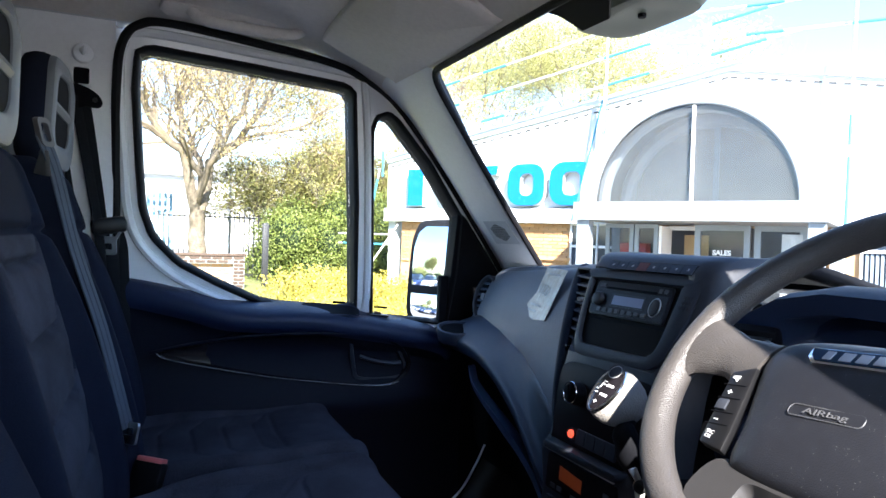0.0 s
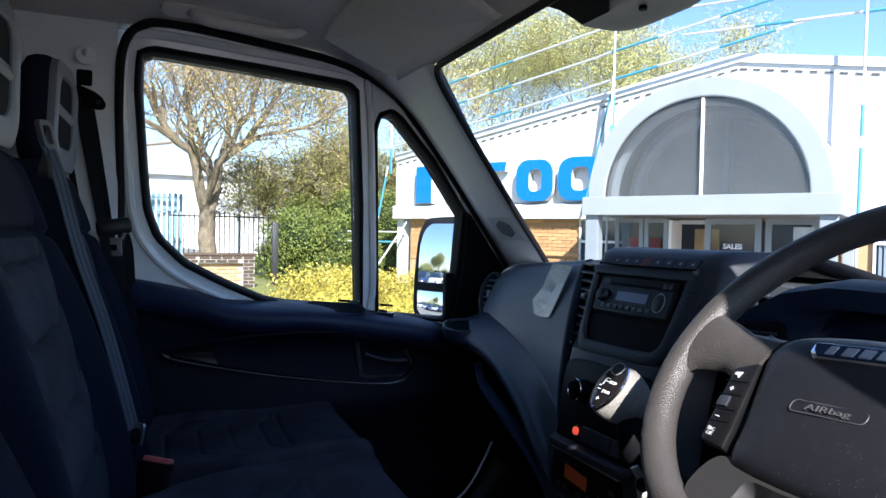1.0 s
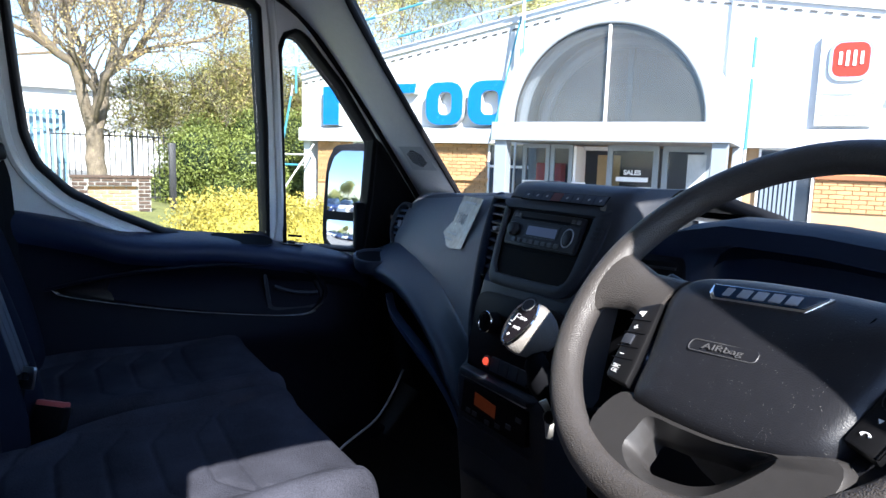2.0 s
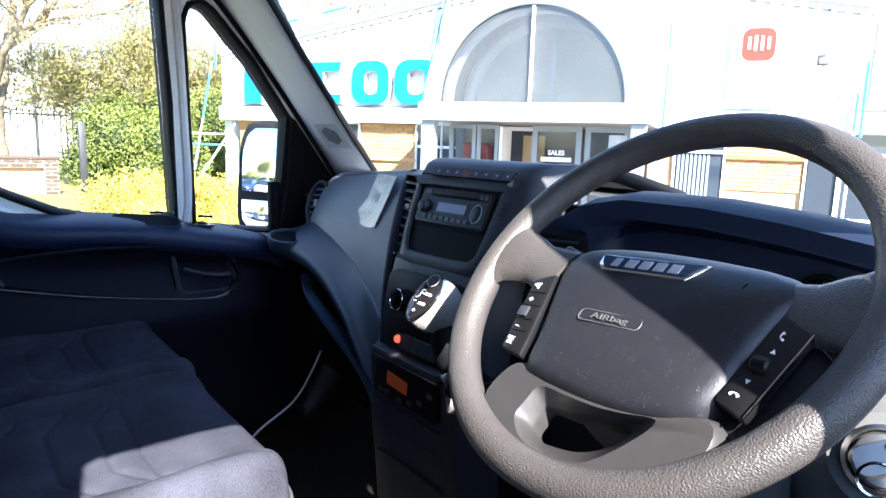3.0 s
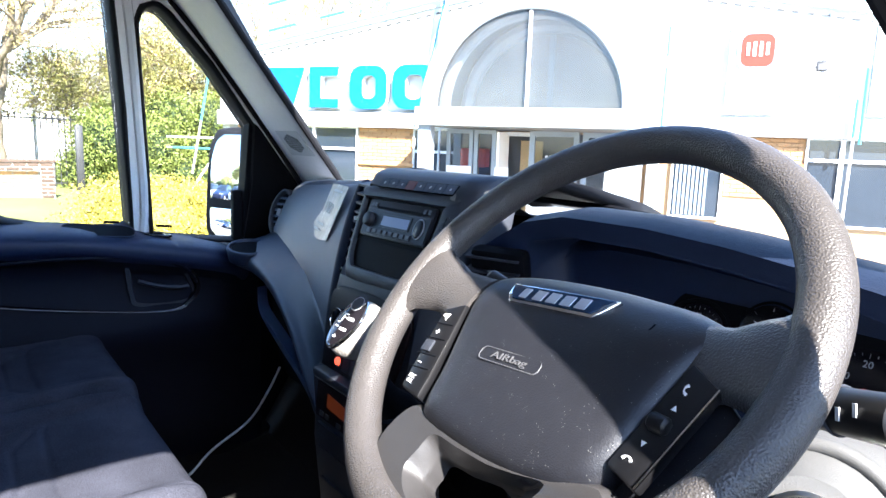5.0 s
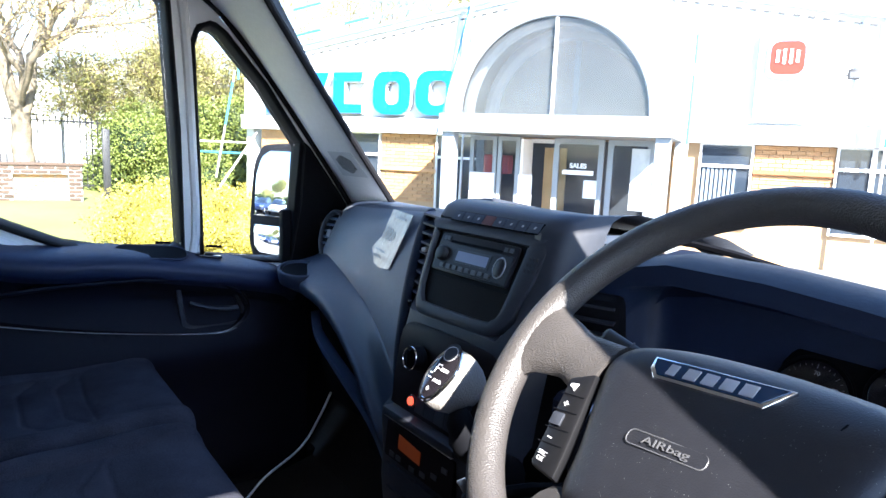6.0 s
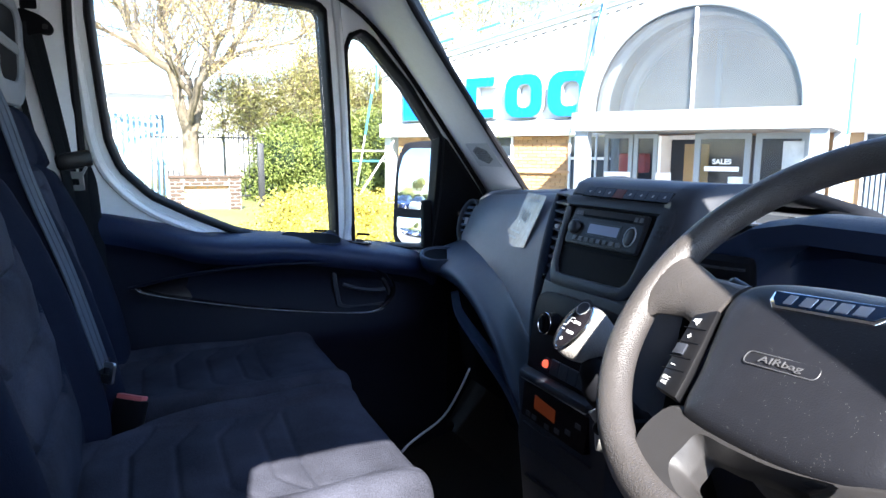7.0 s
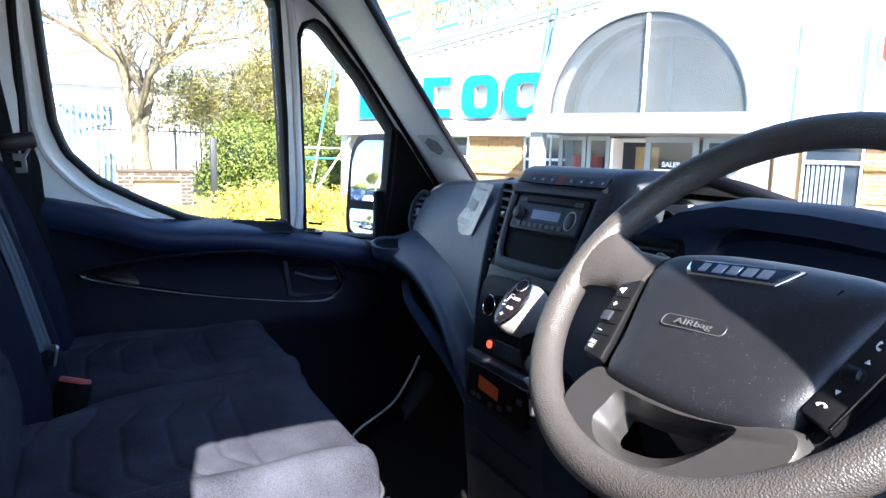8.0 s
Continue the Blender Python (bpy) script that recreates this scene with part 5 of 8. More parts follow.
oval = lambda s, h, n=28: [Vector((0.53, 0.85, 0)) * max(0.0, -h) * 0.30 + kp(0.0395 * s * math.cos(2 * math.pi * q / n), (0.0205 + 0.009 * min(1.0, max(0.0, -h) / 0.04)) * s * math.sin(2 * math.pi * q / n) * (1 + 0.12 * math.cos(2 * math.pi * q / n)), h) for q in range(n)]
part("knob", loft([oval(0.2, -0.052), oval(0.5, -0.050), oval(0.76, -0.043), oval(0.92, -0.033), oval(1.02, -0.022), oval(1.04, -0.012), oval(0.99, -0.004), oval(0.92, 0.0)], True, True), KNOB, gear, "grey grained grip")
part("chrome_ring", tube(oval(0.93, 0.001), 0.0028, 8, True), CHROME, gear, "chrome ring")
tp = part("top_plate", loft([oval(0.9, 0.0), oval(0.88, 0.003), oval(0.6, 0.006), oval(0.1, 0.0065)], True, True), GLOSS, gear, "gloss black shift plate")
part("symbol", slab([kp(0.030 + 0.012 * math.cos(q * math.pi / 8), 0.012 * math.sin(q * math.pi / 8), 0.0055) for q in range(16)], out * 0.001), STACK, tp, smooth=False)
part("symbol_ring", tube([kp(0.027 + 0.010 * math.cos(q * math.pi / 8), 0.010 * math.sin(q * math.pi / 8), 0.0062) for q in range(16)], 0.0007, 5, True), GREY_WHITE, tp, "thin pale ring")
mark_bar = lambda a, b, l, w: slab([kp(a - l / 2, b - w / 2, 0.0064), kp(a + l / 2, b - w / 2, 0.0064), kp(a + l / 2, b + w / 2, 0.0064), kp(a - l / 2, b + w / 2, 0.0064)], out * 0.0006)
for a, b, l, w in ((0.004, -0.006, 0.012, 0.0011), (0.009, -0.003, 0.0011, 0.006), (0.004, -0.003, 0.0011, 0.006), (-0.010, -0.007, 0.0011, 0.005), (-0.024, 0.001, 0.005, 0.0011), (-0.024, 0.001, 0.0011, 0.005), (-0.004, -0.009, 0.0011, 0.004)):
    part("symbol", mark_bar(a, b, l, w), WHITE_INK, tp, "white shift mark", smooth=False)
for txt, a, b in (("ECO", 0.004, 0.008), ("PWR", -0.012, 0.007)):
    part("writing", words(txt, 0.0062, kp(a, b, 0.0064), side, axis, 0.0004), WHITE_INK, tp, "white print", smooth=False)
stem = spline([kp(-0.008, 0.014, -0.046), kp(-0.040, 0.030, -0.066), (0.20, -0.13, 1.34)], 6)
part("gaiter", tube(stem, [0.010 + 0.002 * math.sin(k * 2.2) + 0.0016 * k for k in range(len(stem))], 16), DARK, gear, "black folded gaiter")

# ---- steering wheel ----
wheel = thing("steering_wheel", "grained black steering wheel with a grey lower spoke", "steering wheel", (0.541, -0.238, 1.588))
WC, WU, WV, WN = Vector((0.541, -0.238, 1.588)), Vector((0.998, -0.061, 0)), Vector((0.042, 0.689, 0.723)), Vector((-0.044, -0.722, 0.69))
wp = lambda a, b, h=0.0: WC + WU * a + WV * b + WN * h
RM = 0.2035
part("rim", tube([wp(RM * math.cos(q * math.pi / 60), RM * math.sin(q * math.pi / 60)) for q in range(120)], 0.0175, 18, True), WHEEL, wheel, "grained black rim")


def wspoke(name, ctr, widths, thick, material, label):
    """A tapering arm along places of the wheel's plane: (a, b, h), half widths, half depth."""
    rows = []
    P = spline([wp(*c) for c in ctr], 5)
    Ws = [at(i / (len(P) - 1), [k / (len(widths) - 1) for k in range(len(widths))], widths) for i in range(len(P))]
    for i, p in enumerate(P):
        d = (P[min(i + 1, len(P) - 1)] - P[max(i - 1, 0)]).normalized()
        s = WN.cross(d).normalized()
        rows.append([p + s * Ws[i] * math.cos(2 * math.pi * q / 16) * (1.0) + WN * thick * math.sin(2 * math.pi * q / 16) for q in range(16)])
    return part(name, loft(rows, True, True), material, wheel, label)


wspoke("spoke", [(-0.205, -0.005, 0), (-0.175, -0.003, 0.0), (-0.14, -0.005, -0.004), (-0.10, -0.01, -0.008)], [0.062, 0.036, 0.026, 0.034], 0.013, WHEEL, "grained black side spoke")
wspoke("spoke", [(0.205, 0.018, 0), (0.18, 0.016, 0.0), (0.155, 0.01, -0.004), (0.12, 0.0, -0.008)], [0.062, 0.036, 0.028, 0.034], 0.013, WHEEL, "grained black side spoke")
hub2 = [(-0.098, -0.012), (-0.094, 0.013), (-0.078, 0.030), (-0.034, 0.045), (0.030, 0.053), (0.080, 0.053), (0.113, 0.050), (0.138, 0.038), (0.147, 0.016), (0.138, -0.02), (0.126, -0.085), (0.112, -0.108), (0.085, -0.121), (0.03, -0.130), (-0.045, -0.130), (-0.066, -0.120), (-0.076, -0.08)]
hs = sm(hub2)
hc = (0.03, -0.045)
sh = lambda k, h: [wp(hc[0] + (a - hc[0]) * k, hc[1] + (b - hc[1]) * k, h - 0.024 * min(1.0, max(0.0, (hc[1] + (b - hc[1]) * k - 0.008) / 0.045)) ** 1.6) for a, b in hs]
part("airbag_cover", loft([sh(0.97, -0.05), sh(1.0, -0.024), sh(1.005, -0.010), sh(0.995, -0.003), sh(0.97, 0.003), sh(0.93, 0.0075), sh(0.86, 0.0112), sh(0.72, 0.0135), sh(0.5, 0.015), sh(0.1, 0.016)], True, True), HUB, wheel, "dark grained airbag cover with dust specks")
BU, BV = (WU * 0.993 + WV * 0.085).normalized(), (WV * 0.993 - WU * 0.085 - WN * 0.06).normalized()
bo = wp(0.007, 0.010, 0.0132)
BT = (BV - WN * 0.13).normalized()
bdg = plane_at(bo, BU, BT)
BN = BU.cross(BT)
b_out = [(-0.058, 0.011), (0.058, 0.011), (0.042, -0.011), (-0.048, -0.011), (-0.056, -0.002)]
plate = part("badge", slab(bdg(b_out, -0.003), BN * 0.004, 0.001), CHROME, wheel, "chrome-edged badge with a pale bar")
part("badge_field", slab(bdg(grow(b_out, -0.0042), 0.001), BN * 0.0012), BADGE_BLUE, plate, "dark blue field", smooth=False)
for k in range(5):
    a = -0.034 + 0.0155 * k
    part("badge_block", slab(bdg([(a - 0.0055, -0.0055), (a + 0.0055 - (0.003 if k < 1 else 0), -0.0055), (a + 0.0065 - (0.003 if k < 1 else 0), 0.0055), (a - 0.0045, 0.0055)], 0.002), BN * 0.0012, 0.0004), SILVER_INK, plate, "pale raised block", smooth=False)
ab = plane_at(wp(0.0035, -0.053, 0.0155), BU, BV)
part("airbag_frame", tube(ab(rrect(0.068, 0.0125, 0.005), 0.0004), 0.0005, 5, True), FRAME_INK, wheel, "thin raised outline")
word = words("AIRbag", 0.0088, ab([(0, 0)], 0.0010)[0], BU, BV, 0.0004)
for v in word.verts:
    v.co += BU * 0.6 * (v.co - ab([(0, 0)], 0.0)[0]).dot(BU)
part("writing", word, FRAME_INK, wheel, "raised grey word", smooth=False)
part("cover_mark", slab([wp(0.098 + a, 0.006 + b, 0.0125) for a, b in ((0, 0), (0.0012, 0), (0.0042, 0.009), (0.003, 0.009))], WN * 0.0006), DARK, wheel, smooth=False)


def pod(name, pairs, h, label):
    loop = [wp(a, b, h) for a, b in pairs]
    return part(name, slab(loop, WN * 0.012, 0.003), BUTTON_BLACK, wheel, label)


lp = pod("button_pod", [(-0.097, -0.017), (-0.121, -0.030), (-0.103, -0.114), (-0.073, -0.116), (-0.077, -0.095), (-0.087, -0.055)], -0.004, "black button pad")
rp2 = pod("button_pod", [(0.139, -0.001), (0.165, -0.013), (0.150, -0.094), (0.123, -0.087)], -0.004, "black button pad")
mark = lambda pairs: slab([wp(p, q, 0.0085) for p, q in pairs], WN * 0.0006)
part("symbol", mark([(-0.114, -0.038), (-0.111, -0.038), (-0.107, -0.041), (-0.106, -0.033), (-0.110, -0.034), (-0.114, -0.035)]), GREY_WHITE, lp, "white horn-shaped mark", smooth=False)
for txt, a, b in (("SRC", -0.0965, -0.1015), ("OK", -0.0955, -0.1065)):
    part("writing", words(txt, 0.0055, wp(a, b, 0.0086), WU, WV, 0.0003), GREY_WHITE, lp, "white print", smooth=False)
for b in (-0.047, -0.063, -0.080, -0.094):
    part("button_gap", slab([wp(-0.1225 + (-0.030 - b) * 0.21 + p, b + q, 0.0083) for p, q in ((0, 0), (0.026, 0.0037), (0.026, 0.0045), (0, 0.0008))], WN * 0.0006), DARK, lp, smooth=False)
for a, b, w, h in ((-0.106, -0.054, 0.005, 0.0012), (-0.106, -0.054, 0.0012, 0.005), (-0.100, -0.087, 0.005, 0.0012)):
    part("symbol", slab([wp(a + p, b + q, 0.0085) for p, q in ((-w / 2, -h / 2), (w / 2, -h / 2), (w / 2, h / 2), (-w / 2, h / 2))], WN * 0.0006), GREY_WHITE, lp, "white mark", smooth=False)
part("rocker", slab([wp(-0.104 + p, -0.071 + q, 0.008) for p, q in ((-0.007, 0.006), (0.005, 0.008), (0.007, -0.004), (-0.005, -0.006))], WN * 0.003, 0.001), STACK, lp)
for a, b, turn in ((0.148, -0.019, 100), (0.136, -0.078, 0)):
    part("symbol", tube([wp(a + 0.0034 * math.cos(radians(turn + 15 + 30 * k)), b - 0.002 + 0.0034 * math.sin(radians(turn + 15 + 30 * k)), 0.0088) for k in range(6)], [0.0012, 0.0009, 0.0006, 0.0006, 0.0009, 0.0012], 6), WHITE_INK, rp2, "white handset mark")
for a, b, s in ((0.146, -0.036, 1), (0.140, -0.065, -1)):
    part("symbol", slab([wp(a + p, b + q, 0.0085) for p, q in ((-0.0020, -0.0015 * s), (0.0020, -0.0015 * s), (0.0, 0.0022 * s))], WN * 0.0006), WHITE_INK, rp2, "white arrow mark", smooth=False)
part("rocker", rod(wp(0.137, -0.050, 0.012), wp(0.151, -0.050, 0.011), 0.0062, n=14, bev=0.002), BUTTON_BLACK, rp2)
part("chrome_line", tube([wp(0.166, -0.014, 0.009), wp(0.151, -0.093, 0.009)], 0.001, 6), CHROME, rp2)
part("spoke_web", slab([wp(a, b, -0.022) for a, b in ((0.148, 0.0), (0.192, -0.03), (0.180, -0.085), (0.155, -0.130), (0.122, -0.115), (0.135, -0.06))], WN * 0.012, 0.003), HUB, wheel, "black grained web behind the buttons")
# lower spoke: a wide grey fork with an opening
fo = sm([(-0.078, -0.118), (-0.092, -0.160), (-0.07, -0.186), (-0.02, -0.200), (0.03, -0.203), (0.08, -0.190), (0.12, -0.165), (0.142, -0.128), (0.130, -0.098), (0.08, -0.112), (0.03, -0.120), (-0.04, -0.120)])
fi = sm([(-0.026, -0.143), (-0.027, -0.156), (-0.026, -0.168), (-0.012, -0.1735), (0.002, -0.1725), (0.026, -0.167), (0.046, -0.156), (0.056, -0.144), (0.064, -0.129), (0.045, -0.132), (0.022, -0.1355), (0.0, -0.140)])
fm = sm([(-0.031, -0.133), (-0.036, -0.150), (-0.037, -0.168), (-0.020, -0.182), (0.005, -0.186), (0.040, -0.181), (0.058, -0.171), (0.078, -0.146), (0.090, -0.119), (0.060, -0.1245), (0.035, -0.129), (0.0, -0.131)])
fl2 = lambda pairs, h: [wp(a, b, h) for a, b in pairs]
part("lower_spoke", loft([fl2(fo, -0.03), fl2(fo, -0.004), fl2(sm(grow([(a, b) for a, b in fo[::4]], -0.006)), 0.004), fl2(fm, 0.004), fl2([(a * 0.92 + c * 0.08, b * 0.92 + d * 0.08) for (a, b), (c, d) in zip(fm, fi)], 0.0025), fl2([(a * 0.1 + c * 0.9, b * 0.1 + d * 0.9) for (a, b), (c, d) in zip(fm, fi)], -0.012), fl2(fi, -0.016), fl2(fi, -0.03)], True), SPOKE, wheel, "satin grey lower spoke")
part("boss", rod(wp(0.02, -0.03, -0.02), wp(0.02, -0.03, -0.10), 0.085, 0.07, 24, 0.01), DARK, wheel)

# ---- column, key, stalks ----
col = thing("steering_column", "grey plastic steering column shroud with an ignition lock", "steering column", (0.6, -0.10, 1.42))
rows = []
for h, w, d in ((-0.03, 0.085, 0.055), (-0.05, 0.10, 0.07), (-0.10, 0.11, 0.075), (-0.20, 0.10, 0.07)):
    c0 = wp(0.03, -0.06, h)
    rows.append([c0 + WU * w * math.copysign(abs(math.cos(2 * math.pi * q / 28)) ** 0.7, math.cos(2 * math.pi * q / 28)) + WV * d * math.copysign(abs(math.sin(2 * math.pi * q / 28)) ** 0.7, math.sin(2 * math.pi * q / 28)) for q in range(28)])
part("shroud", loft(rows, True, True), SHROUD, col, "mid grey shroud")
KC = Vector((0.740, -0.203, 1.484))
kn = Vector((0.25, -0.85, 0.42)).normalized()
ku = Vector((0.94, 0.30, 0.05))
ku = (ku - kn * ku.dot(kn)).normalized()
kv = kn.cross(ku)
kr = lambda r, h, n=28: [KC + ku * r * 0.8 * math.cos(2 * math.pi * q / n) + kv * r * 0.8 * math.sin(2 * math.pi * q / n) + kn * h for q in range(n)]
part("lock_pod", loft([kr(0.106, -0.11), kr(0.100, -0.058), kr(0.090, -0.036), kr(0.077, -0.020), kr(0.060, -0.010), kr(0.051, -0.004), kr(0.046, 0.0)], True, True), SHROUD, col, "grey lock pod")
lock = part("ignition_lock", loft([kr(0.034, -0.002), kr(0.034, 0.006), kr(0.030, 0.009), kr(0.027, 0.006), kr(0.025, 0.003), kr(0.024, 0.012), kr(0.004, 0.014)], True, True), STEEL, col, "steel ignition lock ring")
lip = [KC + ku * 0.060 * math.cos(radians(q)) + kv * 0.060 * math.sin(radians(q)) - kn * 0.018 for q in range(-40, 176, 9)]
part("pod_lip", tube(lip, [0.002 + 0.0045 * math.sin(math.pi * k / (len(lip) - 1)) for k in range(len(lip))], 10), SHROUD, col, "raised curved lip round the lock")
for q in (-38, 150):
    part("shroud_joint", tube([KC + (ku * math.cos(radians(q)) + kv * math.sin(radians(q))) * r * 0.8 + kn * (h + 0.0006) for r, h in ((0.047, -0.001), (0.051, -0.004), (0.060, -0.010), (0.077, -0.020), (0.090, -0.036), (0.100, -0.058))], 0.0011, 6), DARK, col, "dark moulding joint")
part("lock_groove", tube(kr(0.0285, 0.006), 0.0016, 6, True), DARK, lock)
keys = thing("key_bunch", "bunch of metal keys on split rings in the ignition", "keys", KC)
kx, ky = ku * 0.906 + kv * 0.423, kv * 0.906 - ku * 0.423
bow = [(a, b) for a, b in rrect(0.042, 0.024, 0.009, 4)]
part("key_head", loft([[KC + kn * h + kx * a * k + ky * b * k for a, b in bow] for k, h in ((0.86, 0.014), (1.0, 0.017), (1.0, 0.034), (0.88, 0.038))], True, True), STEEL, keys, "bright steel key head")
part("key_shoulder", slab([KC + kn * 0.0385 + kx * a + ky * b for a, b in ((0.004, -0.008), (0.017, -0.007), (0.017, 0.007), (0.004, 0.008))], kn * 0.0015, 0.0005), CHROME, keys, "bright plate on the key head")
r1 = KC + kn * 0.04 + Vector((0, -0.004, -0.016))
part("split_ring", tube([r1 + ku * 0.0125 * math.cos(q * math.pi / 14) + Vector((0, -0.1, -1)).normalized() * 0.0125 * math.sin(q * math.pi / 14) for q in range(28)], 0.0012, 6, True), CHROME, keys, "steel split ring")
r2 = r1 + Vector((0.006, -0.002, -0.024))
part("split_ring", tube([r2 + Vector((0.9, 0.4, 0)).normalized() * 0.0115 * math.cos(q * math.pi / 14) + Vector((0, -0.1, -1)).normalized() * 0.0115 * math.sin(q * math.pi / 14) for q in range(28)], 0.0012, 6, True), CHROME, keys, "steel split ring")
for k, (dx, tilt) in enumerate(((-0.012, -14), (0.0, 4), (0.012, 16))):
    kb0 = r2 + Vector((dx * 0.6, -0.003 * k, -0.012))
    m = Matrix.Translation(kb0) @ Euler((radians(6), radians(tilt), radians(20 * k - 10))).to_matrix().to_4x4()
    b0 = join(slab([(0.010 * math.cos(q * math.pi / 8), 0, -0.010 + 0.011 * math.sin(q * math.pi / 8)) for q in range(16)], (0, 0.0022, 0)), box((0, 0.0011, -0.040), (0.007, 0.0022, 0.042)), box((0.004, 0.0011, -0.048), (0.004, 0.0022, 0.006)))
    part("key", b0, STEEL if k != 1 else BRASS, keys, "cut metal key", smooth=False, m=m)
part("key_fob", box(r2 + Vector((-0.03, 0, -0.055)), (0.03, 0.010, 0.055), 0.004, (0, 12, 0)), DARK, keys, "black key fob")
for s, p0, p1, lab in ((1, (0.66, -0.17, 1.552), (0.792, -0.221, 1.584), "right"), (-1, (0.46, -0.125, 1.545), (0.375, -0.165, 1.585), "left")):
    st = thing("control_stalk", "black multi-function control stalk with white marks", "stalk", p0, "column stalks")
    P, Q = Vector(p0), Vector(p1)
    part("arm", rod(P, P.lerp(Q, 0.35), 0.008, 0.012, 16), DARK, st)
    part("grip", rod(P.lerp(Q, 0.33), Q, 0.0135 if s > 0 else 0.010, 0.0155 if s > 0 else 0.012, 22, 0.003), BUTTON_BLACK, st, "ribbed black grip")
    d = (Q - P).normalized()
    part("collar", tube([P.lerp(Q, 0.7) + d.orthogonal().normalized() * (0.0152 if s > 0 else 0.0118) * math.cos(q * math.pi / 12) + d.cross(d.orthogonal().normalized()) * (0.0152 if s > 0 else 0.0118) * math.sin(q * math.pi / 12) for q in range(24)], 0.0012, 6, True), STACK, st)
    if s > 0:
        e1 = Vector((0.33, -0.9, 0.2))
        e1 = (e1 - d * e1.dot(d)).normalized()
        up = d.cross(e1)
        for k, t in enumerate((0.70, 0.78, 0.86)):
            c1 = P.lerp(Q, t) + e1 * 0.0148 - up * 0.004 * (k - 1)
            part("symbol", slab([c1 + d * a + up * b for a, b in ((-0.0012, -0.004), (0.0012, -0.004), (0.0012, 0.004), (-0.0012, 0.004))], e1 * 0.0012), GREY_WHITE, st, "white mark", smooth=False)

# ---- driver's side of the dashboard ----
hood = thing("instrument_cluster", "deep dark instrument hood with round dials", "instrument cluster", (0.6, 0.1, 1.45))
xs2 = [0.175, 0.20, 0.215, 0.228, 0.236, 0.240, 0.245, 0.252, 0.258, 0.265, 0.275, 0.288, 0.306, 0.33, 0.36, 0.40, 0.45, 0.55, 0.65, 0.75, 0.85, 0.92, 0.96, 1.0]
rows, brow, well = [], [], []
for x in xs2:
    hz = at(x, [0.17, 0.215, 0.262, 0.33, 0.48, 0.62, 0.80, 0.92, 1.0], [1.575, 1.606, 1.634, 1.648, 1.647, 1.632, 1.602, 1.575, 1.545])
    hy = at(x, [0.17, 0.25, 0.36, 0.48, 0.62, 0.9, 1.0], [-0.02, -0.006, 0.0, 0.003, 0.003, -0.0, 0.03])
    dr = at(x, [0.175, 0.45, 1.0], [0.0, 0.032, 0.045])
    rows.append([Vector((x, 0.47, 1.56 - dr)), Vector((x, 0.38, 1.60 - dr)), Vector((x, 0.26, 1.625 - dr)), Vector((x, 0.16, 0.5 * 1.635 + 0.5 * hz - dr * 0.4)), Vector((x, hy + 0.08, hz + 0.004)), Vector((x, hy + 0.03, hz + 0.003)), Vector((x, hy, hz - 0.006))])
    inner = hz - 0.030
    pz = min(inner - 0.008, at(x, [0.237, 0.241, 0.249, 0.263, 0.285, 0.310], [1.538, 1.560, 1.580, 1.596, 1.608, 1.616]))
    sk = at(x, [0.238, 0.244, 0.252, 0.265], [0.0, 0.45, 0.85, 1.0])
    well.append([Vector((x, hy, hz - 0.006)), Vector((x, hy + 0.006, hz - 0.016)), Vector((x, hy + 0.016, inner - 0.002)), Vector((x, 0.028, pz + 0.004)), Vector((x, 0.036 + 0.08 * sk, pz + 0.002)), Vector((x, 0.044 + 0.056 * sk, pz - 0.018)), Vector((x, 0.046 + 0.059 * sk, 1.50)), Vector((x, 0.04 + 0.02 * sk, 1.44)), Vector((x, -0.01, 1.43)), Vector((x, -0.02, 1.40)), Vector((x, 0.02, 1.30)), Vector((x, 0.10, 1.1)), Vector((x, 0.16, 0.9))])
part("top_pad", loft([spline(r, 2) for r in rows]), HOOD_TOP, hood, "dark top pad")
part("well", loft([spline(r, 2) for r in well]), HOOD, hood, "dark recessed well")
part("rear_strip", tube([Vector((x, 0.31, at(x, [-0.4, 0.2, 0.45, 1.0], [1.632, 1.628, 1.592, 1.575]))) for x in np.linspace(-0.4, 0.95, 20)], 0.006, 6), DARK, hood, "thin demister slot")
part("lens_plate", slab(plane_at((0.588, 0.091, 1.510), (1, 0, 0), (0, 0.36, 0.93))(rrect(0.31, 0.12, 0.05)), Vector((0, -0.93, 0.36)) * 0.004, 0.001), DARK, hood, "black dial backing")
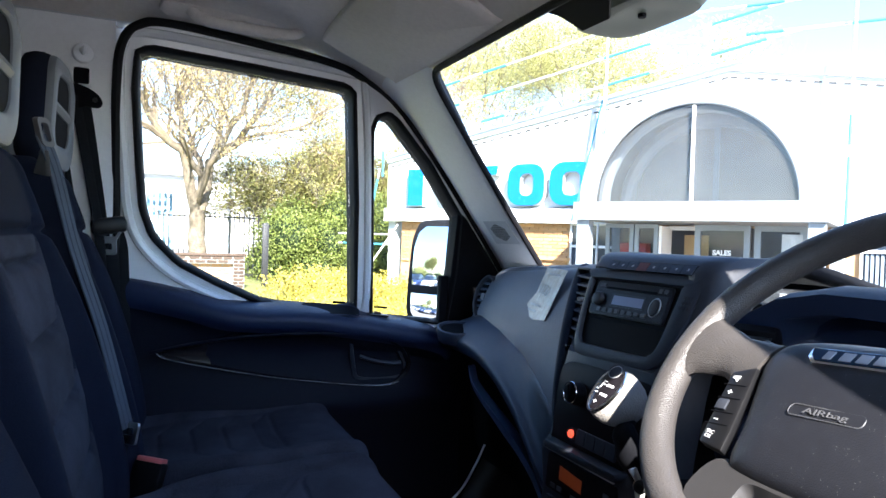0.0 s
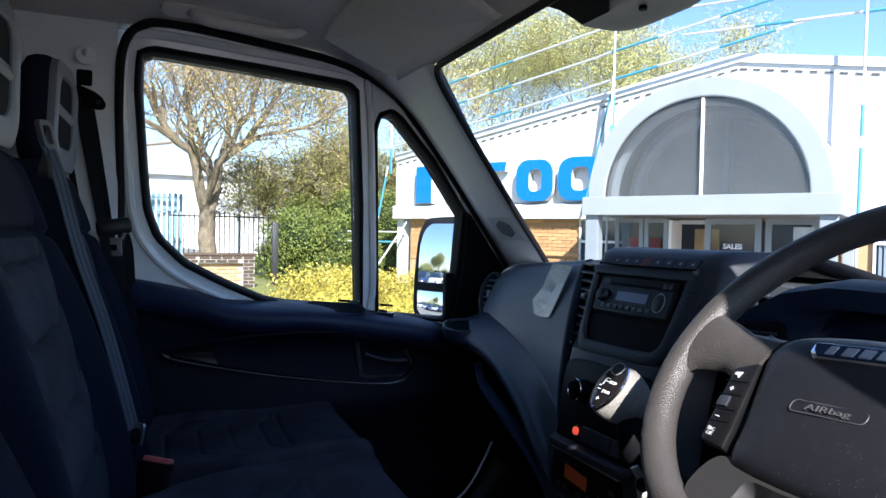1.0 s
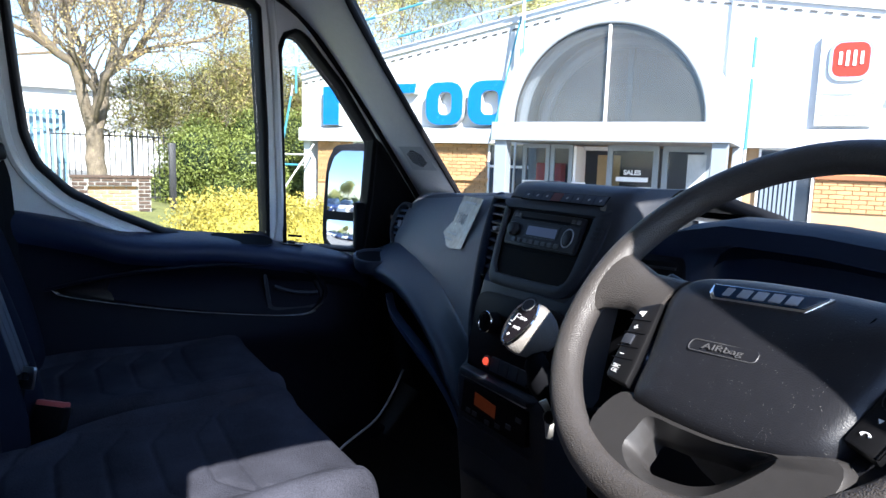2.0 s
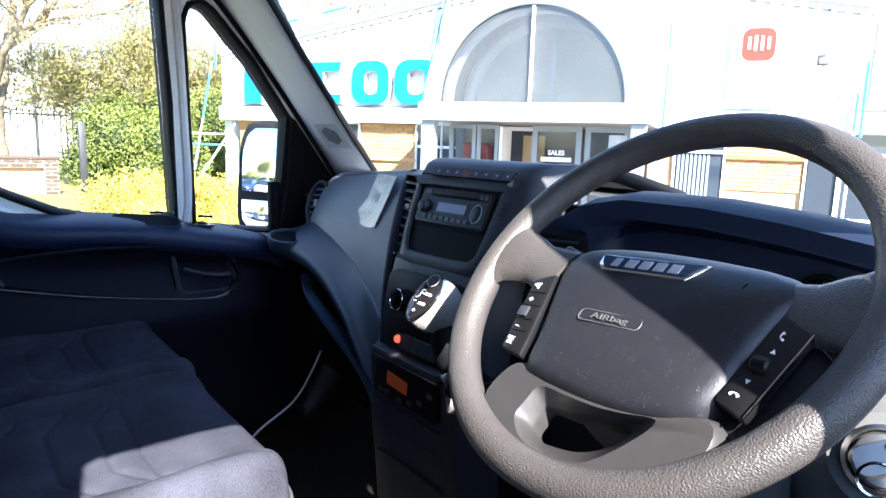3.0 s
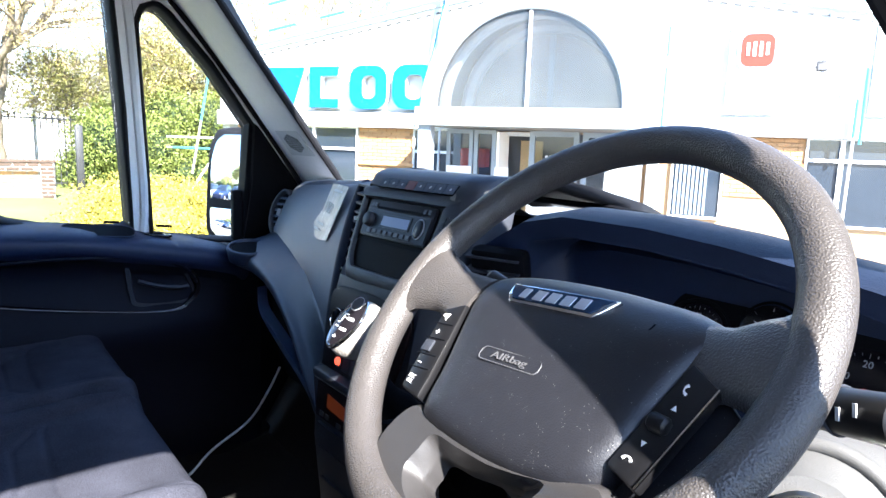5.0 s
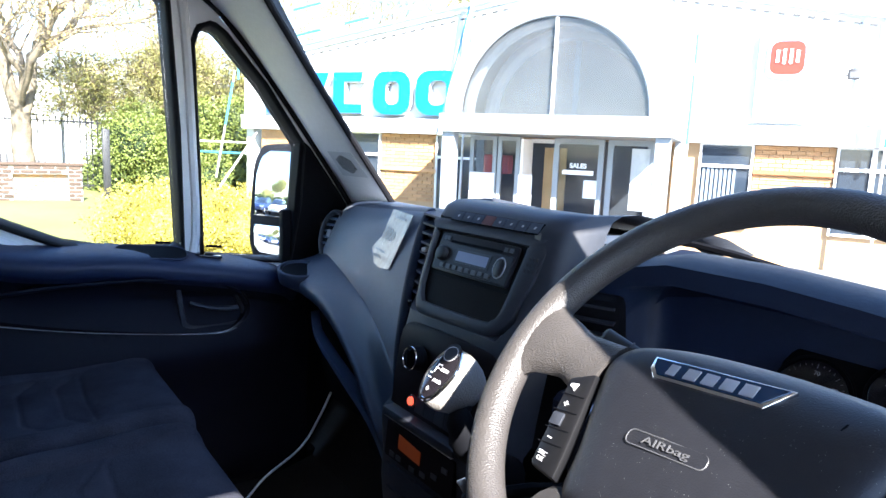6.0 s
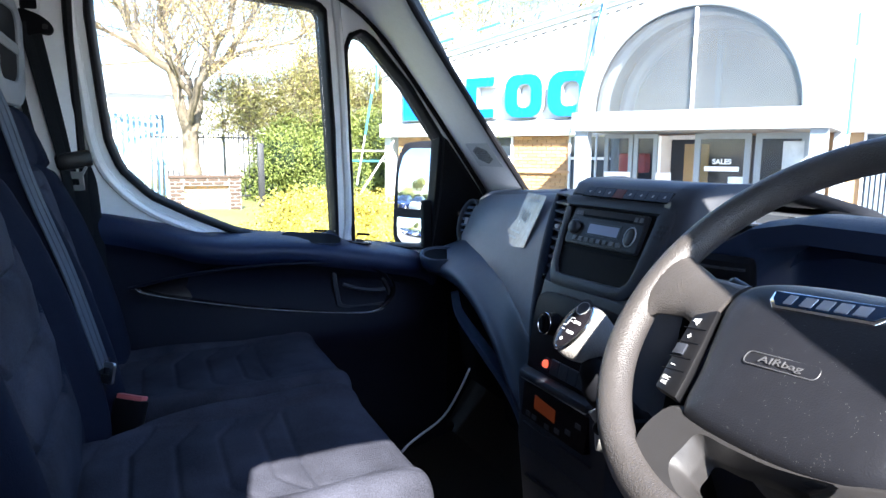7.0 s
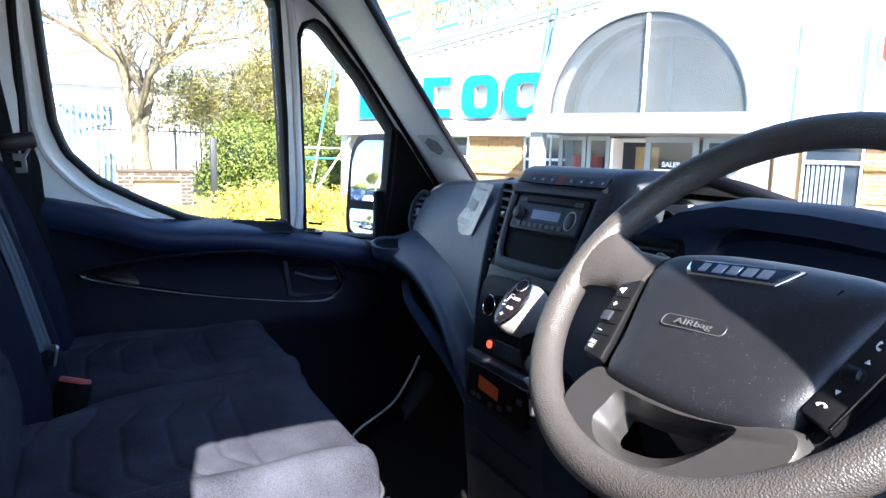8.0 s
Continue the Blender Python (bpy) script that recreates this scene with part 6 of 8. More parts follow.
for cx, cz, r, na in ((0.477, 1.508, 0.041, 240), (0.567, 1.533, 0.032, 150), (0.665, 1.497, 0.044, 200)):
    c0 = Vector((cx, 0.085, cz))
    dn = Vector((0, -0.93, 0.36)).normalized()
    du = Vector((1, 0, 0))
    dv = dn.cross(du)
    dial = part("dial", slab([c0 + du * r * math.cos(q * math.pi / 20) + dv * r * math.sin(q * math.pi / 20) for q in range(40)], dn * 0.004, 0.001), GLOSS, hood, "round black dial")
    # ticks, print and needle inked grey for the shade inside the hood
    for k in range(25) if cx != 0.567 else (8, 12, 16):
        a = radians(-40 + 260 * k / 24)
        p0 = c0 + dn * 0.0045 + (du * math.cos(a) + dv * math.sin(a)) * r * 0.9
        p1 = c0 + dn * 0.0045 + (du * math.cos(a) + dv * math.sin(a)) * r * (0.78 if k % 4 == 0 else 0.84)
        part("tick", rod(p0, p1, 0.0004, n=4), FRAME_INK, dial, smooth=False)
    a = radians(na)
    part("dial_ring", tube([c0 + du * r * 1.12 * math.cos(q * math.pi / 20) + dv * r * 1.12 * math.sin(q * math.pi / 20) for q in range(40)], 0.0016, 6, True), DARK, dial, "thin dull ring")
    if cx < 0.5:
        for txt, a1, b1 in (("70", 0.001, 0.026), ("90", 0.024, 0.012)):
            part("writing", words(txt, 0.0070, c0 + dn * 0.0045 + du * a1 + dv * b1, du, dv, 0.0003), GREY_INK, dial, "white dial print, greyed for the shade under the hood", smooth=False)
    if cx > 0.6:
        for txt, a1, b1, sz in (("10", -0.018, 0.012, 0.010), ("20", 0.0, 0.028, 0.010), ("rpmx100", 0.012, -0.014, 0.006)):
            part("writing", words(txt, sz, c0 + dn * 0.0045 + du * a1 + dv * b1, du, dv, 0.0003), GREY_INK, dial, "white dial print, greyed for the shade under the hood", smooth=False)
    part("needle", rod(c0 + dn * 0.006, c0 + dn * 0.006 + (du * math.cos(a) + dv * math.sin(a)) * r * 0.62, 0.0014, 0.0006, 6), GREY_INK, dial)
part("warning_light", box((0.695, -0.005, 1.515), (0.010, 0.02, 0.024), 0.003), RED_DIM, hood, "red warning tab")
part("driver_vent", box((0.225, -0.005, 1.545), (0.09, 0.03, 0.09), 0.012, (15, 0, 20)), DARK, hood, "dark driver air vent")
for k in range(4):
    part("slat", box((0.225, -0.022, 1.515 + 0.02 * k), (0.085, 0.02, 0.003), 0, (15, 0, 20)), STACK, hood, smooth=False)
part("thumb_tab", box((0.232, -0.034, 1.532), (0.018, 0.008, 0.005), 0.001, (0, 0, 20)), CHROME, hood, "bright vent tab")

# ---- sheet on the dashboard ----
n0 = Vector((-0.343, 0.050, 1.632))
su = Vector((0.97, -0.245, 0.03)).normalized()
sv = Vector((-0.10, 0.16, 0.36))
sv = (sv - su * sv.dot(su)).normalized()
sheet = thing("notice_sheet", "creased plastic sheet with printed figures on the dashboard face", "notice", (-0.38, 0.04, 1.58))
sp2 = plane_at(n0 + su.cross(sv) * 0.006, su, sv)
part("paper", slab(sp2([(-0.076, 0.006), (0.060, 0.002), (0.030, -0.118), (-0.040, -0.124), (-0.158, -0.110), (-0.112, -0.076), (-0.090, -0.060)], 0.0), su.cross(sv) * 0.0008), PAPER, sheet, "crumpled pale sheet", smooth=False)
part("writing", words("1100", 0.040, sp2([(-0.045, -0.050)], 0.0012)[0], (su * 0.93 - sv * 0.10), (sv + su * 0.45), 0.0003), GREY_INK, sheet, "dark figures", smooth=False)
for b, w in ((-0.010, 0.07), (-0.088, 0.07), (-0.102, 0.06)):
    part("text_bar", slab(sp2([(0.0 + 0.75 * b - w / 2, b - 0.002), (0.0 + 0.75 * b + w / 2, b - 0.004), (0.0 + 0.75 * b + w / 2, b + 0.001), (0.0 + 0.75 * b - w / 2, b + 0.003)], 0.0012), su.cross(sv) * 0.0004), GREY_INK, sheet, "dark printed line", smooth=False)

# ---- hexagon transfer on the pillar cover ----
hx = plane_at((-0.779, 0.1365, 1.724), (0.993, 0.118, 0.0), (0.08, -0.675, 0.735))
deco = thing("pillar_sticker", "square clear sticker with a dark dotted hexagon", "sticker", (-0.779, 0.1365, 1.724))
part("film", slab(hx([(-0.062, -0.045), (0.056, -0.045), (0.060, 0.043), (-0.050, 0.043)], 0.002), hx([(0, 0)], 0.003)[0] - hx([(0, 0)], 0.002)[0]), FILM, deco, smooth=False)
part("hexagon", slab(hx([(0.040 * math.cos(radians(60 * k + 30)), 0.034 * math.sin(radians(60 * k + 30))) for k in range(6)], 0.0032), hx([(0, 0)], 0.004)[0] - hx([(0, 0)], 0.003)[0]), HEX_GREY, deco, "grey dotted hexagon", smooth=False)
dots = []
for r in range(-4, 5):
    for c in range(-4, 5):
        a, b = 0.0080 * (c + 0.5 * (r % 2)), 0.0068 * r
        if abs(a) < 0.033 and abs(a) * 0.5 + abs(b) < 0.033:
            dots.append(slab(hx([(a + 0.0026 * math.cos(q * math.pi / 3), b + 0.0026 * math.sin(q * math.pi / 3)) for q in range(6)], 0.0042), hx([(0, 0)], 0.0045)[0] - hx([(0, 0)], 0.0042)[0]))
part("dots", join(*dots), DARK, deco, "dark printed dots", smooth=False)


# ---- passenger bench ----
bench = thing("passenger_bench", "double passenger bench in dark patterned cloth with slotted headrests", "seat", (-0.48, -0.65, 0.82))


def groove(verts, lines, axes, width, depth, push):
    """Presses stitched valleys into a skin along lines that are given on two of its axes."""
    P = np.array([v.co[:] for v in verts])[:, list(axes)]
    near = np.full(len(P), 9.0)
    for line in lines:
        for a, b in zip(line, line[1:]):
            a, b = np.array(a), np.array(b)
            t = np.clip(((P - a) @ (b - a)) / max((b - a) @ (b - a), 1e-9), 0, 1)
            near = np.minimum(near, np.linalg.norm(P - a - t[:, None] * (b - a), axis=1))
    for v, d in zip(verts, near):
        k = math.exp(-(d / width) ** 2) + 0.28 * math.exp(-(d / (width * 3.6)) ** 2)
        v.co += Vector(push) * depth * k


def resample(rows, n, m):
    """A skin's rows laid out anew with n places along each and m rows."""
    cols = list(zip(*[even(spline(r, 4), n) for r in rows]))
    return [list(q) for q in zip(*[even(spline(c, 4), m) for c in cols])]


def cushion(seat, left, right, front=-0.340, ribs=5, label="dark blue-grey cloth cushion"):
    """Sections across the seat from the front edge to the back; left and right give its sides along y."""
    rows = []
    for y, z, edge in ((-0.040, 1.02, 0.0), (-0.018, 1.06, 0.0), (-0.006, 1.11, 0.2), (-0.001, 1.150, 0.6), (-0.002, 1.178, 0.9), (-0.012, 1.202, 1), (-0.036, 1.216, 1), (-0.10, 1.219, 1), (-0.18, 1.213, 1), (-0.22, 1.211, 1), (-0.30, 1.211, 1), (-0.40, 1.208, 1), (-0.48, 1.20, 1), (-0.58, 1.19, 1), (-0.63, 1.15, 1)):
        row = []
        yy = front + y
        x0, x1 = left(yy), right(yy)
        cx, hw = (x0 + x1) / 2, (x1 - x0) / 2
        for u, dz in ((-1.0, -0.16), (-1.0, -0.07), (-0.985, -0.024), (-0.94, 0.006), (-0.86, 0.018), (-0.76, 0.014), (-0.66, 0.001), (-0.3, -0.003), (0, -0.003), (0.3, -0.003), (0.66, 0.001), (0.76, 0.014), (0.86, 0.018), (0.94, 0.006), (0.985, -0.024), (1.0, -0.07), (1.0, -0.16)):
            row.append(Vector((cx + hw * u, yy - (0.020 * abs(u) ** 6 if y > -0.2 else 0), z + dz * edge)))
        rows.append(row)
    bm = loft(resample(rows, 150, 190))
    cx, hw = (left(-0.55) + right(-0.55)) / 2, (right(-0.55) - left(-0.55)) / 2
    f = front + 0.340
    lines = [[(cx + hw * u, y + f) for u, y in ((-0.70, -0.505), (-0.62, -0.520), (0, -0.526), (0.62, -0.520), (0.70, -0.505))]]
    for s in (-1, 1):
        lines.append([(cx + hw * u * s, y + f) for u, y in ((0.80, -0.37), (0.72, -0.46), (0.69, -0.56), (0.68, -0.95))])
    for k in range(ribs):
        y = -0.572 + f - 0.074 * k
        lines.append([(cx + hw * u, y + d) for u, d in ((-0.64, 0.040), (-0.46, 0.012), (-0.38, 0.0), (0.38, 0.0), (0.46, 0.012), (0.64, 0.040))])
    groove([v for v in bm.verts if v.co.z > 1.17], lines, (0, 1), 0.0042, 0.0042, (0, 0, -1))
    return part("cushion", bm, CLOTH, seat, label, angle=70)


def ease(y, a, b):
    k = max(0.0, min(1.0, (y - a) / (b - a)))
    return k * k * (3 - 2 * k)


outer_side = lambda y: -0.488 - 0.035 * ease(y, -0.66, -0.88)
inner_side = lambda y: -0.474 + 0.085 * ease(y, -0.64, -0.90)
cushion(bench, lambda y: -0.965, outer_side, -0.326)
cushion(bench, inner_side, lambda y: 0.030, -0.344)
part("seat_base", box((-0.46, -0.66, 0.95), (0.94, 0.50, 0.28), 0.02), DARK, bench, "black seat base")


def backrest(seat, x0, x1, back, recline=0.0, cups=(1.645, 1.535, 1.425, 1.32), edge=0.62, lift=(1.0, 1.0), label="dark cloth backrest with side bolsters"):
    cx, hw = (x0 + x1) / 2, (x1 - x0) / 2
    rows = []
    off = lambda z: -back - recline * (z - 1.25)
    for z, y, w in ((1.10, -0.86, 0.98), (1.17, -0.835, 1.0), (1.26, -0.838, 1.0), (1.40, -0.868, 1.0), (1.55, -0.908, 0.98), (1.64, -0.933, 0.95), (1.70, -0.950, 0.90), (1.76, -0.966, 0.82), (1.81, -0.985, 0.72), (1.835, -1.02, 0.62)):
        row = []
        flat = 1.0 if z < 1.5 else max(0.25, 1 - (z - 1.5) * 3.2)
        for u, d in ((-1.0, -0.12), (-1.0, -0.05), (-0.985, -0.005), (-0.95, 0.034), (-0.87, 0.042), (-edge - 0.10, 0.030), (-edge, 0.004), (-0.3, 0.0), (0, 0.0), (0.3, 0.0), (edge, 0.004), (edge + 0.10, 0.030), (0.87, 0.042), (0.95, 0.034), (0.985, -0.005), (1.0, -0.05), (1.0, -0.12)):
            d = d * flat * lift[u > 0] if d > 0 else d
            row.append(Vector((cx + hw * u * w, y + d + off(z), z)))
        rows.append(row)
    bm = loft(resample(rows, 150, 170))
    yz = lambda z: at(z, [1.17, 1.26, 1.40, 1.55, 1.68, 1.75], [-0.835, -0.838, -0.868, -0.908, -0.945, -0.965]) + off(z)
    lines = [[(cx - hw * 0.95, 1.685), (cx - hw * 0.6, 1.695), (cx + hw * 0.6, 1.695), (cx + hw * 0.95, 1.685)]]
    for s in (-1, 1):
        lines.append([(cx + s * hw * (edge + 0.02), 1.15), (cx + s * hw * (edge + 0.02), 1.45), (cx + s * hw * edge, 1.69)])
    for z in cups:
        lines.append([(cx + hw * u, z + d) for u, d in ((-edge + 0.02, 0.062), (-edge + 0.08, 0.034), (-edge + 0.22, 0.0), (edge - 0.22, 0.0), (edge - 0.08, 0.034), (edge - 0.02, 0.062))])
    groove([v for v in bm.verts if v.co.y > yz(1.8) - 0.06 and v.co.z > 1.12], lines, (0, 2), 0.006, 0.012, (0, -1, 0))
    b = part("backrest", bm, CLOTH_B, seat, label, angle=70)
    panel = [[Vector((cx + hw * u, yz(z) + 0.0035, z)) for u in np.linspace(-edge + 0.01, edge - 0.01, 90)] for z in np.linspace(1.16, 1.685, 130)]
    bm = loft(panel)
    groove(list(bm.verts), lines, (0, 2), 0.0065, 0.013, (0, -1, 0))
    part("insert", bm, CLOTH, b, "paler cloth insert with pressed cup seams", angle=70)
    part("back_shell", box((cx, -1.08 - back * 0.3, 1.42), (2 * hw * 0.94, 0.06, 0.66), 0.03, (12, 0, 0)), DARK, b)
    return b


backrest(bench, -0.955, -0.50, 0.012)
backrest(bench, -0.490, 0.045, 0.040, edge=0.73, lift=(1.0, 0.35))

driver = thing("driver_seat", "dark cloth driver seat with raised side bolsters", "seat", (0.50, -0.80, 0.82))
cushion(driver, lambda y: 0.25, lambda y: 0.75, -0.46, 4)
backrest(driver, 0.245, 0.755, 0.020, 0.10)
part("seat_base", box((0.50, -0.80, 0.97), (0.44, 0.40, 0.34), 0.02), DARK, driver, "black seat base")


def headrest(cx, yy, turn):
    h = thing("headrest", "black cushion headrest with a pale slotted plastic front", "headrest", (cx, -1.0, 1.82), "headrests")
    T = Matrix.Translation((cx, yy, 1.937)) @ Euler((radians(-2), 0, radians(turn))).to_matrix().to_4x4()
    hw = lambda b: 0.112 - 0.026 * ease(b, 0.02, 0.14)
    loop = lambda k, y: [T @ Vector((a / 0.1225 * hw(b) * k, y - 0.10 * max(0.0, b - 0.06), b * k)) for a, b in rrect(0.245, 0.235, 0.055, 7)]
    hole = lambda k, y: [T @ Vector((a * k * (1 - 0.9 * b), y, 0.006 + b * k)) for a, b in rrect(0.140, 0.146, 0.036, 7)]
    part("pad", loft([loop(0.5, -0.060), loop(0.84, -0.056), loop(0.97, -0.046), loop(1.02, -0.030), loop(1.02, -0.012), loop(0.99, 0.0), loop(0.76, 0.0), loop(0.70, -0.026), loop(0.05, -0.028)], True, True), CLOTH_B, h, "black padded cushion")
    part("front_plate", loft([loop(0.985, -0.004), loop(0.985, 0.006), loop(0.965, 0.013), loop(0.93, 0.015), hole(1.06, 0.014), hole(1.0, 0.011), hole(0.99, 0.007)], True), HEAD_GREY, h, "pale grey front plate with two openings")
    part("cross_bar", loft([[T @ Vector((a, 0.004 + c * 0.010, 0.008 + 0.07 * a + d * 0.013)) for c, d in ((1, 0), (0.6, 0.8), (-0.8, 1), (-1, 0), (-0.8, -1), (0.6, -0.8))] for a in (-0.075, -0.04, 0.0, 0.04, 0.075)], True, True), HEAD_GREY, h, "slanting bar across the opening")
    # hole walls coloured black in place of the deep shade inside
    part("slot_back", loft([hole(0.995, 0.0075), hole(0.97, -0.022), hole(0.05, -0.022)], True, True), DARK, h, "hollow behind the plate, its shade put into black walls", smooth=False)
    for s in (-0.05, 0.05):
        part("post", rod((cx + s, yy - 0.03, 1.72), (cx + s, yy - 0.01, 1.84), 0.006, n=10), STEEL, h)
    return h


headrest(-0.72, -0.994, -5)
headrest(-0.245, -1.028, -5)

# ---- belts ----
mb = thing("seat_belt", "grey-blue seat belt webbing running down to a red buckle", "seat belt", (-0.5, -0.83, 1.28))


def strap(pts, w, normal, material, parent, name="webbing", label=""):
    P = spline(pts, 8)
    Nn = Vector(normal).normalized()
    rows = []
    for i, p in enumerate(P):
        d = (P[min(i + 1, len(P) - 1)] - P[max(i - 1, 0)]).normalized()
        s = d.cross(Nn).normalized() * w / 2
        t = s.cross(d).normalized() * 0.0012
        rows.append([p + s * a + t * b for a, b in ((-1, 0.6), (-0.92, 1.6), (-0.48, 1.6), (-0.40, 0.2), (-0.32, 1.6), (0.32, 1.6), (0.40, 0.2), (0.48, 1.6), (0.92, 1.6), (1, 0.6), (1, -1), (-1, -1))])
    return part(name, loft(rows, True, True), material, parent, label)


strap([(-0.50, -0.993, 1.868), (-0.50, -0.969, 1.80), (-0.50, -0.935, 1.66), (-0.495, -0.885, 1.50), (-0.485, -0.838, 1.315)], 0.030, (0.62, 0.75, 0.25), BELT, mb, label="grey-blue ribbed webbing")
strap([(-0.487, -0.842, 1.33), (-0.49, -0.86, 1.24), (-0.50, -0.90, 1.15)], 0.044, (0.62, 0.75, 0.2), BELT_DARK, mb)
gp = lambda w, h, r: [Vector((-0.50, -0.994, 1.872)) + Vector((0.75, -0.62, 0)) * (a + 0.18 * b) + Vector((0, -0.1, 1)) * b for a, b in rrect(w, h, r)]
part("guide", ring(gp(0.028, 0.052, 0.009), gp(0.017, 0.034, 0.006), (0.006, 0.009, 0)), GUIDE_GREY, mb, "pale belt guide")
part("guide_foot", slab([(-0.508, -0.996, 1.842), (-0.490, -0.989, 1.838), (-0.488, -0.983, 1.790), (-0.512, -1.008, 1.796)], (0.004, 0.010, 0), 0.003), GUIDE_GREY, mb, "pale guide foot")
lt = Matrix.Translation((-0.484, -0.842, 1.306)) @ Euler((radians(-15), radians(-6), radians(32))).to_matrix().to_4x4()
part("latch_plate", ring([lt @ Vector((a, 0, b)) for a, b in rrect(0.074, 0.040, 0.006)], [lt @ Vector((a, 0, b + 0.003)) for a, b in rrect(0.050, 0.014, 0.003)], lt.to_3x3() @ Vector((0, 0.005, 0))), STEEL, mb, "steel latch plate")
bk = Matrix.Translation((-0.483, -0.795, 1.238)) @ Euler((radians(-20), radians(4), radians(55))).to_matrix().to_4x4()
buckle = part("buckle", box((0, 0, -0.035), (0.062, 0.026, 0.085), 0.005), BUTTON_BLACK, mb, "black buckle body", m=bk)
part("release", box((0, -0.001, 0.009), (0.056, 0.022, 0.012), 0.003), RED_PALE, buckle, "red release button", m=bk)
part("slot", box((0, 0.006, 0.0145), (0.046, 0.005, 0.003)), DARK, buckle, m=bk)

sb = thing("seat_belt", "black seat belt hanging from the door pillar with a steel tongue", "seat belt", (-0.93, -0.93, 1.62))
strap([(-0.895, -0.955, 2.02), (-0.905, -0.940, 1.95), (-0.925, -0.914, 1.80), (-0.94, -0.893, 1.66), (-0.93, -0.882, 1.45), (-0.90, -0.875, 1.25)], 0.086, (0.8, 0.55, 0.1), BELT_DARK, sb, label="black webbing")
strap([(-0.915, -0.985, 2.02), (-0.922, -0.980, 1.95), (-0.935, -0.965, 1.80), (-0.945, -0.950, 1.66), (-0.935, -0.94, 1.45), (-0.905, -0.93, 1.25)], 0.070, (0.8, 0.55, 0.1), BELT_DARK, sb, label="black webbing run down to the reel")
part("anchor", slab([Vector((-0.912, p.x, p.y)) for p in spline([(-0.985, 2.040, 0), (-0.955, 2.036, 0), (-0.930, 2.022, 0), (-0.918, 2.004, 0), (-0.926, 1.990, 0), (-0.948, 1.990, 0), (-0.985, 1.984, 0)], 4, True)], (0.030, 0, 0), 0.008), DARK, sb, "black shoulder anchor cover")
part("anchor_bolt", rod((-0.884, -0.934, 2.006), (-0.880, -0.933, 2.006), 0.006, n=14, bev=0.001), BUTTON_BLACK, sb)
part("sleeve", box((-0.930, -0.900, 1.705), (0.03, 0.080, 0.042), 0.010, (10, 0, 8)), BUTTON_BLACK, sb, "black stop sleeve")
tm = Matrix.Translation((-0.925, -0.90, 1.655)) @ Euler((radians(6), 0, radians(62))).to_matrix().to_4x4()
part("tongue", join(ring([tm @ Vector((a, 0, b)) for a, b in rrect(0.040, 0.046, 0.006)], [tm @ Vector((a, 0, b - 0.002)) for a, b in rrect(0.018, 0.016, 0.003)], tm.to_3x3() @ Vector((0, 0.003, 0))),
     slab([tm @ Vector(p) for p in ((-0.034, 0, 0.034), (-0.028, 0, 0.036), (-0.016, 0, 0.020), (-0.02, 0, 0.014))], tm.to_3x3() @ Vector((0, 0.003, 0))), slab([tm @ Vector(p) for p in ((0.034, 0, 0.034), (0.028, 0, 0.036), (0.016, 0, 0.020), (0.02, 0, 0.014))], tm.to_3x3() @ Vector((0, 0.003, 0)))), TONGUE, sb, "bright steel belt tongue")
hk = thing("coat_hook", "round grey coat hook on the pillar lining", "coat hook", (-0.888, -0.964, 2.114))
hk0 = Vector((-0.888, -0.964, 2.114))
part("disc", rod(hk0, hk0 + Vector((0.012, 0.004, 0)), 0.023, n=24, bev=0.003), TRIM_GREY, hk)
part("hook", tube(spline([hk0 + Vector((0.012, 0, 0.008)), hk0 + Vector((0.024, 0.006, -0.002)), hk0 + Vector((0.026, 0.008, 0.012))], 5), 0.006, 8), TRIM_GREY, hk)
sl0 = lambda w, h, x: [Vector((x, -0.964 + a, 2.062 + b)) for a, b in rrect(w, h, 0.005, 3)]
part("slot_rim", ring(sl0(0.044, 0.050, -0.892), sl0(0.034, 0.039, -0.892), (0.007, 0, 0)), TRIM_GREY, hk, "pale rim of the height slot")
part("adjuster_slot", slab(sl0(0.034, 0.039, -0.890), (0.002, 0, 0)), DARK, hk, "dark height slot", smooth=False)

# ---- overhead: visors, grab handle, mirror unit ----
def visor(s):
    v = thing("sun_visor", "pale grey folded sun visor against the headliner", "sun visor", (0.45 * s, -0.34, 2.17), "sun visors")
    loop = [(-0.30, 0.10), (-0.26, 0.125), (0.22, 0.125), (0.26, 0.10), (0.25, -0.08), (0.21, -0.105), (-0.24, -0.105), (-0.30, -0.07)]
    O = plane_at((0.45 * s, -0.325, 2.160), (s * 1.0, 0, 0.0) if s > 0 else (1.0, 0, 0), (0, 0.93, -0.37))
    lp3 = [(a * (1 if s < 0 else -1), b) for a, b in loop]
    pts = O([(p.x, p.y) for p in spline([(a, b, 0) for a, b in lp3], 4, True)], 0.0)
    nn = Vector((0, -0.37, -0.93))
    cen = sum(pts, Vector()) / len(pts)
    part("panel", loft([[p - nn * 0.008 for p in pts], pts, [p.lerp(cen, 0.02) + nn * 0.006 for p in pts], [p.lerp(cen, 0.06) + nn * 0.010 for p in pts], [p.lerp(cen, 0.9) + nn * 0.012 for p in pts]], True, True), LINER, v, "soft pale panel")
    part("hinge", rod((0.72 * s, -0.235, 2.125), (0.62 * s, -0.225, 2.122), 0.009, n=12), LINER, v)
    return v


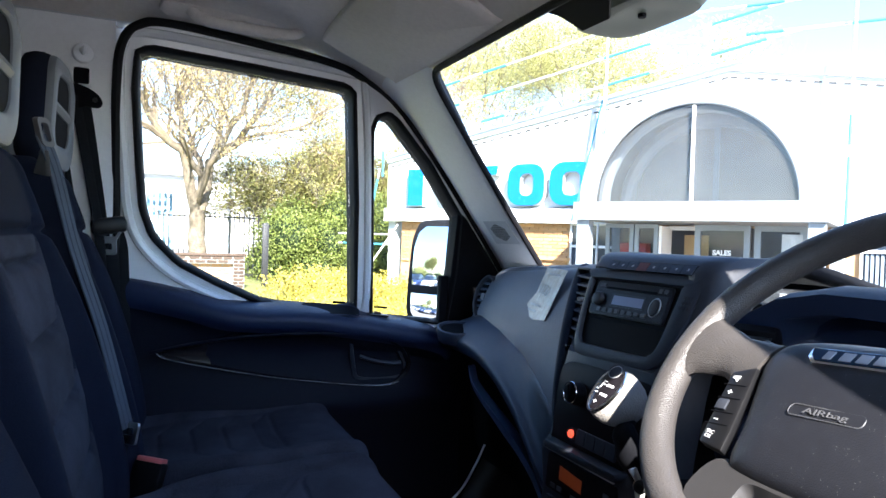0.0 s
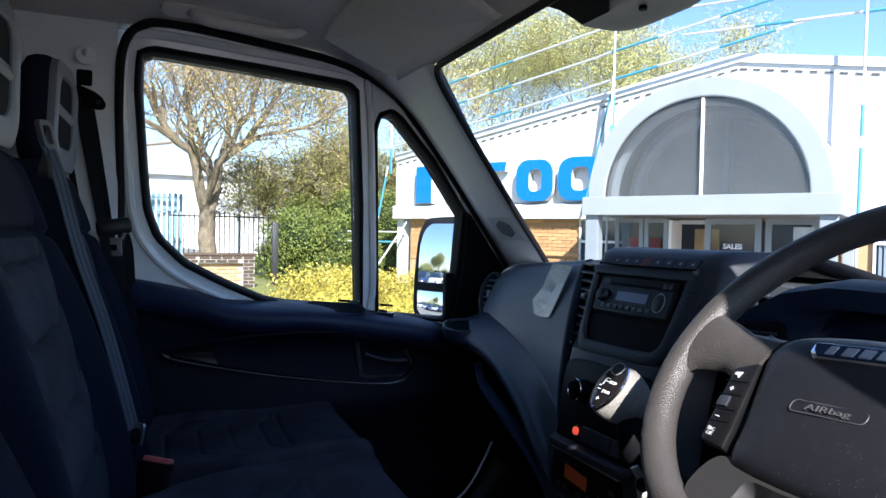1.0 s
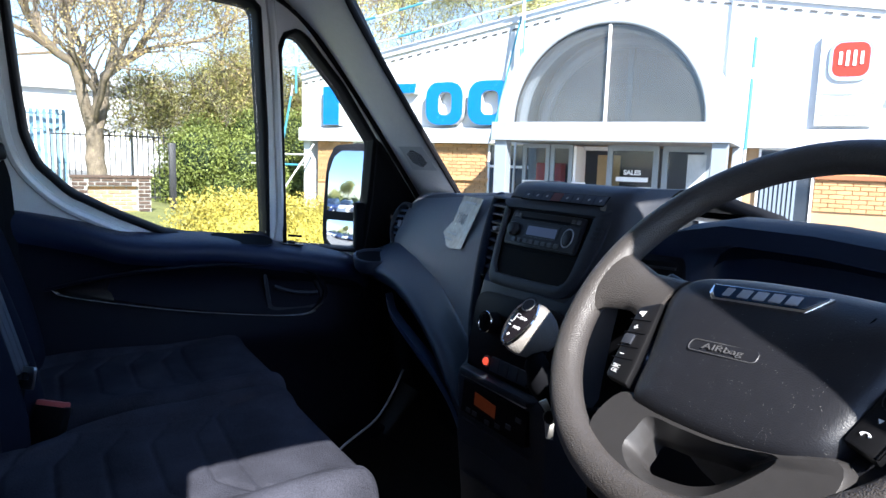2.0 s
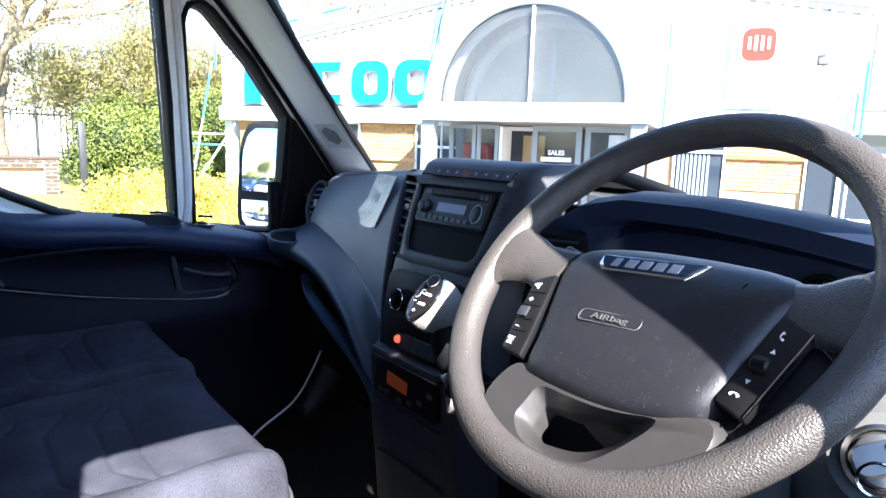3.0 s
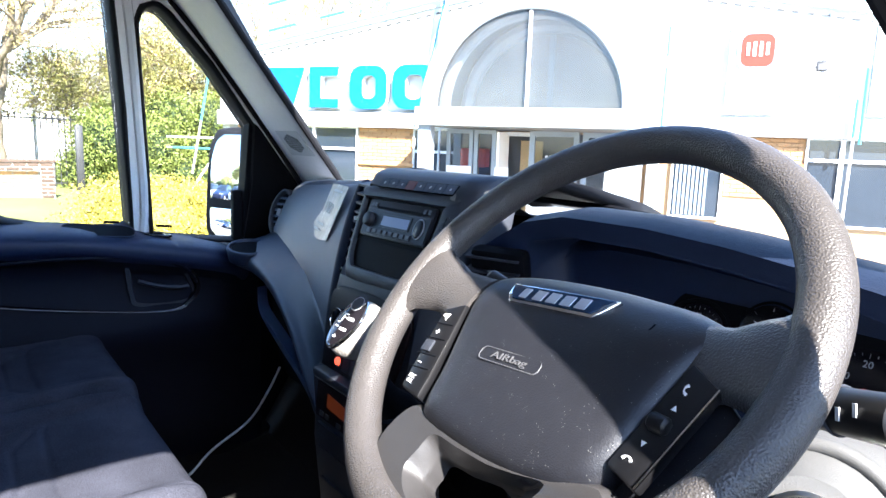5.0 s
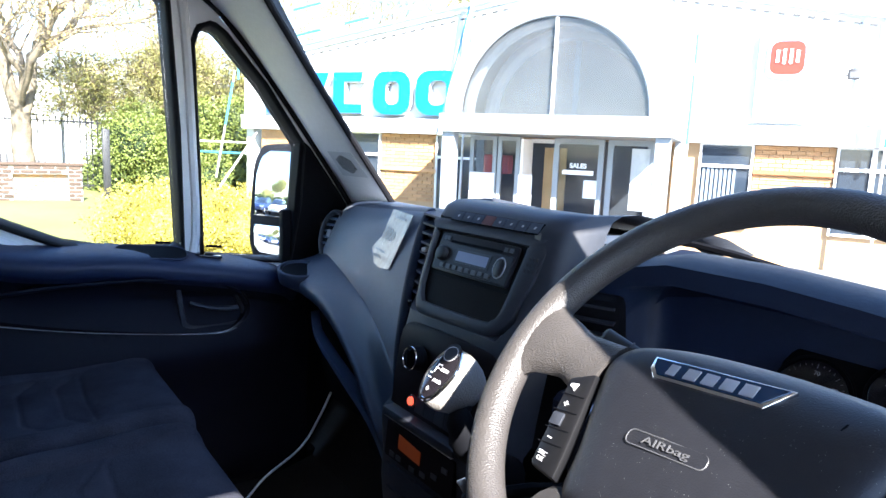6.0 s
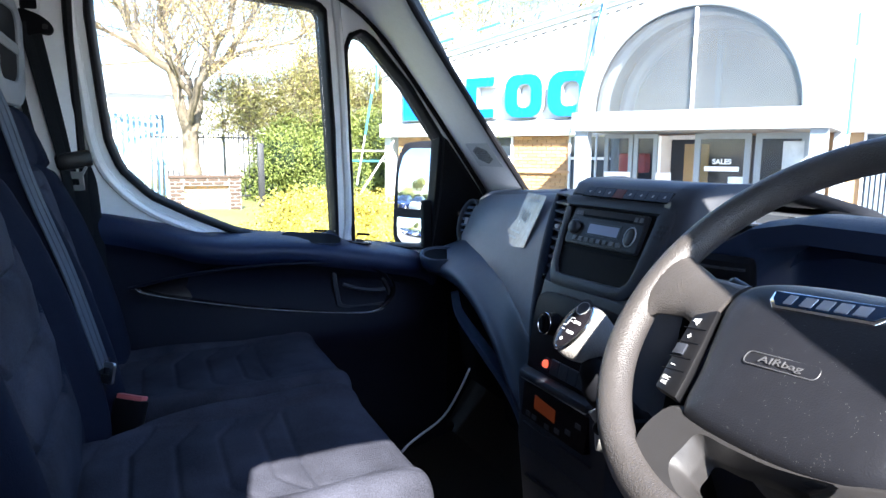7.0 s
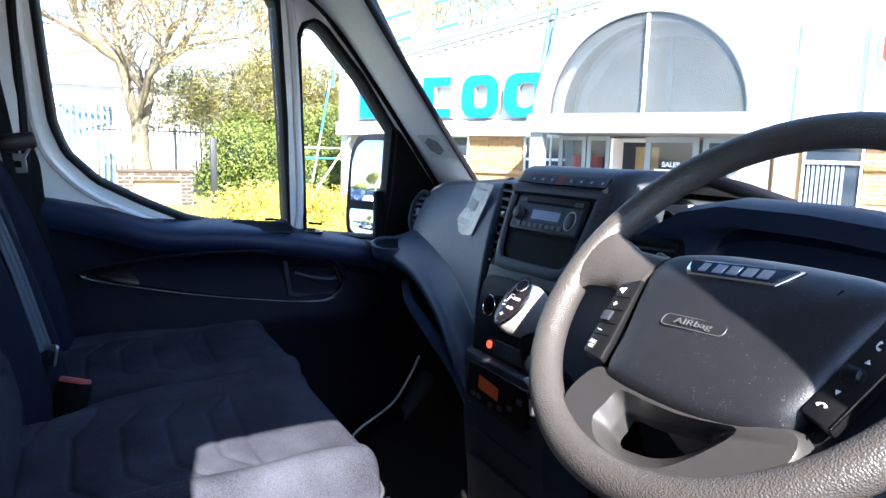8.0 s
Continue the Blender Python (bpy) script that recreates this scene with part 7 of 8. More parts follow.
visor(-1)
visor(1)
gh = thing("grab_handle", "pale grey roof grab handle over the door", "grab handle", (-0.80, -0.60, 2.2))
part("base_plate", slab([Vector((-0.805 + b * 0.6, y, 2.228 + b * 0.4)) for y, b in ((-0.80, 0.01), (-0.79, 0.045), (-0.42, 0.045), (-0.40, 0.02), (-0.41, -0.01), (-0.78, -0.015))], (0.012, 0, -0.014), 0.004), LINER, gh)
part("handle", tube(spline([(-0.79, -0.73, 2.230), (-0.765, -0.70, 2.203), (-0.755, -0.60, 2.194), (-0.765, -0.50, 2.198), (-0.79, -0.46, 2.222)], 6), 0.014, 10), LINER, gh, "moulded pale handle")
unit = thing("roof_camera_unit", "dark grey overhead unit hanging behind the windscreen", "overhead unit", (-0.06, -0.06, 2.10))
rows = []
for z, w, d in ((2.108, 0.06, 0.03), (2.104, 0.085, 0.05), (2.106, 0.108, 0.068), (2.122, 0.122, 0.078), (2.15, 0.128, 0.083), (2.24, 0.128, 0.083)):
    rows.append([Vector((0.012 + w * math.copysign(abs(math.cos(2 * math.pi * q / 28)) ** 0.55, math.cos(2 * math.pi * q / 28)), -0.058 + d * math.copysign(abs(math.sin(2 * math.pi * q / 28)) ** 0.55, math.sin(2 * math.pi * q / 28)), z - 0.02)) for q in range(28)])
part("housing", loft(rows, True, True), UNIT_GREY, unit, "dark grey moulded housing")
part("screw", rod((0.03, -0.060, 2.092), (0.03, -0.060, 2.082), 0.007, n=12), DARK, unit)
part("stem", box((0.01, -0.15, 2.165), (0.22, 0.12, 0.05), 0.01, (25, 0, 0)), DARK, unit)

# ---- wing mirror outside the passenger door ----
wm = thing("wing_mirror", "tall black wing mirror with two mirror panes", "wing mirror", (-1.2, 0.2, 1.4))
MO = Vector((-1.329, 0.185, 1.565))
MU, MV = Vector((0.876, 0.482, 0)).normalized(), Vector((-0.04, 0.07, 1)).normalized()
MP = plane_at(MO, MU, MV)
mo = [(-0.205, -0.10), (-0.20, 0.10), (-0.17, 0.17), (-0.11, 0.20), (0.14, 0.20), (0.185, 0.17), (0.19, 0.05), (0.18, -0.12), (0.15, -0.185), (0.08, -0.20), (-0.14, -0.195), (-0.19, -0.165)]
mo = sm([(a * 0.69, b) for a, b in mo])
cm = lambda k, h: MP([(a * k, b * k) for a, b in mo], h)
part("housing", loft([cm(0.94, 0.014), cm(1.0, 0.006), cm(1.02, -0.02), cm(0.97, -0.07), cm(0.75, -0.12), cm(0.3, -0.14)], True, True), RUBBER, wm, "black plastic housing")
tilt = lambda pairs, k, h: MP([(a, b) for a, b in pairs], h)
up_pane = [(-0.185, -0.055), (-0.183, 0.09), (-0.155, 0.155), (-0.10, 0.18), (0.13, 0.18), (0.165, 0.155), (0.172, 0.05), (0.168, -0.055)]
lo_pane = [(-0.185, -0.078), (0.167, -0.078), (0.160, -0.12), (0.135, -0.17), (0.07, -0.182), (-0.13, -0.178), (-0.172, -0.155)]
for pr, rx, nm in ((up_pane, 0.0, "flat mirror pane"), (lo_pane, 1.0, "lower wide-angle mirror pane")):
    # convex glass: rings from the rim to the middle rise by the curve of a ball
    ra = 1.4 if rx == 0 else 0.5
    pr = even([(a * 0.62, b * 0.95 + (0.006 if rx == 0 else -0.004), 0) for a, b in pr], 48, True)
    mx, my = sum(p.x for p in pr) / 48, sum(p.y for p in pr) / 48
    top = max((p.x - mx) ** 2 + (p.y - my) ** 2 for p in pr)
    rings = []
    for k in (1.0, 0.85, 0.7, 0.55, 0.4, 0.25, 0.1, 0.01):
        rings.append([MP([(mx + (p.x - mx) * k, my + (p.y - my) * k)], 0.0155 + (top - k * k * ((p.x - mx) ** 2 + (p.y - my) ** 2)) / (2 * ra))[0] for p in pr])
    part("mirror_pane", loft(rings, True, True), MIRROR, wm, nm)
part("arm", tube(spline([(-1.20, 0.22, 1.50), (-1.08, 0.23, 1.49), (-1.0, 0.22, 1.48)], 4), 0.03, 12), RUBBER, wm, "black mirror arm")

# ---- hose on the floor ----
hose = solo("hose", tube(spline([(-0.66, 0.04, 1.14), (-0.64, 0.0, 1.09), (-0.62, -0.06, 1.03), (-0.60, -0.16, 0.985), (-0.59, -0.22, 0.94), (-0.62, -0.30, 0.88)], 6), 0.0032, 10), HOSE, "thin pale grey hose hanging in the footwell", "hose")
solo("seat_rail", tube(spline([(-0.50, -0.12, 0.83), (-0.42, -0.14, 0.825), (-0.34, -0.20, 0.823)], 5), 0.008, 8), HOSE, "bright curved metal rail on the floor", "rail")


# ---- silver toggle beside the column ----
tg = thing("lever_catch", "small worn silver winged catch below the column", "catch", (0.33, -0.31, 1.44))
tc0 = Vector((0.341, -0.305, 1.430))
tu, tv2 = Vector((0.55, 0.83, 0)).normalized(), Vector((-0.2, 0.13, 0.97)).normalized()
tn = tu.cross(tv2)
for w in ([(-0.004, 0.004), (-0.013, 0.017), (-0.004, 0.021), (0.002, 0.008)], [(0.002, 0.006), (0.006, 0.022), (0.014, 0.020), (0.008, 0.004)], [(-0.006, -0.002), (-0.004, -0.024), (0.004, -0.026), (0.006, -0.002)]):
    part("wing", slab([tc0 + tu * a + tv2 * b for a, b in w], tn * 0.004, 0.001), STEEL, tg, "scuffed silver wing")
part("pivot", rod(tc0 - tn * 0.004, tc0 + tn * 0.009, 0.0075, n=16, bev=0.002), BUTTON_BLACK, tg, "black pivot button")
part("arm", tube([tc0 - tn * 0.002, Vector((0.36, -0.24, 1.43)), Vector((0.45, -0.16, 1.45))], 0.007, 8), DARK, tg, "black arm")
for x0, x1, f in ((-0.955, -0.497, -0.326), (-0.466, 0.022, -0.344)):
    part("piping", tube(spline([(x0, f - 0.026, 1.150), (x0 + 0.03, f - 0.005, 1.160), ((x0 + x1) / 2, f + 0.002, 1.163), (x1 - 0.03, f - 0.005, 1.160), (x1, f - 0.026, 1.150)], 8), 0.0035, 6), SEAM, bench, "stitched front piping")


# ---- planting ----
RNG = np.random.default_rng(7)


def leaf_mesh(name, centres, size, material, flat=0.35, aspect=0.6):
    """Small folded leaves at random angles round the given centres, as one mesh."""
    n = len(centres)
    c = np.asarray(centres, float)
    a = RNG.normal(size=(n, 3))
    a /= np.linalg.norm(a, axis=1)[:, None]
    b = RNG.normal(size=(n, 3))
    b[:, 2] *= flat
    b -= a * (a * b).sum(1)[:, None]
    b /= np.linalg.norm(b, axis=1)[:, None] + 1e-9
    s = size * RNG.uniform(0.6, 1.35, (n, 1))
    up = np.cross(a, b) * s * 0.18
    v = np.stack([c - a * s, c - b * s * aspect + up, c + a * s, c + b * s * aspect + up], 1).reshape(-1, 3)
    k = np.arange(n)[:, None] * 4
    f = np.concatenate([k + np.array([0, 1, 2]), k + np.array([0, 2, 3])])
    me = bpy.data.meshes.new(name)
    me.from_pydata(v.tolist(), [], f.tolist())
    me.materials.append(material)
    return me


def branches(base, height, radius, seed, spread=0.55, levels=5, first=0.35, lean=(0, 0), shoots=False, main=()):
    """Limbs as rows of places with radii, and the ends where buds sit."""
    rng = random.Random(seed)
    limbs, tips = [], []

    def grow_limb(p, d, length, r, lev):
        pts, rad = [p.copy()], [r]
        q, dd = p.copy(), d.copy()
        n = 5 if lev < 3 else 3
        for k in range(n):
            dd = (dd + Vector((rng.gauss(0, 0.13), rng.gauss(0, 0.13), rng.gauss(0.03, 0.08)))).normalized()
            q = q + dd * length / n
            pts.append(q.copy())
            rad.append(max(0.009, r * (1 - 0.42 * (k + 1) / n)))
            if lev >= 2:
                tips.append(q.copy())
        limbs.append((pts, rad))
        if lev >= levels:
            return
        kids = 3 if lev == 0 else rng.choice((2, 3, 3))
        turn = rng.uniform(0, 6.28)
        if shoots and lev >= 1:
            for q0 in pts[1:-1]:
                ax = Matrix.Rotation(rng.uniform(0, 6.28), 3, dd) @ dd.orthogonal().normalized()
                grow_limb(q0, (dd * 0.55 + ax * 0.75 + Vector((0, 0, 0.15))).normalized(), length * rng.uniform(0.35, 0.6), rad[-1] * rng.uniform(0.35, 0.5), max(lev + 2, levels - 2))
        for j in range(kids):
            ang = turn + 6.28 * j / kids + rng.uniform(-0.4, 0.4)
            ax = dd.orthogonal().normalized()
            ax = Matrix.Rotation(ang, 3, dd) @ ax
            nd = (dd * (1 - spread * rng.uniform(0.6, 1.2)) + ax * spread * rng.uniform(0.8, 1.3) + Vector((0, 0, 0.12))).normalized()
            grow_limb(pts[-1] if j < 2 else pts[-2], nd, length * rng.uniform(0.62, 0.82), rad[-1] * rng.uniform(0.62, 0.8), lev + 1)

    for pts, r0, r1 in main:
        P = even(spline([Vector(base) + Vector(p) for p in pts], 5), 12)
        P = [p + Vector((rng.gauss(0, 0.03), rng.gauss(0, 0.03), 0)) for p in P[:-1]] + P[-1:]
        rad = [r0 + (r1 - r0) * k / 11 for k in range(12)]
        limbs.append((P, rad))
        for k in range(4, 12) if r0 < 0.2 else ():
            d = (P[k] - P[k - 1]).normalized()
            for j in range(2):
                ax = Matrix.Rotation(rng.uniform(0, 6.28), 3, d) @ d.orthogonal().normalized()
                grow_limb(P[k], (d * 0.6 + ax * rng.uniform(0.5, 0.9) + Vector((0, 0, 0.15))).normalized(), rng.uniform(0.7, 1.5), max(0.014, rad[k] * rng.uniform(0.3, 0.5)), levels - 2)
    if not main:
        grow_limb(Vector(base), Vector((lean[0], lean[1], 1)).normalized(), height * first, radius, 0)
    return limbs, tips


def limb_mesh(limbs, lo, hi, sides):
    bm = bmesh.new()
    for pts, rad in limbs:
        if lo <= rad[0] < hi:
            side = None
            rows = []
            for i, p in enumerate(pts):
                d = (pts[min(i + 1, len(pts) - 1)] - pts[max(i - 1, 0)]).normalized()
                ref = side if side is not None else d.orthogonal()
                u = (ref - d * ref.dot(d)).normalized()
                side = u
                w = d.cross(u)
                rows.append([bm.verts.new(p + (u * math.cos(2 * math.pi * q / sides) + w * math.sin(2 * math.pi * q / sides)) * rad[i]) for q in range(sides)])
            for a, b in zip(rows, rows[1:]):
                for q in range(sides):
                    bm.faces.new((a[q], a[(q + 1) % sides], b[(q + 1) % sides], b[q]))
    return bm


def tree(name, label, base, height, radius, seed, leaf, size, per_tip, jitter, bark=BARK, **kw):
    t = thing(name, label, "tree", base)
    limbs, tips = branches(base, height, radius, seed, **kw)
    part("trunk", limb_mesh(limbs, radius * 0.35, 9, 10), bark, t, "pale peeling bark" if bark is BARK_PALE else "grooved brown bark")
    part("branches", limb_mesh(limbs, 0.0, radius * 0.35, 5), TWIG, t)
    cs = np.repeat(np.array([tuple(p) for p in tips]), per_tip, 0)
    cs = cs + RNG.normal(scale=jitter, size=cs.shape)
    crown = new("crown", leaf_mesh("crown", cs, size, leaf))
    crown.parent, crown.matrix_parent_inverse = t, t.matrix_basis.inverted()
    tagged(crown, "sparse spring leaves", kind="stuff")
    return t


OAK = [([(0, 0.0, -0.1), (0, 0.0, 0.75), (0, 0.03, 1.75)], 0.25, 0.19),
       ([(0, 0.03, 1.65), (0.1, -0.12, 2.05), (0.2, -0.24, 2.8), (0.3, -0.40, 3.22), (0.5, -0.82, 3.5), (0.7, -1.36, 4.4), (0.9, -1.85, 5.6)], 0.15, 0.045),
       ([(0.3, -0.38, 3.2), (0.1, -0.43, 3.95), (0.0, -0.47, 4.65), (-0.2, -0.43, 6.1)], 0.085, 0.03),
       ([(0.5, -0.80, 3.5), (0.8, -1.40, 3.8), (1.0, -2.2, 4.15), (1.2, -2.9, 4.9)], 0.065, 0.02),
       ([(0, 0.03, 1.65), (-0.1, 0.17, 2.2), (-0.2, 0.25, 2.6), (-0.2, 0.33, 3.08), (-0.4, 0.93, 3.6), (-0.7, 1.72, 4.8), (-0.9, 2.3, 6.2)], 0.145, 0.04),
       ([(-0.1, 0.17, 2.2), (0.1, 0.08, 2.66), (0.3, -0.2, 3.0), (0.6, -0.40, 3.5), (0.9, -0.6, 4.6)], 0.095, 0.04),
       ([(-0.2, 0.33, 3.08), (-0.1, 0.42, 3.3), (0.1, 0.54, 4.8), (0.2, 0.5, 6.4)], 0.10, 0.03),
       ([(-0.4, 0.93, 3.6), (-0.5, 1.7, 3.95), (-0.4, 2.65, 4.2), (-0.2, 3.4, 4.8)], 0.065, 0.02),
       ([(0, 0.03, 1.7), (-0.6, 0.1, 2.8), (-1.5, -0.2, 4.0), (-2.2, -0.5, 5.6)], 0.11, 0.03),
       ([(0.1, 0.0, 1.9), (0.9, 0.3, 3.0), (1.7, 0.8, 4.1), (2.2, 1.2, 5.5)], 0.10, 0.03)]
tree("oak_tree", "spreading tree with bare limbs and opening buds", (-17.0, 0.33, 0.45), 9.5, 0.26, 23, BUD, 0.027, 8, 0.10, spread=0.50, levels=6, main=OAK)
tree("birch_tree", "tall thin tree in pale spring leaf", (-21.5, 4.6, 0.3), 11.0, 0.14, 5, LEAF_L, 0.05, 7, 0.35, spread=0.42, levels=6, first=0.30)
tree("birch_tree", "pale-barked young tree in thin leaf", (-18.2, 5.3, 0.1), 7.5, 0.15, 8, LEAF_L, 0.032, 5, 0.3, BARK_PALE, spread=0.4, levels=6, first=0.34)
for x, y, h, sd in ((-33, 21, 22, 31), (-33, 25.5, 20, 32), (-38, 14, 19, 34), (-36, 18, 23, 36), (-37, 23, 24, 37)):
    tree("poplar_tree", "tall tree in olive spring leaf behind the roof", (x, y, 0.0), h, 0.26, sd, LEAF_O, 0.048, 18, 0.5, spread=0.36, levels=6, first=0.24)


tree("olive_tree", "broad bushy tree in airy olive leaf", (-20.5, 4.2, 0.2), 8.5, 0.12, 51, LEAF_L, 0.030, 6, 0.24, spread=0.50, levels=6, first=0.20, shoots=True)
tree("olive_tree", "broad bushy tree in airy olive leaf", (-20.0, 7.2, 0.2), 8.0, 0.12, 52, LEAF_L, 0.030, 6, 0.24, spread=0.50, levels=6, first=0.20, shoots=True)
tree("olive_tree", "broad bushy tree in airy olive leaf", (-19.3, 2.9, 0.2), 6.5, 0.10, 53, LEAF_L, 0.028, 5, 0.22, spread=0.50, levels=6, first=0.22, shoots=True)


def blob(name, label, boxes, n, size, leaf, category, core):
    """A shrub: leaves on and in a lumpy body."""
    s = thing(name, label, category, boxes[0][0])
    pts = []
    bm = bmesh.new()
    for (c, r) in boxes:
        m = int(n * r[0] * r[1] * r[2] / sum(q[0] * q[1] * q[2] for _, q in boxes))
        d = RNG.normal(size=(m, 3))
        d /= np.linalg.norm(d, axis=1)[:, None]
        rad = 0.70 + 0.5 * RNG.random((m, 1)) ** 1.8 + 0.06 * np.sin(d[:, :1] * 9 + c[0]) + 0.06 * np.sin(d[:, 2:] * 11)
        pts.append(np.array(c) + d * rad * np.array(r))
        b = bmesh.new()
        bmesh.ops.create_icosphere(b, subdivisions=2, radius=1.0)
        for v in b.verts:
            v.co = Vector((v.co.x * r[0] * 0.80 + c[0], v.co.y * r[1] * 0.80 + c[1], v.co.z * r[2] * 0.80 + c[2]))
        bm = join(bm, b)
    # solid core, no twigs: its darker colour stands for shade between leaves
    part("core", bm, core, s, "solid body, leaf shade put into its dark colour")
    ob = new("leaves", leaf_mesh("leaves", np.concatenate(pts), size, leaf))
    ob.parent, ob.matrix_parent_inverse = s, s.matrix_basis.inverted()
    tagged(ob, kind="stuff")
    return s


blob("hedge", "clipped bright yellow-green hedge beside the verge", [((-8.4, 1.55, 0.58), (0.95, 0.95, 0.60)), ((-8.3, 2.5, 0.52), (1.0, 1.0, 0.58)), ((-8.4, 3.5, 0.42), (0.9, 1.0, 0.52))], 62000, 0.021, LEAF_Y, "hedge", HEDGE_SHADE)
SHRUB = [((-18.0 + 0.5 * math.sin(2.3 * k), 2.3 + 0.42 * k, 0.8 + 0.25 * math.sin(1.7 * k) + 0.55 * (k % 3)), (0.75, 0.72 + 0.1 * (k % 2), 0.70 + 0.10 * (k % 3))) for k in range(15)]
blob("shrub", "tall dense green shrub behind the railings", SHRUB, 110000, 0.036, LEAF, "shrub", LEAF_SHADE)

# ---- brick planter, post, railings ----
planter = thing("brick_planter", "low buff brick planter wall with a red panel", "planter", (-13.7, 0.7, 0.4))
PM = Matrix.Translation((-13.7, 0, 0)) @ Matrix.Rotation(radians(90), 4, "Z")
part("wall", box((0.385, -0.04, 0.80), (1.39, 0.10, 0.80)), MORTAR_DARK, planter, smooth=False, m=PM)
for x, w, z, h in ((-0.18, 0.26, 0.80, 0.80), (0.965, 0.23, 0.80, 0.80), (0.40, 0.90, 1.10, 0.16)):
    part("pier", box((x, -0.135, z), (w, 0.11, h)), MORTAR_DARK, planter, smooth=False, m=PM)
part("coping", box((0.385, -0.09, 1.205), (1.45, 0.28, 0.05), 0.008), BRICK_BUFF, planter, "brick coping", m=PM)
part("side", box((-0.30, 0.45, 0.80), (0.10, 0.9, 0.80)), MORTAR_DARK, planter, smooth=False, m=PM)
post = solo("gate_post", box((-15.2, 1.77, 1.15), (0.14, 0.14, 1.55), 0.008), FENCE_BLACK, "square black steel gate post", "post")
solo("lamp_column", rod((-19.0, 1.35, 0.2), (-19.0, 1.35, 5.2), 0.05, 0.035), SCAFF, "slim grey steel lamp column", "lamp column")


def railing(name, label, x, y0, y1, z0, z1, step, w, material, dx=0.0):
    f = thing(name, label, "fence", (x, y0, z0))
    n = int((y1 - y0) / step)
    shared = link(box((0, 0, 0), (w * 0.6, w, z1 - z0), 0.002, seg=1), "picket", material, False)
    for k in range(n + 1):
        ob = new("picket", shared)
        ob.parent, ob.matrix_parent_inverse = f, f.matrix_basis.inverted()
        ob.matrix_basis = Matrix.Translation((x + dx * k * step, y0 + k * step, (z0 + z1) / 2))
    for z in (z0 + 0.15, z1 - 0.12):
        part("rail", rod((x, y0, z), (x + dx * (y1 - y0), y1, z), 0.02, n=6), material, f)
    return f


railing("railing", "black steel railings with upright bars", -17.6, -0.58, 2.06, 0.38, 2.20, 0.127, 0.0275, FENCE_BLACK)
railing("palisade_fence", "pale blue steel palisade fence panel", -18.5, -1.65, -0.2, 0.5, 2.70, 0.14, 0.085, PALE_BLUE)
part_far = thing("far_warehouse", "long pale warehouse beyond the trees", "building", (-48, 0, 0))
part("wall", box((-50, 2, 2.6), (8, 34, 5.6)), FAR_WHITE, part_far, smooth=False)
part("roof", slab([(-45.6, -15.4, 5.3), (-45.6, 19.4, 5.3), (-50, 19.4, 6.6), (-50, -15.4, 6.6)], (0, 0, 0.2)), FAR_GREY, part_far, smooth=False)
for k in range(6):
    part("window", box((-45.95, -10 + 4.4 * k, 3.4), (0.12, 2.2, 1.0)), FAR_GREY, part_far, "pale grey strip window", smooth=False)


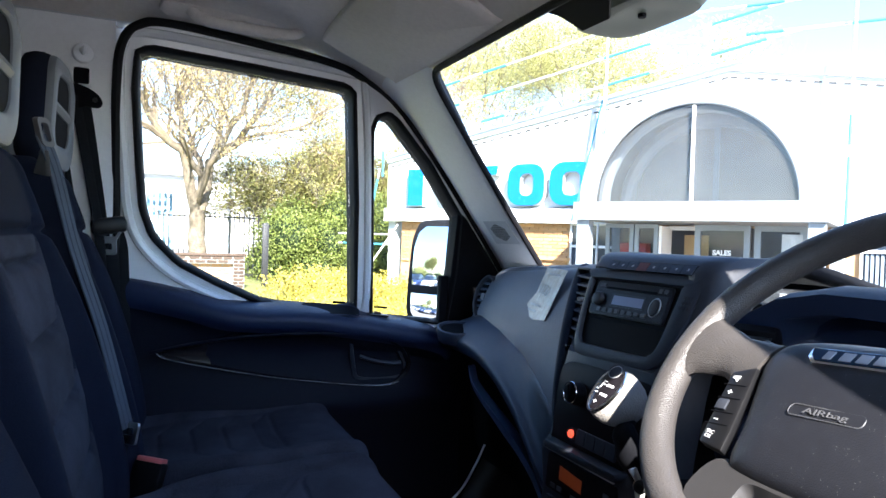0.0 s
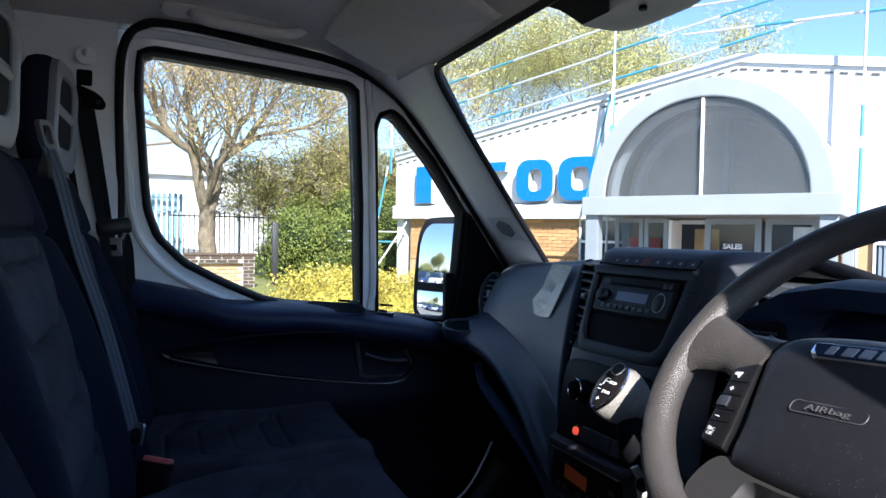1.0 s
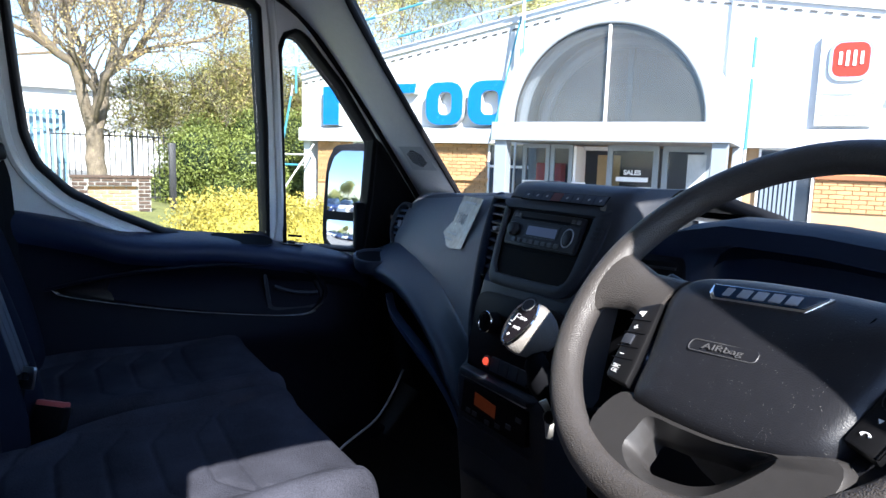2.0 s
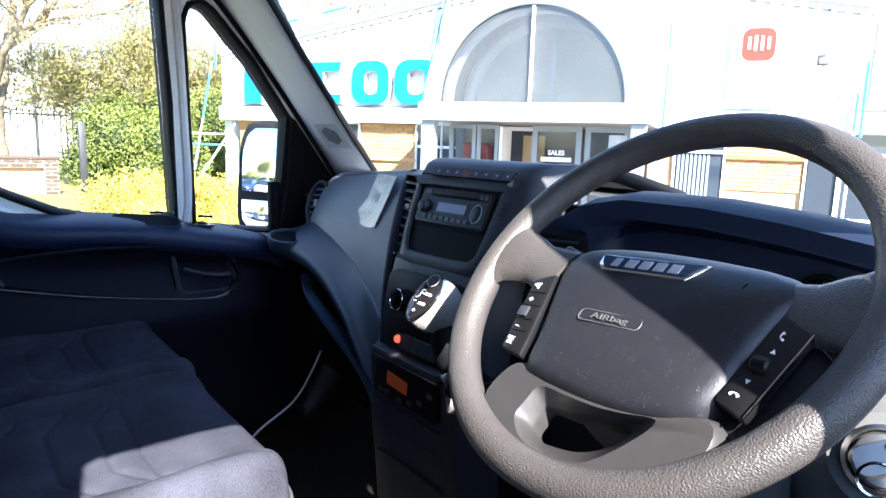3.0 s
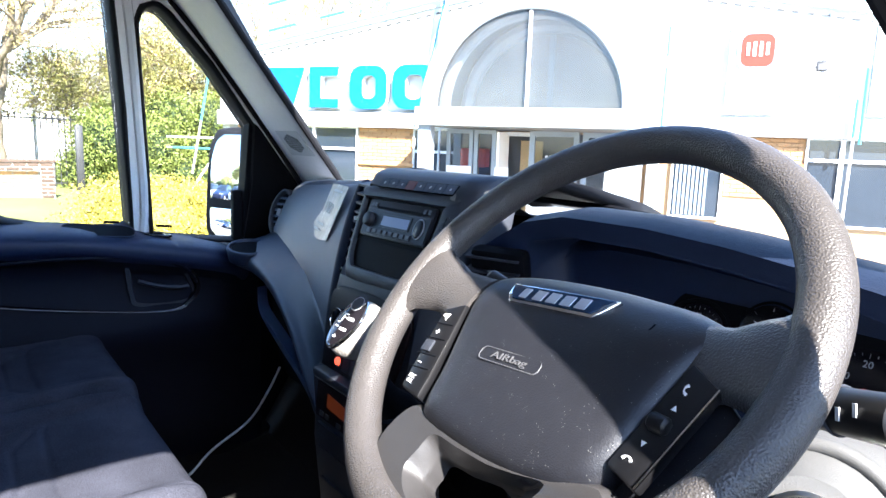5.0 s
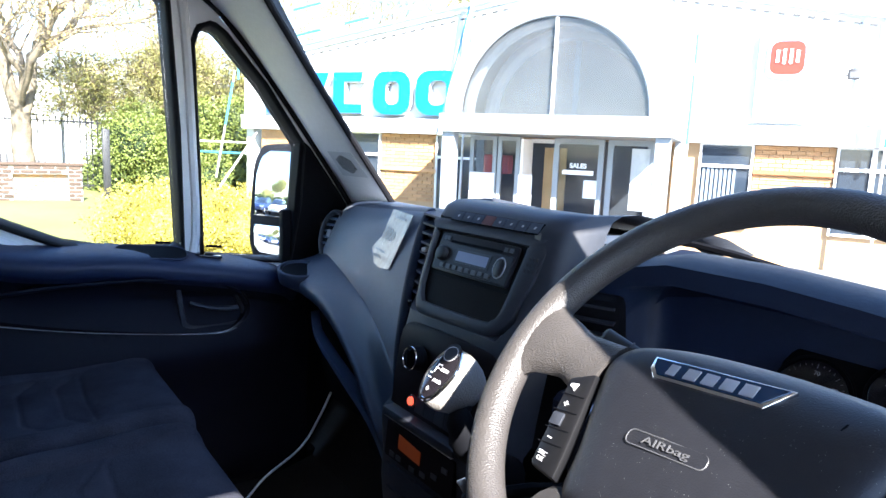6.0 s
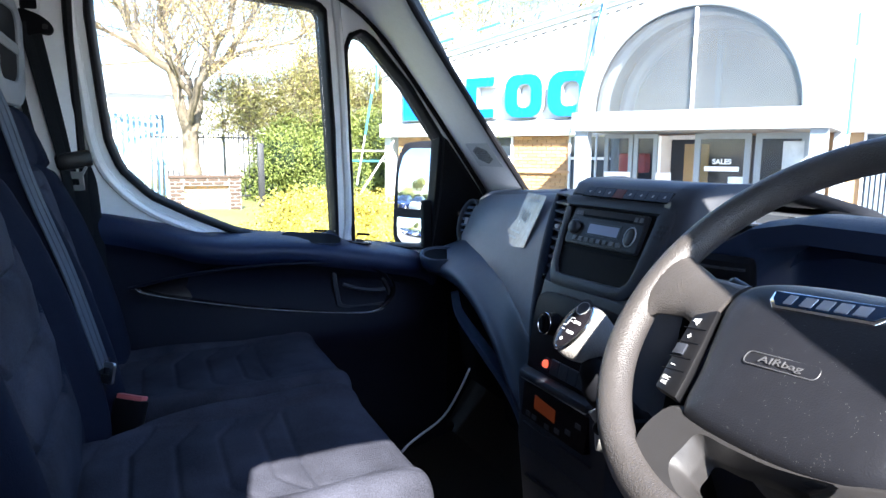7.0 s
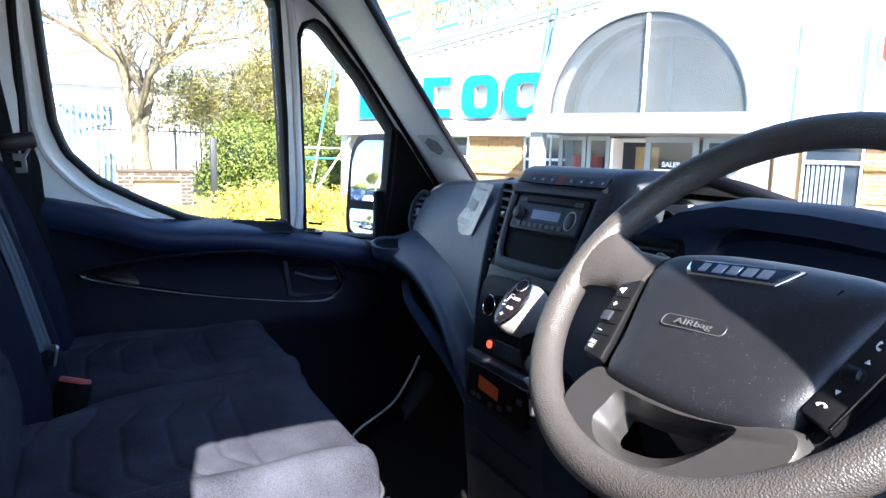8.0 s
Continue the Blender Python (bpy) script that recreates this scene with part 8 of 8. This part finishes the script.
# ---- the yard behind, as the wing mirror shows it ----
def parked_car(x, y, turn, paint, label, tall=0.0):
    """A parked car: lofted body, glazed cabin, lamps and wheels; its nose points along its own +y."""
    m = Matrix.Translation((x, y, 0)) @ Matrix.Rotation(radians(turn), 4, "Z")
    car = thing("parked_car", label, "car", (x, y, 0), "parked cars")
    rows = []
    for yy, z0, z1, w in ((-2.05, 0.45, 0.75, 0.70), (-2.0, 0.32, 0.90, 0.80), (-1.6, 0.24, 0.98, 0.87), (-0.6, 0.22, 0.98, 0.89), (0.7, 0.22, 0.95, 0.89), (1.4, 0.24, 0.86, 0.87), (1.95, 0.30, 0.74, 0.80), (2.08, 0.42, 0.62, 0.68)):
        c, h = (z0 + z1) / 2, (z1 - z0) / 2
        rows.append([Vector((w * math.copysign(abs(math.cos(q * math.pi / 12)) ** 0.45, math.cos(q * math.pi / 12)), yy, c + h * math.copysign(abs(math.sin(q * math.pi / 12)) ** 0.45, math.sin(q * math.pi / 12)))) for q in range(24)])
    part("body", loft(rows, True, True), paint, car, m=m)
    cab = []
    for z, y0, y1, w in ((0.93, -1.75, 0.95, 0.80), (1.2, -1.60, 0.45, 0.74), (1.40 + tall, -1.40, 0.05, 0.64), (1.45 + tall, -1.2, -0.15, 0.54)):
        cab.append([Vector((a * w, y0 + (y1 - y0) * b, z)) for a, b in ((-0.9, 0), (0.9, 0), (1, 0.06), (1, 0.94), (0.88, 1), (-0.88, 1), (-1, 0.94), (-1, 0.06))])
    part("cabin_glass", loft(cab, True, True), TINTED, car, "dark car glass", m=m)
    part("roof", box((0, -0.68, 1.445 + tall), (1.10, 1.15, 0.05), 0.02), paint, car, m=m)
    for a in (-1, 1):
        part("headlight", box((0.58 * a, 2.0, 0.68), (0.30, 0.10, 0.14), 0.03), CHROME, car, "clear headlight", m=m)
        for b in (-1.30, 1.30):
            w = part("wheel", rod((0.72 * a, b, 0.31), (0.90 * a, b, 0.31), 0.31, n=20, bev=0.03), RUBBER, car, "black tyre", m=m)
            part("rim", rod((0.86 * a, b, 0.31), (0.905 * a, b, 0.31), 0.19, n=14, bev=0.01), SCAFF, w, "silver rim", m=m)
    return car


for k, (cx, cy, p, lab) in enumerate(((-9.5, -18.5, CAR_SILVER, "silver hatchback parked before the hedge"), (-7.2, -18.0, CAR_BLUE, "dark blue hatchback parked before the hedge"), (-4.9, -18.2, PAINT, "white car parked before the hedge"), (-2.6, -17.8, CAR_BLUE, "dark blue hatchback parked before the hedge"), (-11.8, -19.0, PAINT, "white car parked before the hedge"), (-0.3, -18.1, CAR_SILVER, "silver hatchback parked before the hedge"))):
    parked_car(cx, cy, 8, p, lab)
blob("hedge", "long dark hedge behind the parked cars", [((-14.0 + 1.9 * k, -25 + 0.3 * math.sin(k), 0.9), (1.5, 0.9, 1.0 + 0.12 * (k % 3))) for k in range(10)], 9000, 0.10, LEAF, "hedge", LEAF_SHADE)
tree("poplar_tree", "tall slim poplar in thin olive leaf", (-9.0, -42.0, 0.0), 15.0, 0.2, 41, LEAF_O, 0.09, 7, 0.6, spread=0.20, levels=6, first=0.12)
tree("poplar_tree", "low rounded tree in olive leaf", (-13.0, -40.0, 0.0), 7.5, 0.16, 42, LEAF_O, 0.09, 9, 1.0, spread=0.62, levels=6, first=0.08)


# ---- bricks, last ----
bricks(-4.37, -3.08, 0.65, 2.08, 0.085, BRICK, hall)
bricks(-7.62, -6.57, 1.1, 2.08, 0.085, BRICK, hall)
bricks(3.05, 4.27, 1.0, 2.08, 0.085, BRICK, hall)
bricks(-0.31, -0.05, 0.42, 1.18, -0.185, BRICK_BUFF, planter, m=PM, size=(0.202, 0.054))
bricks(0.85, 1.08, 0.42, 1.18, -0.185, BRICK_BUFF, planter, m=PM, size=(0.202, 0.054))
bricks(-0.03, 0.83, 1.02, 1.18, -0.185, BRICK_BUFF, planter, m=PM, size=(0.202, 0.054))
bricks(-0.03, 0.83, 0.42, 1.02, -0.085, BRICK, planter, m=PM, size=(0.202, 0.054))
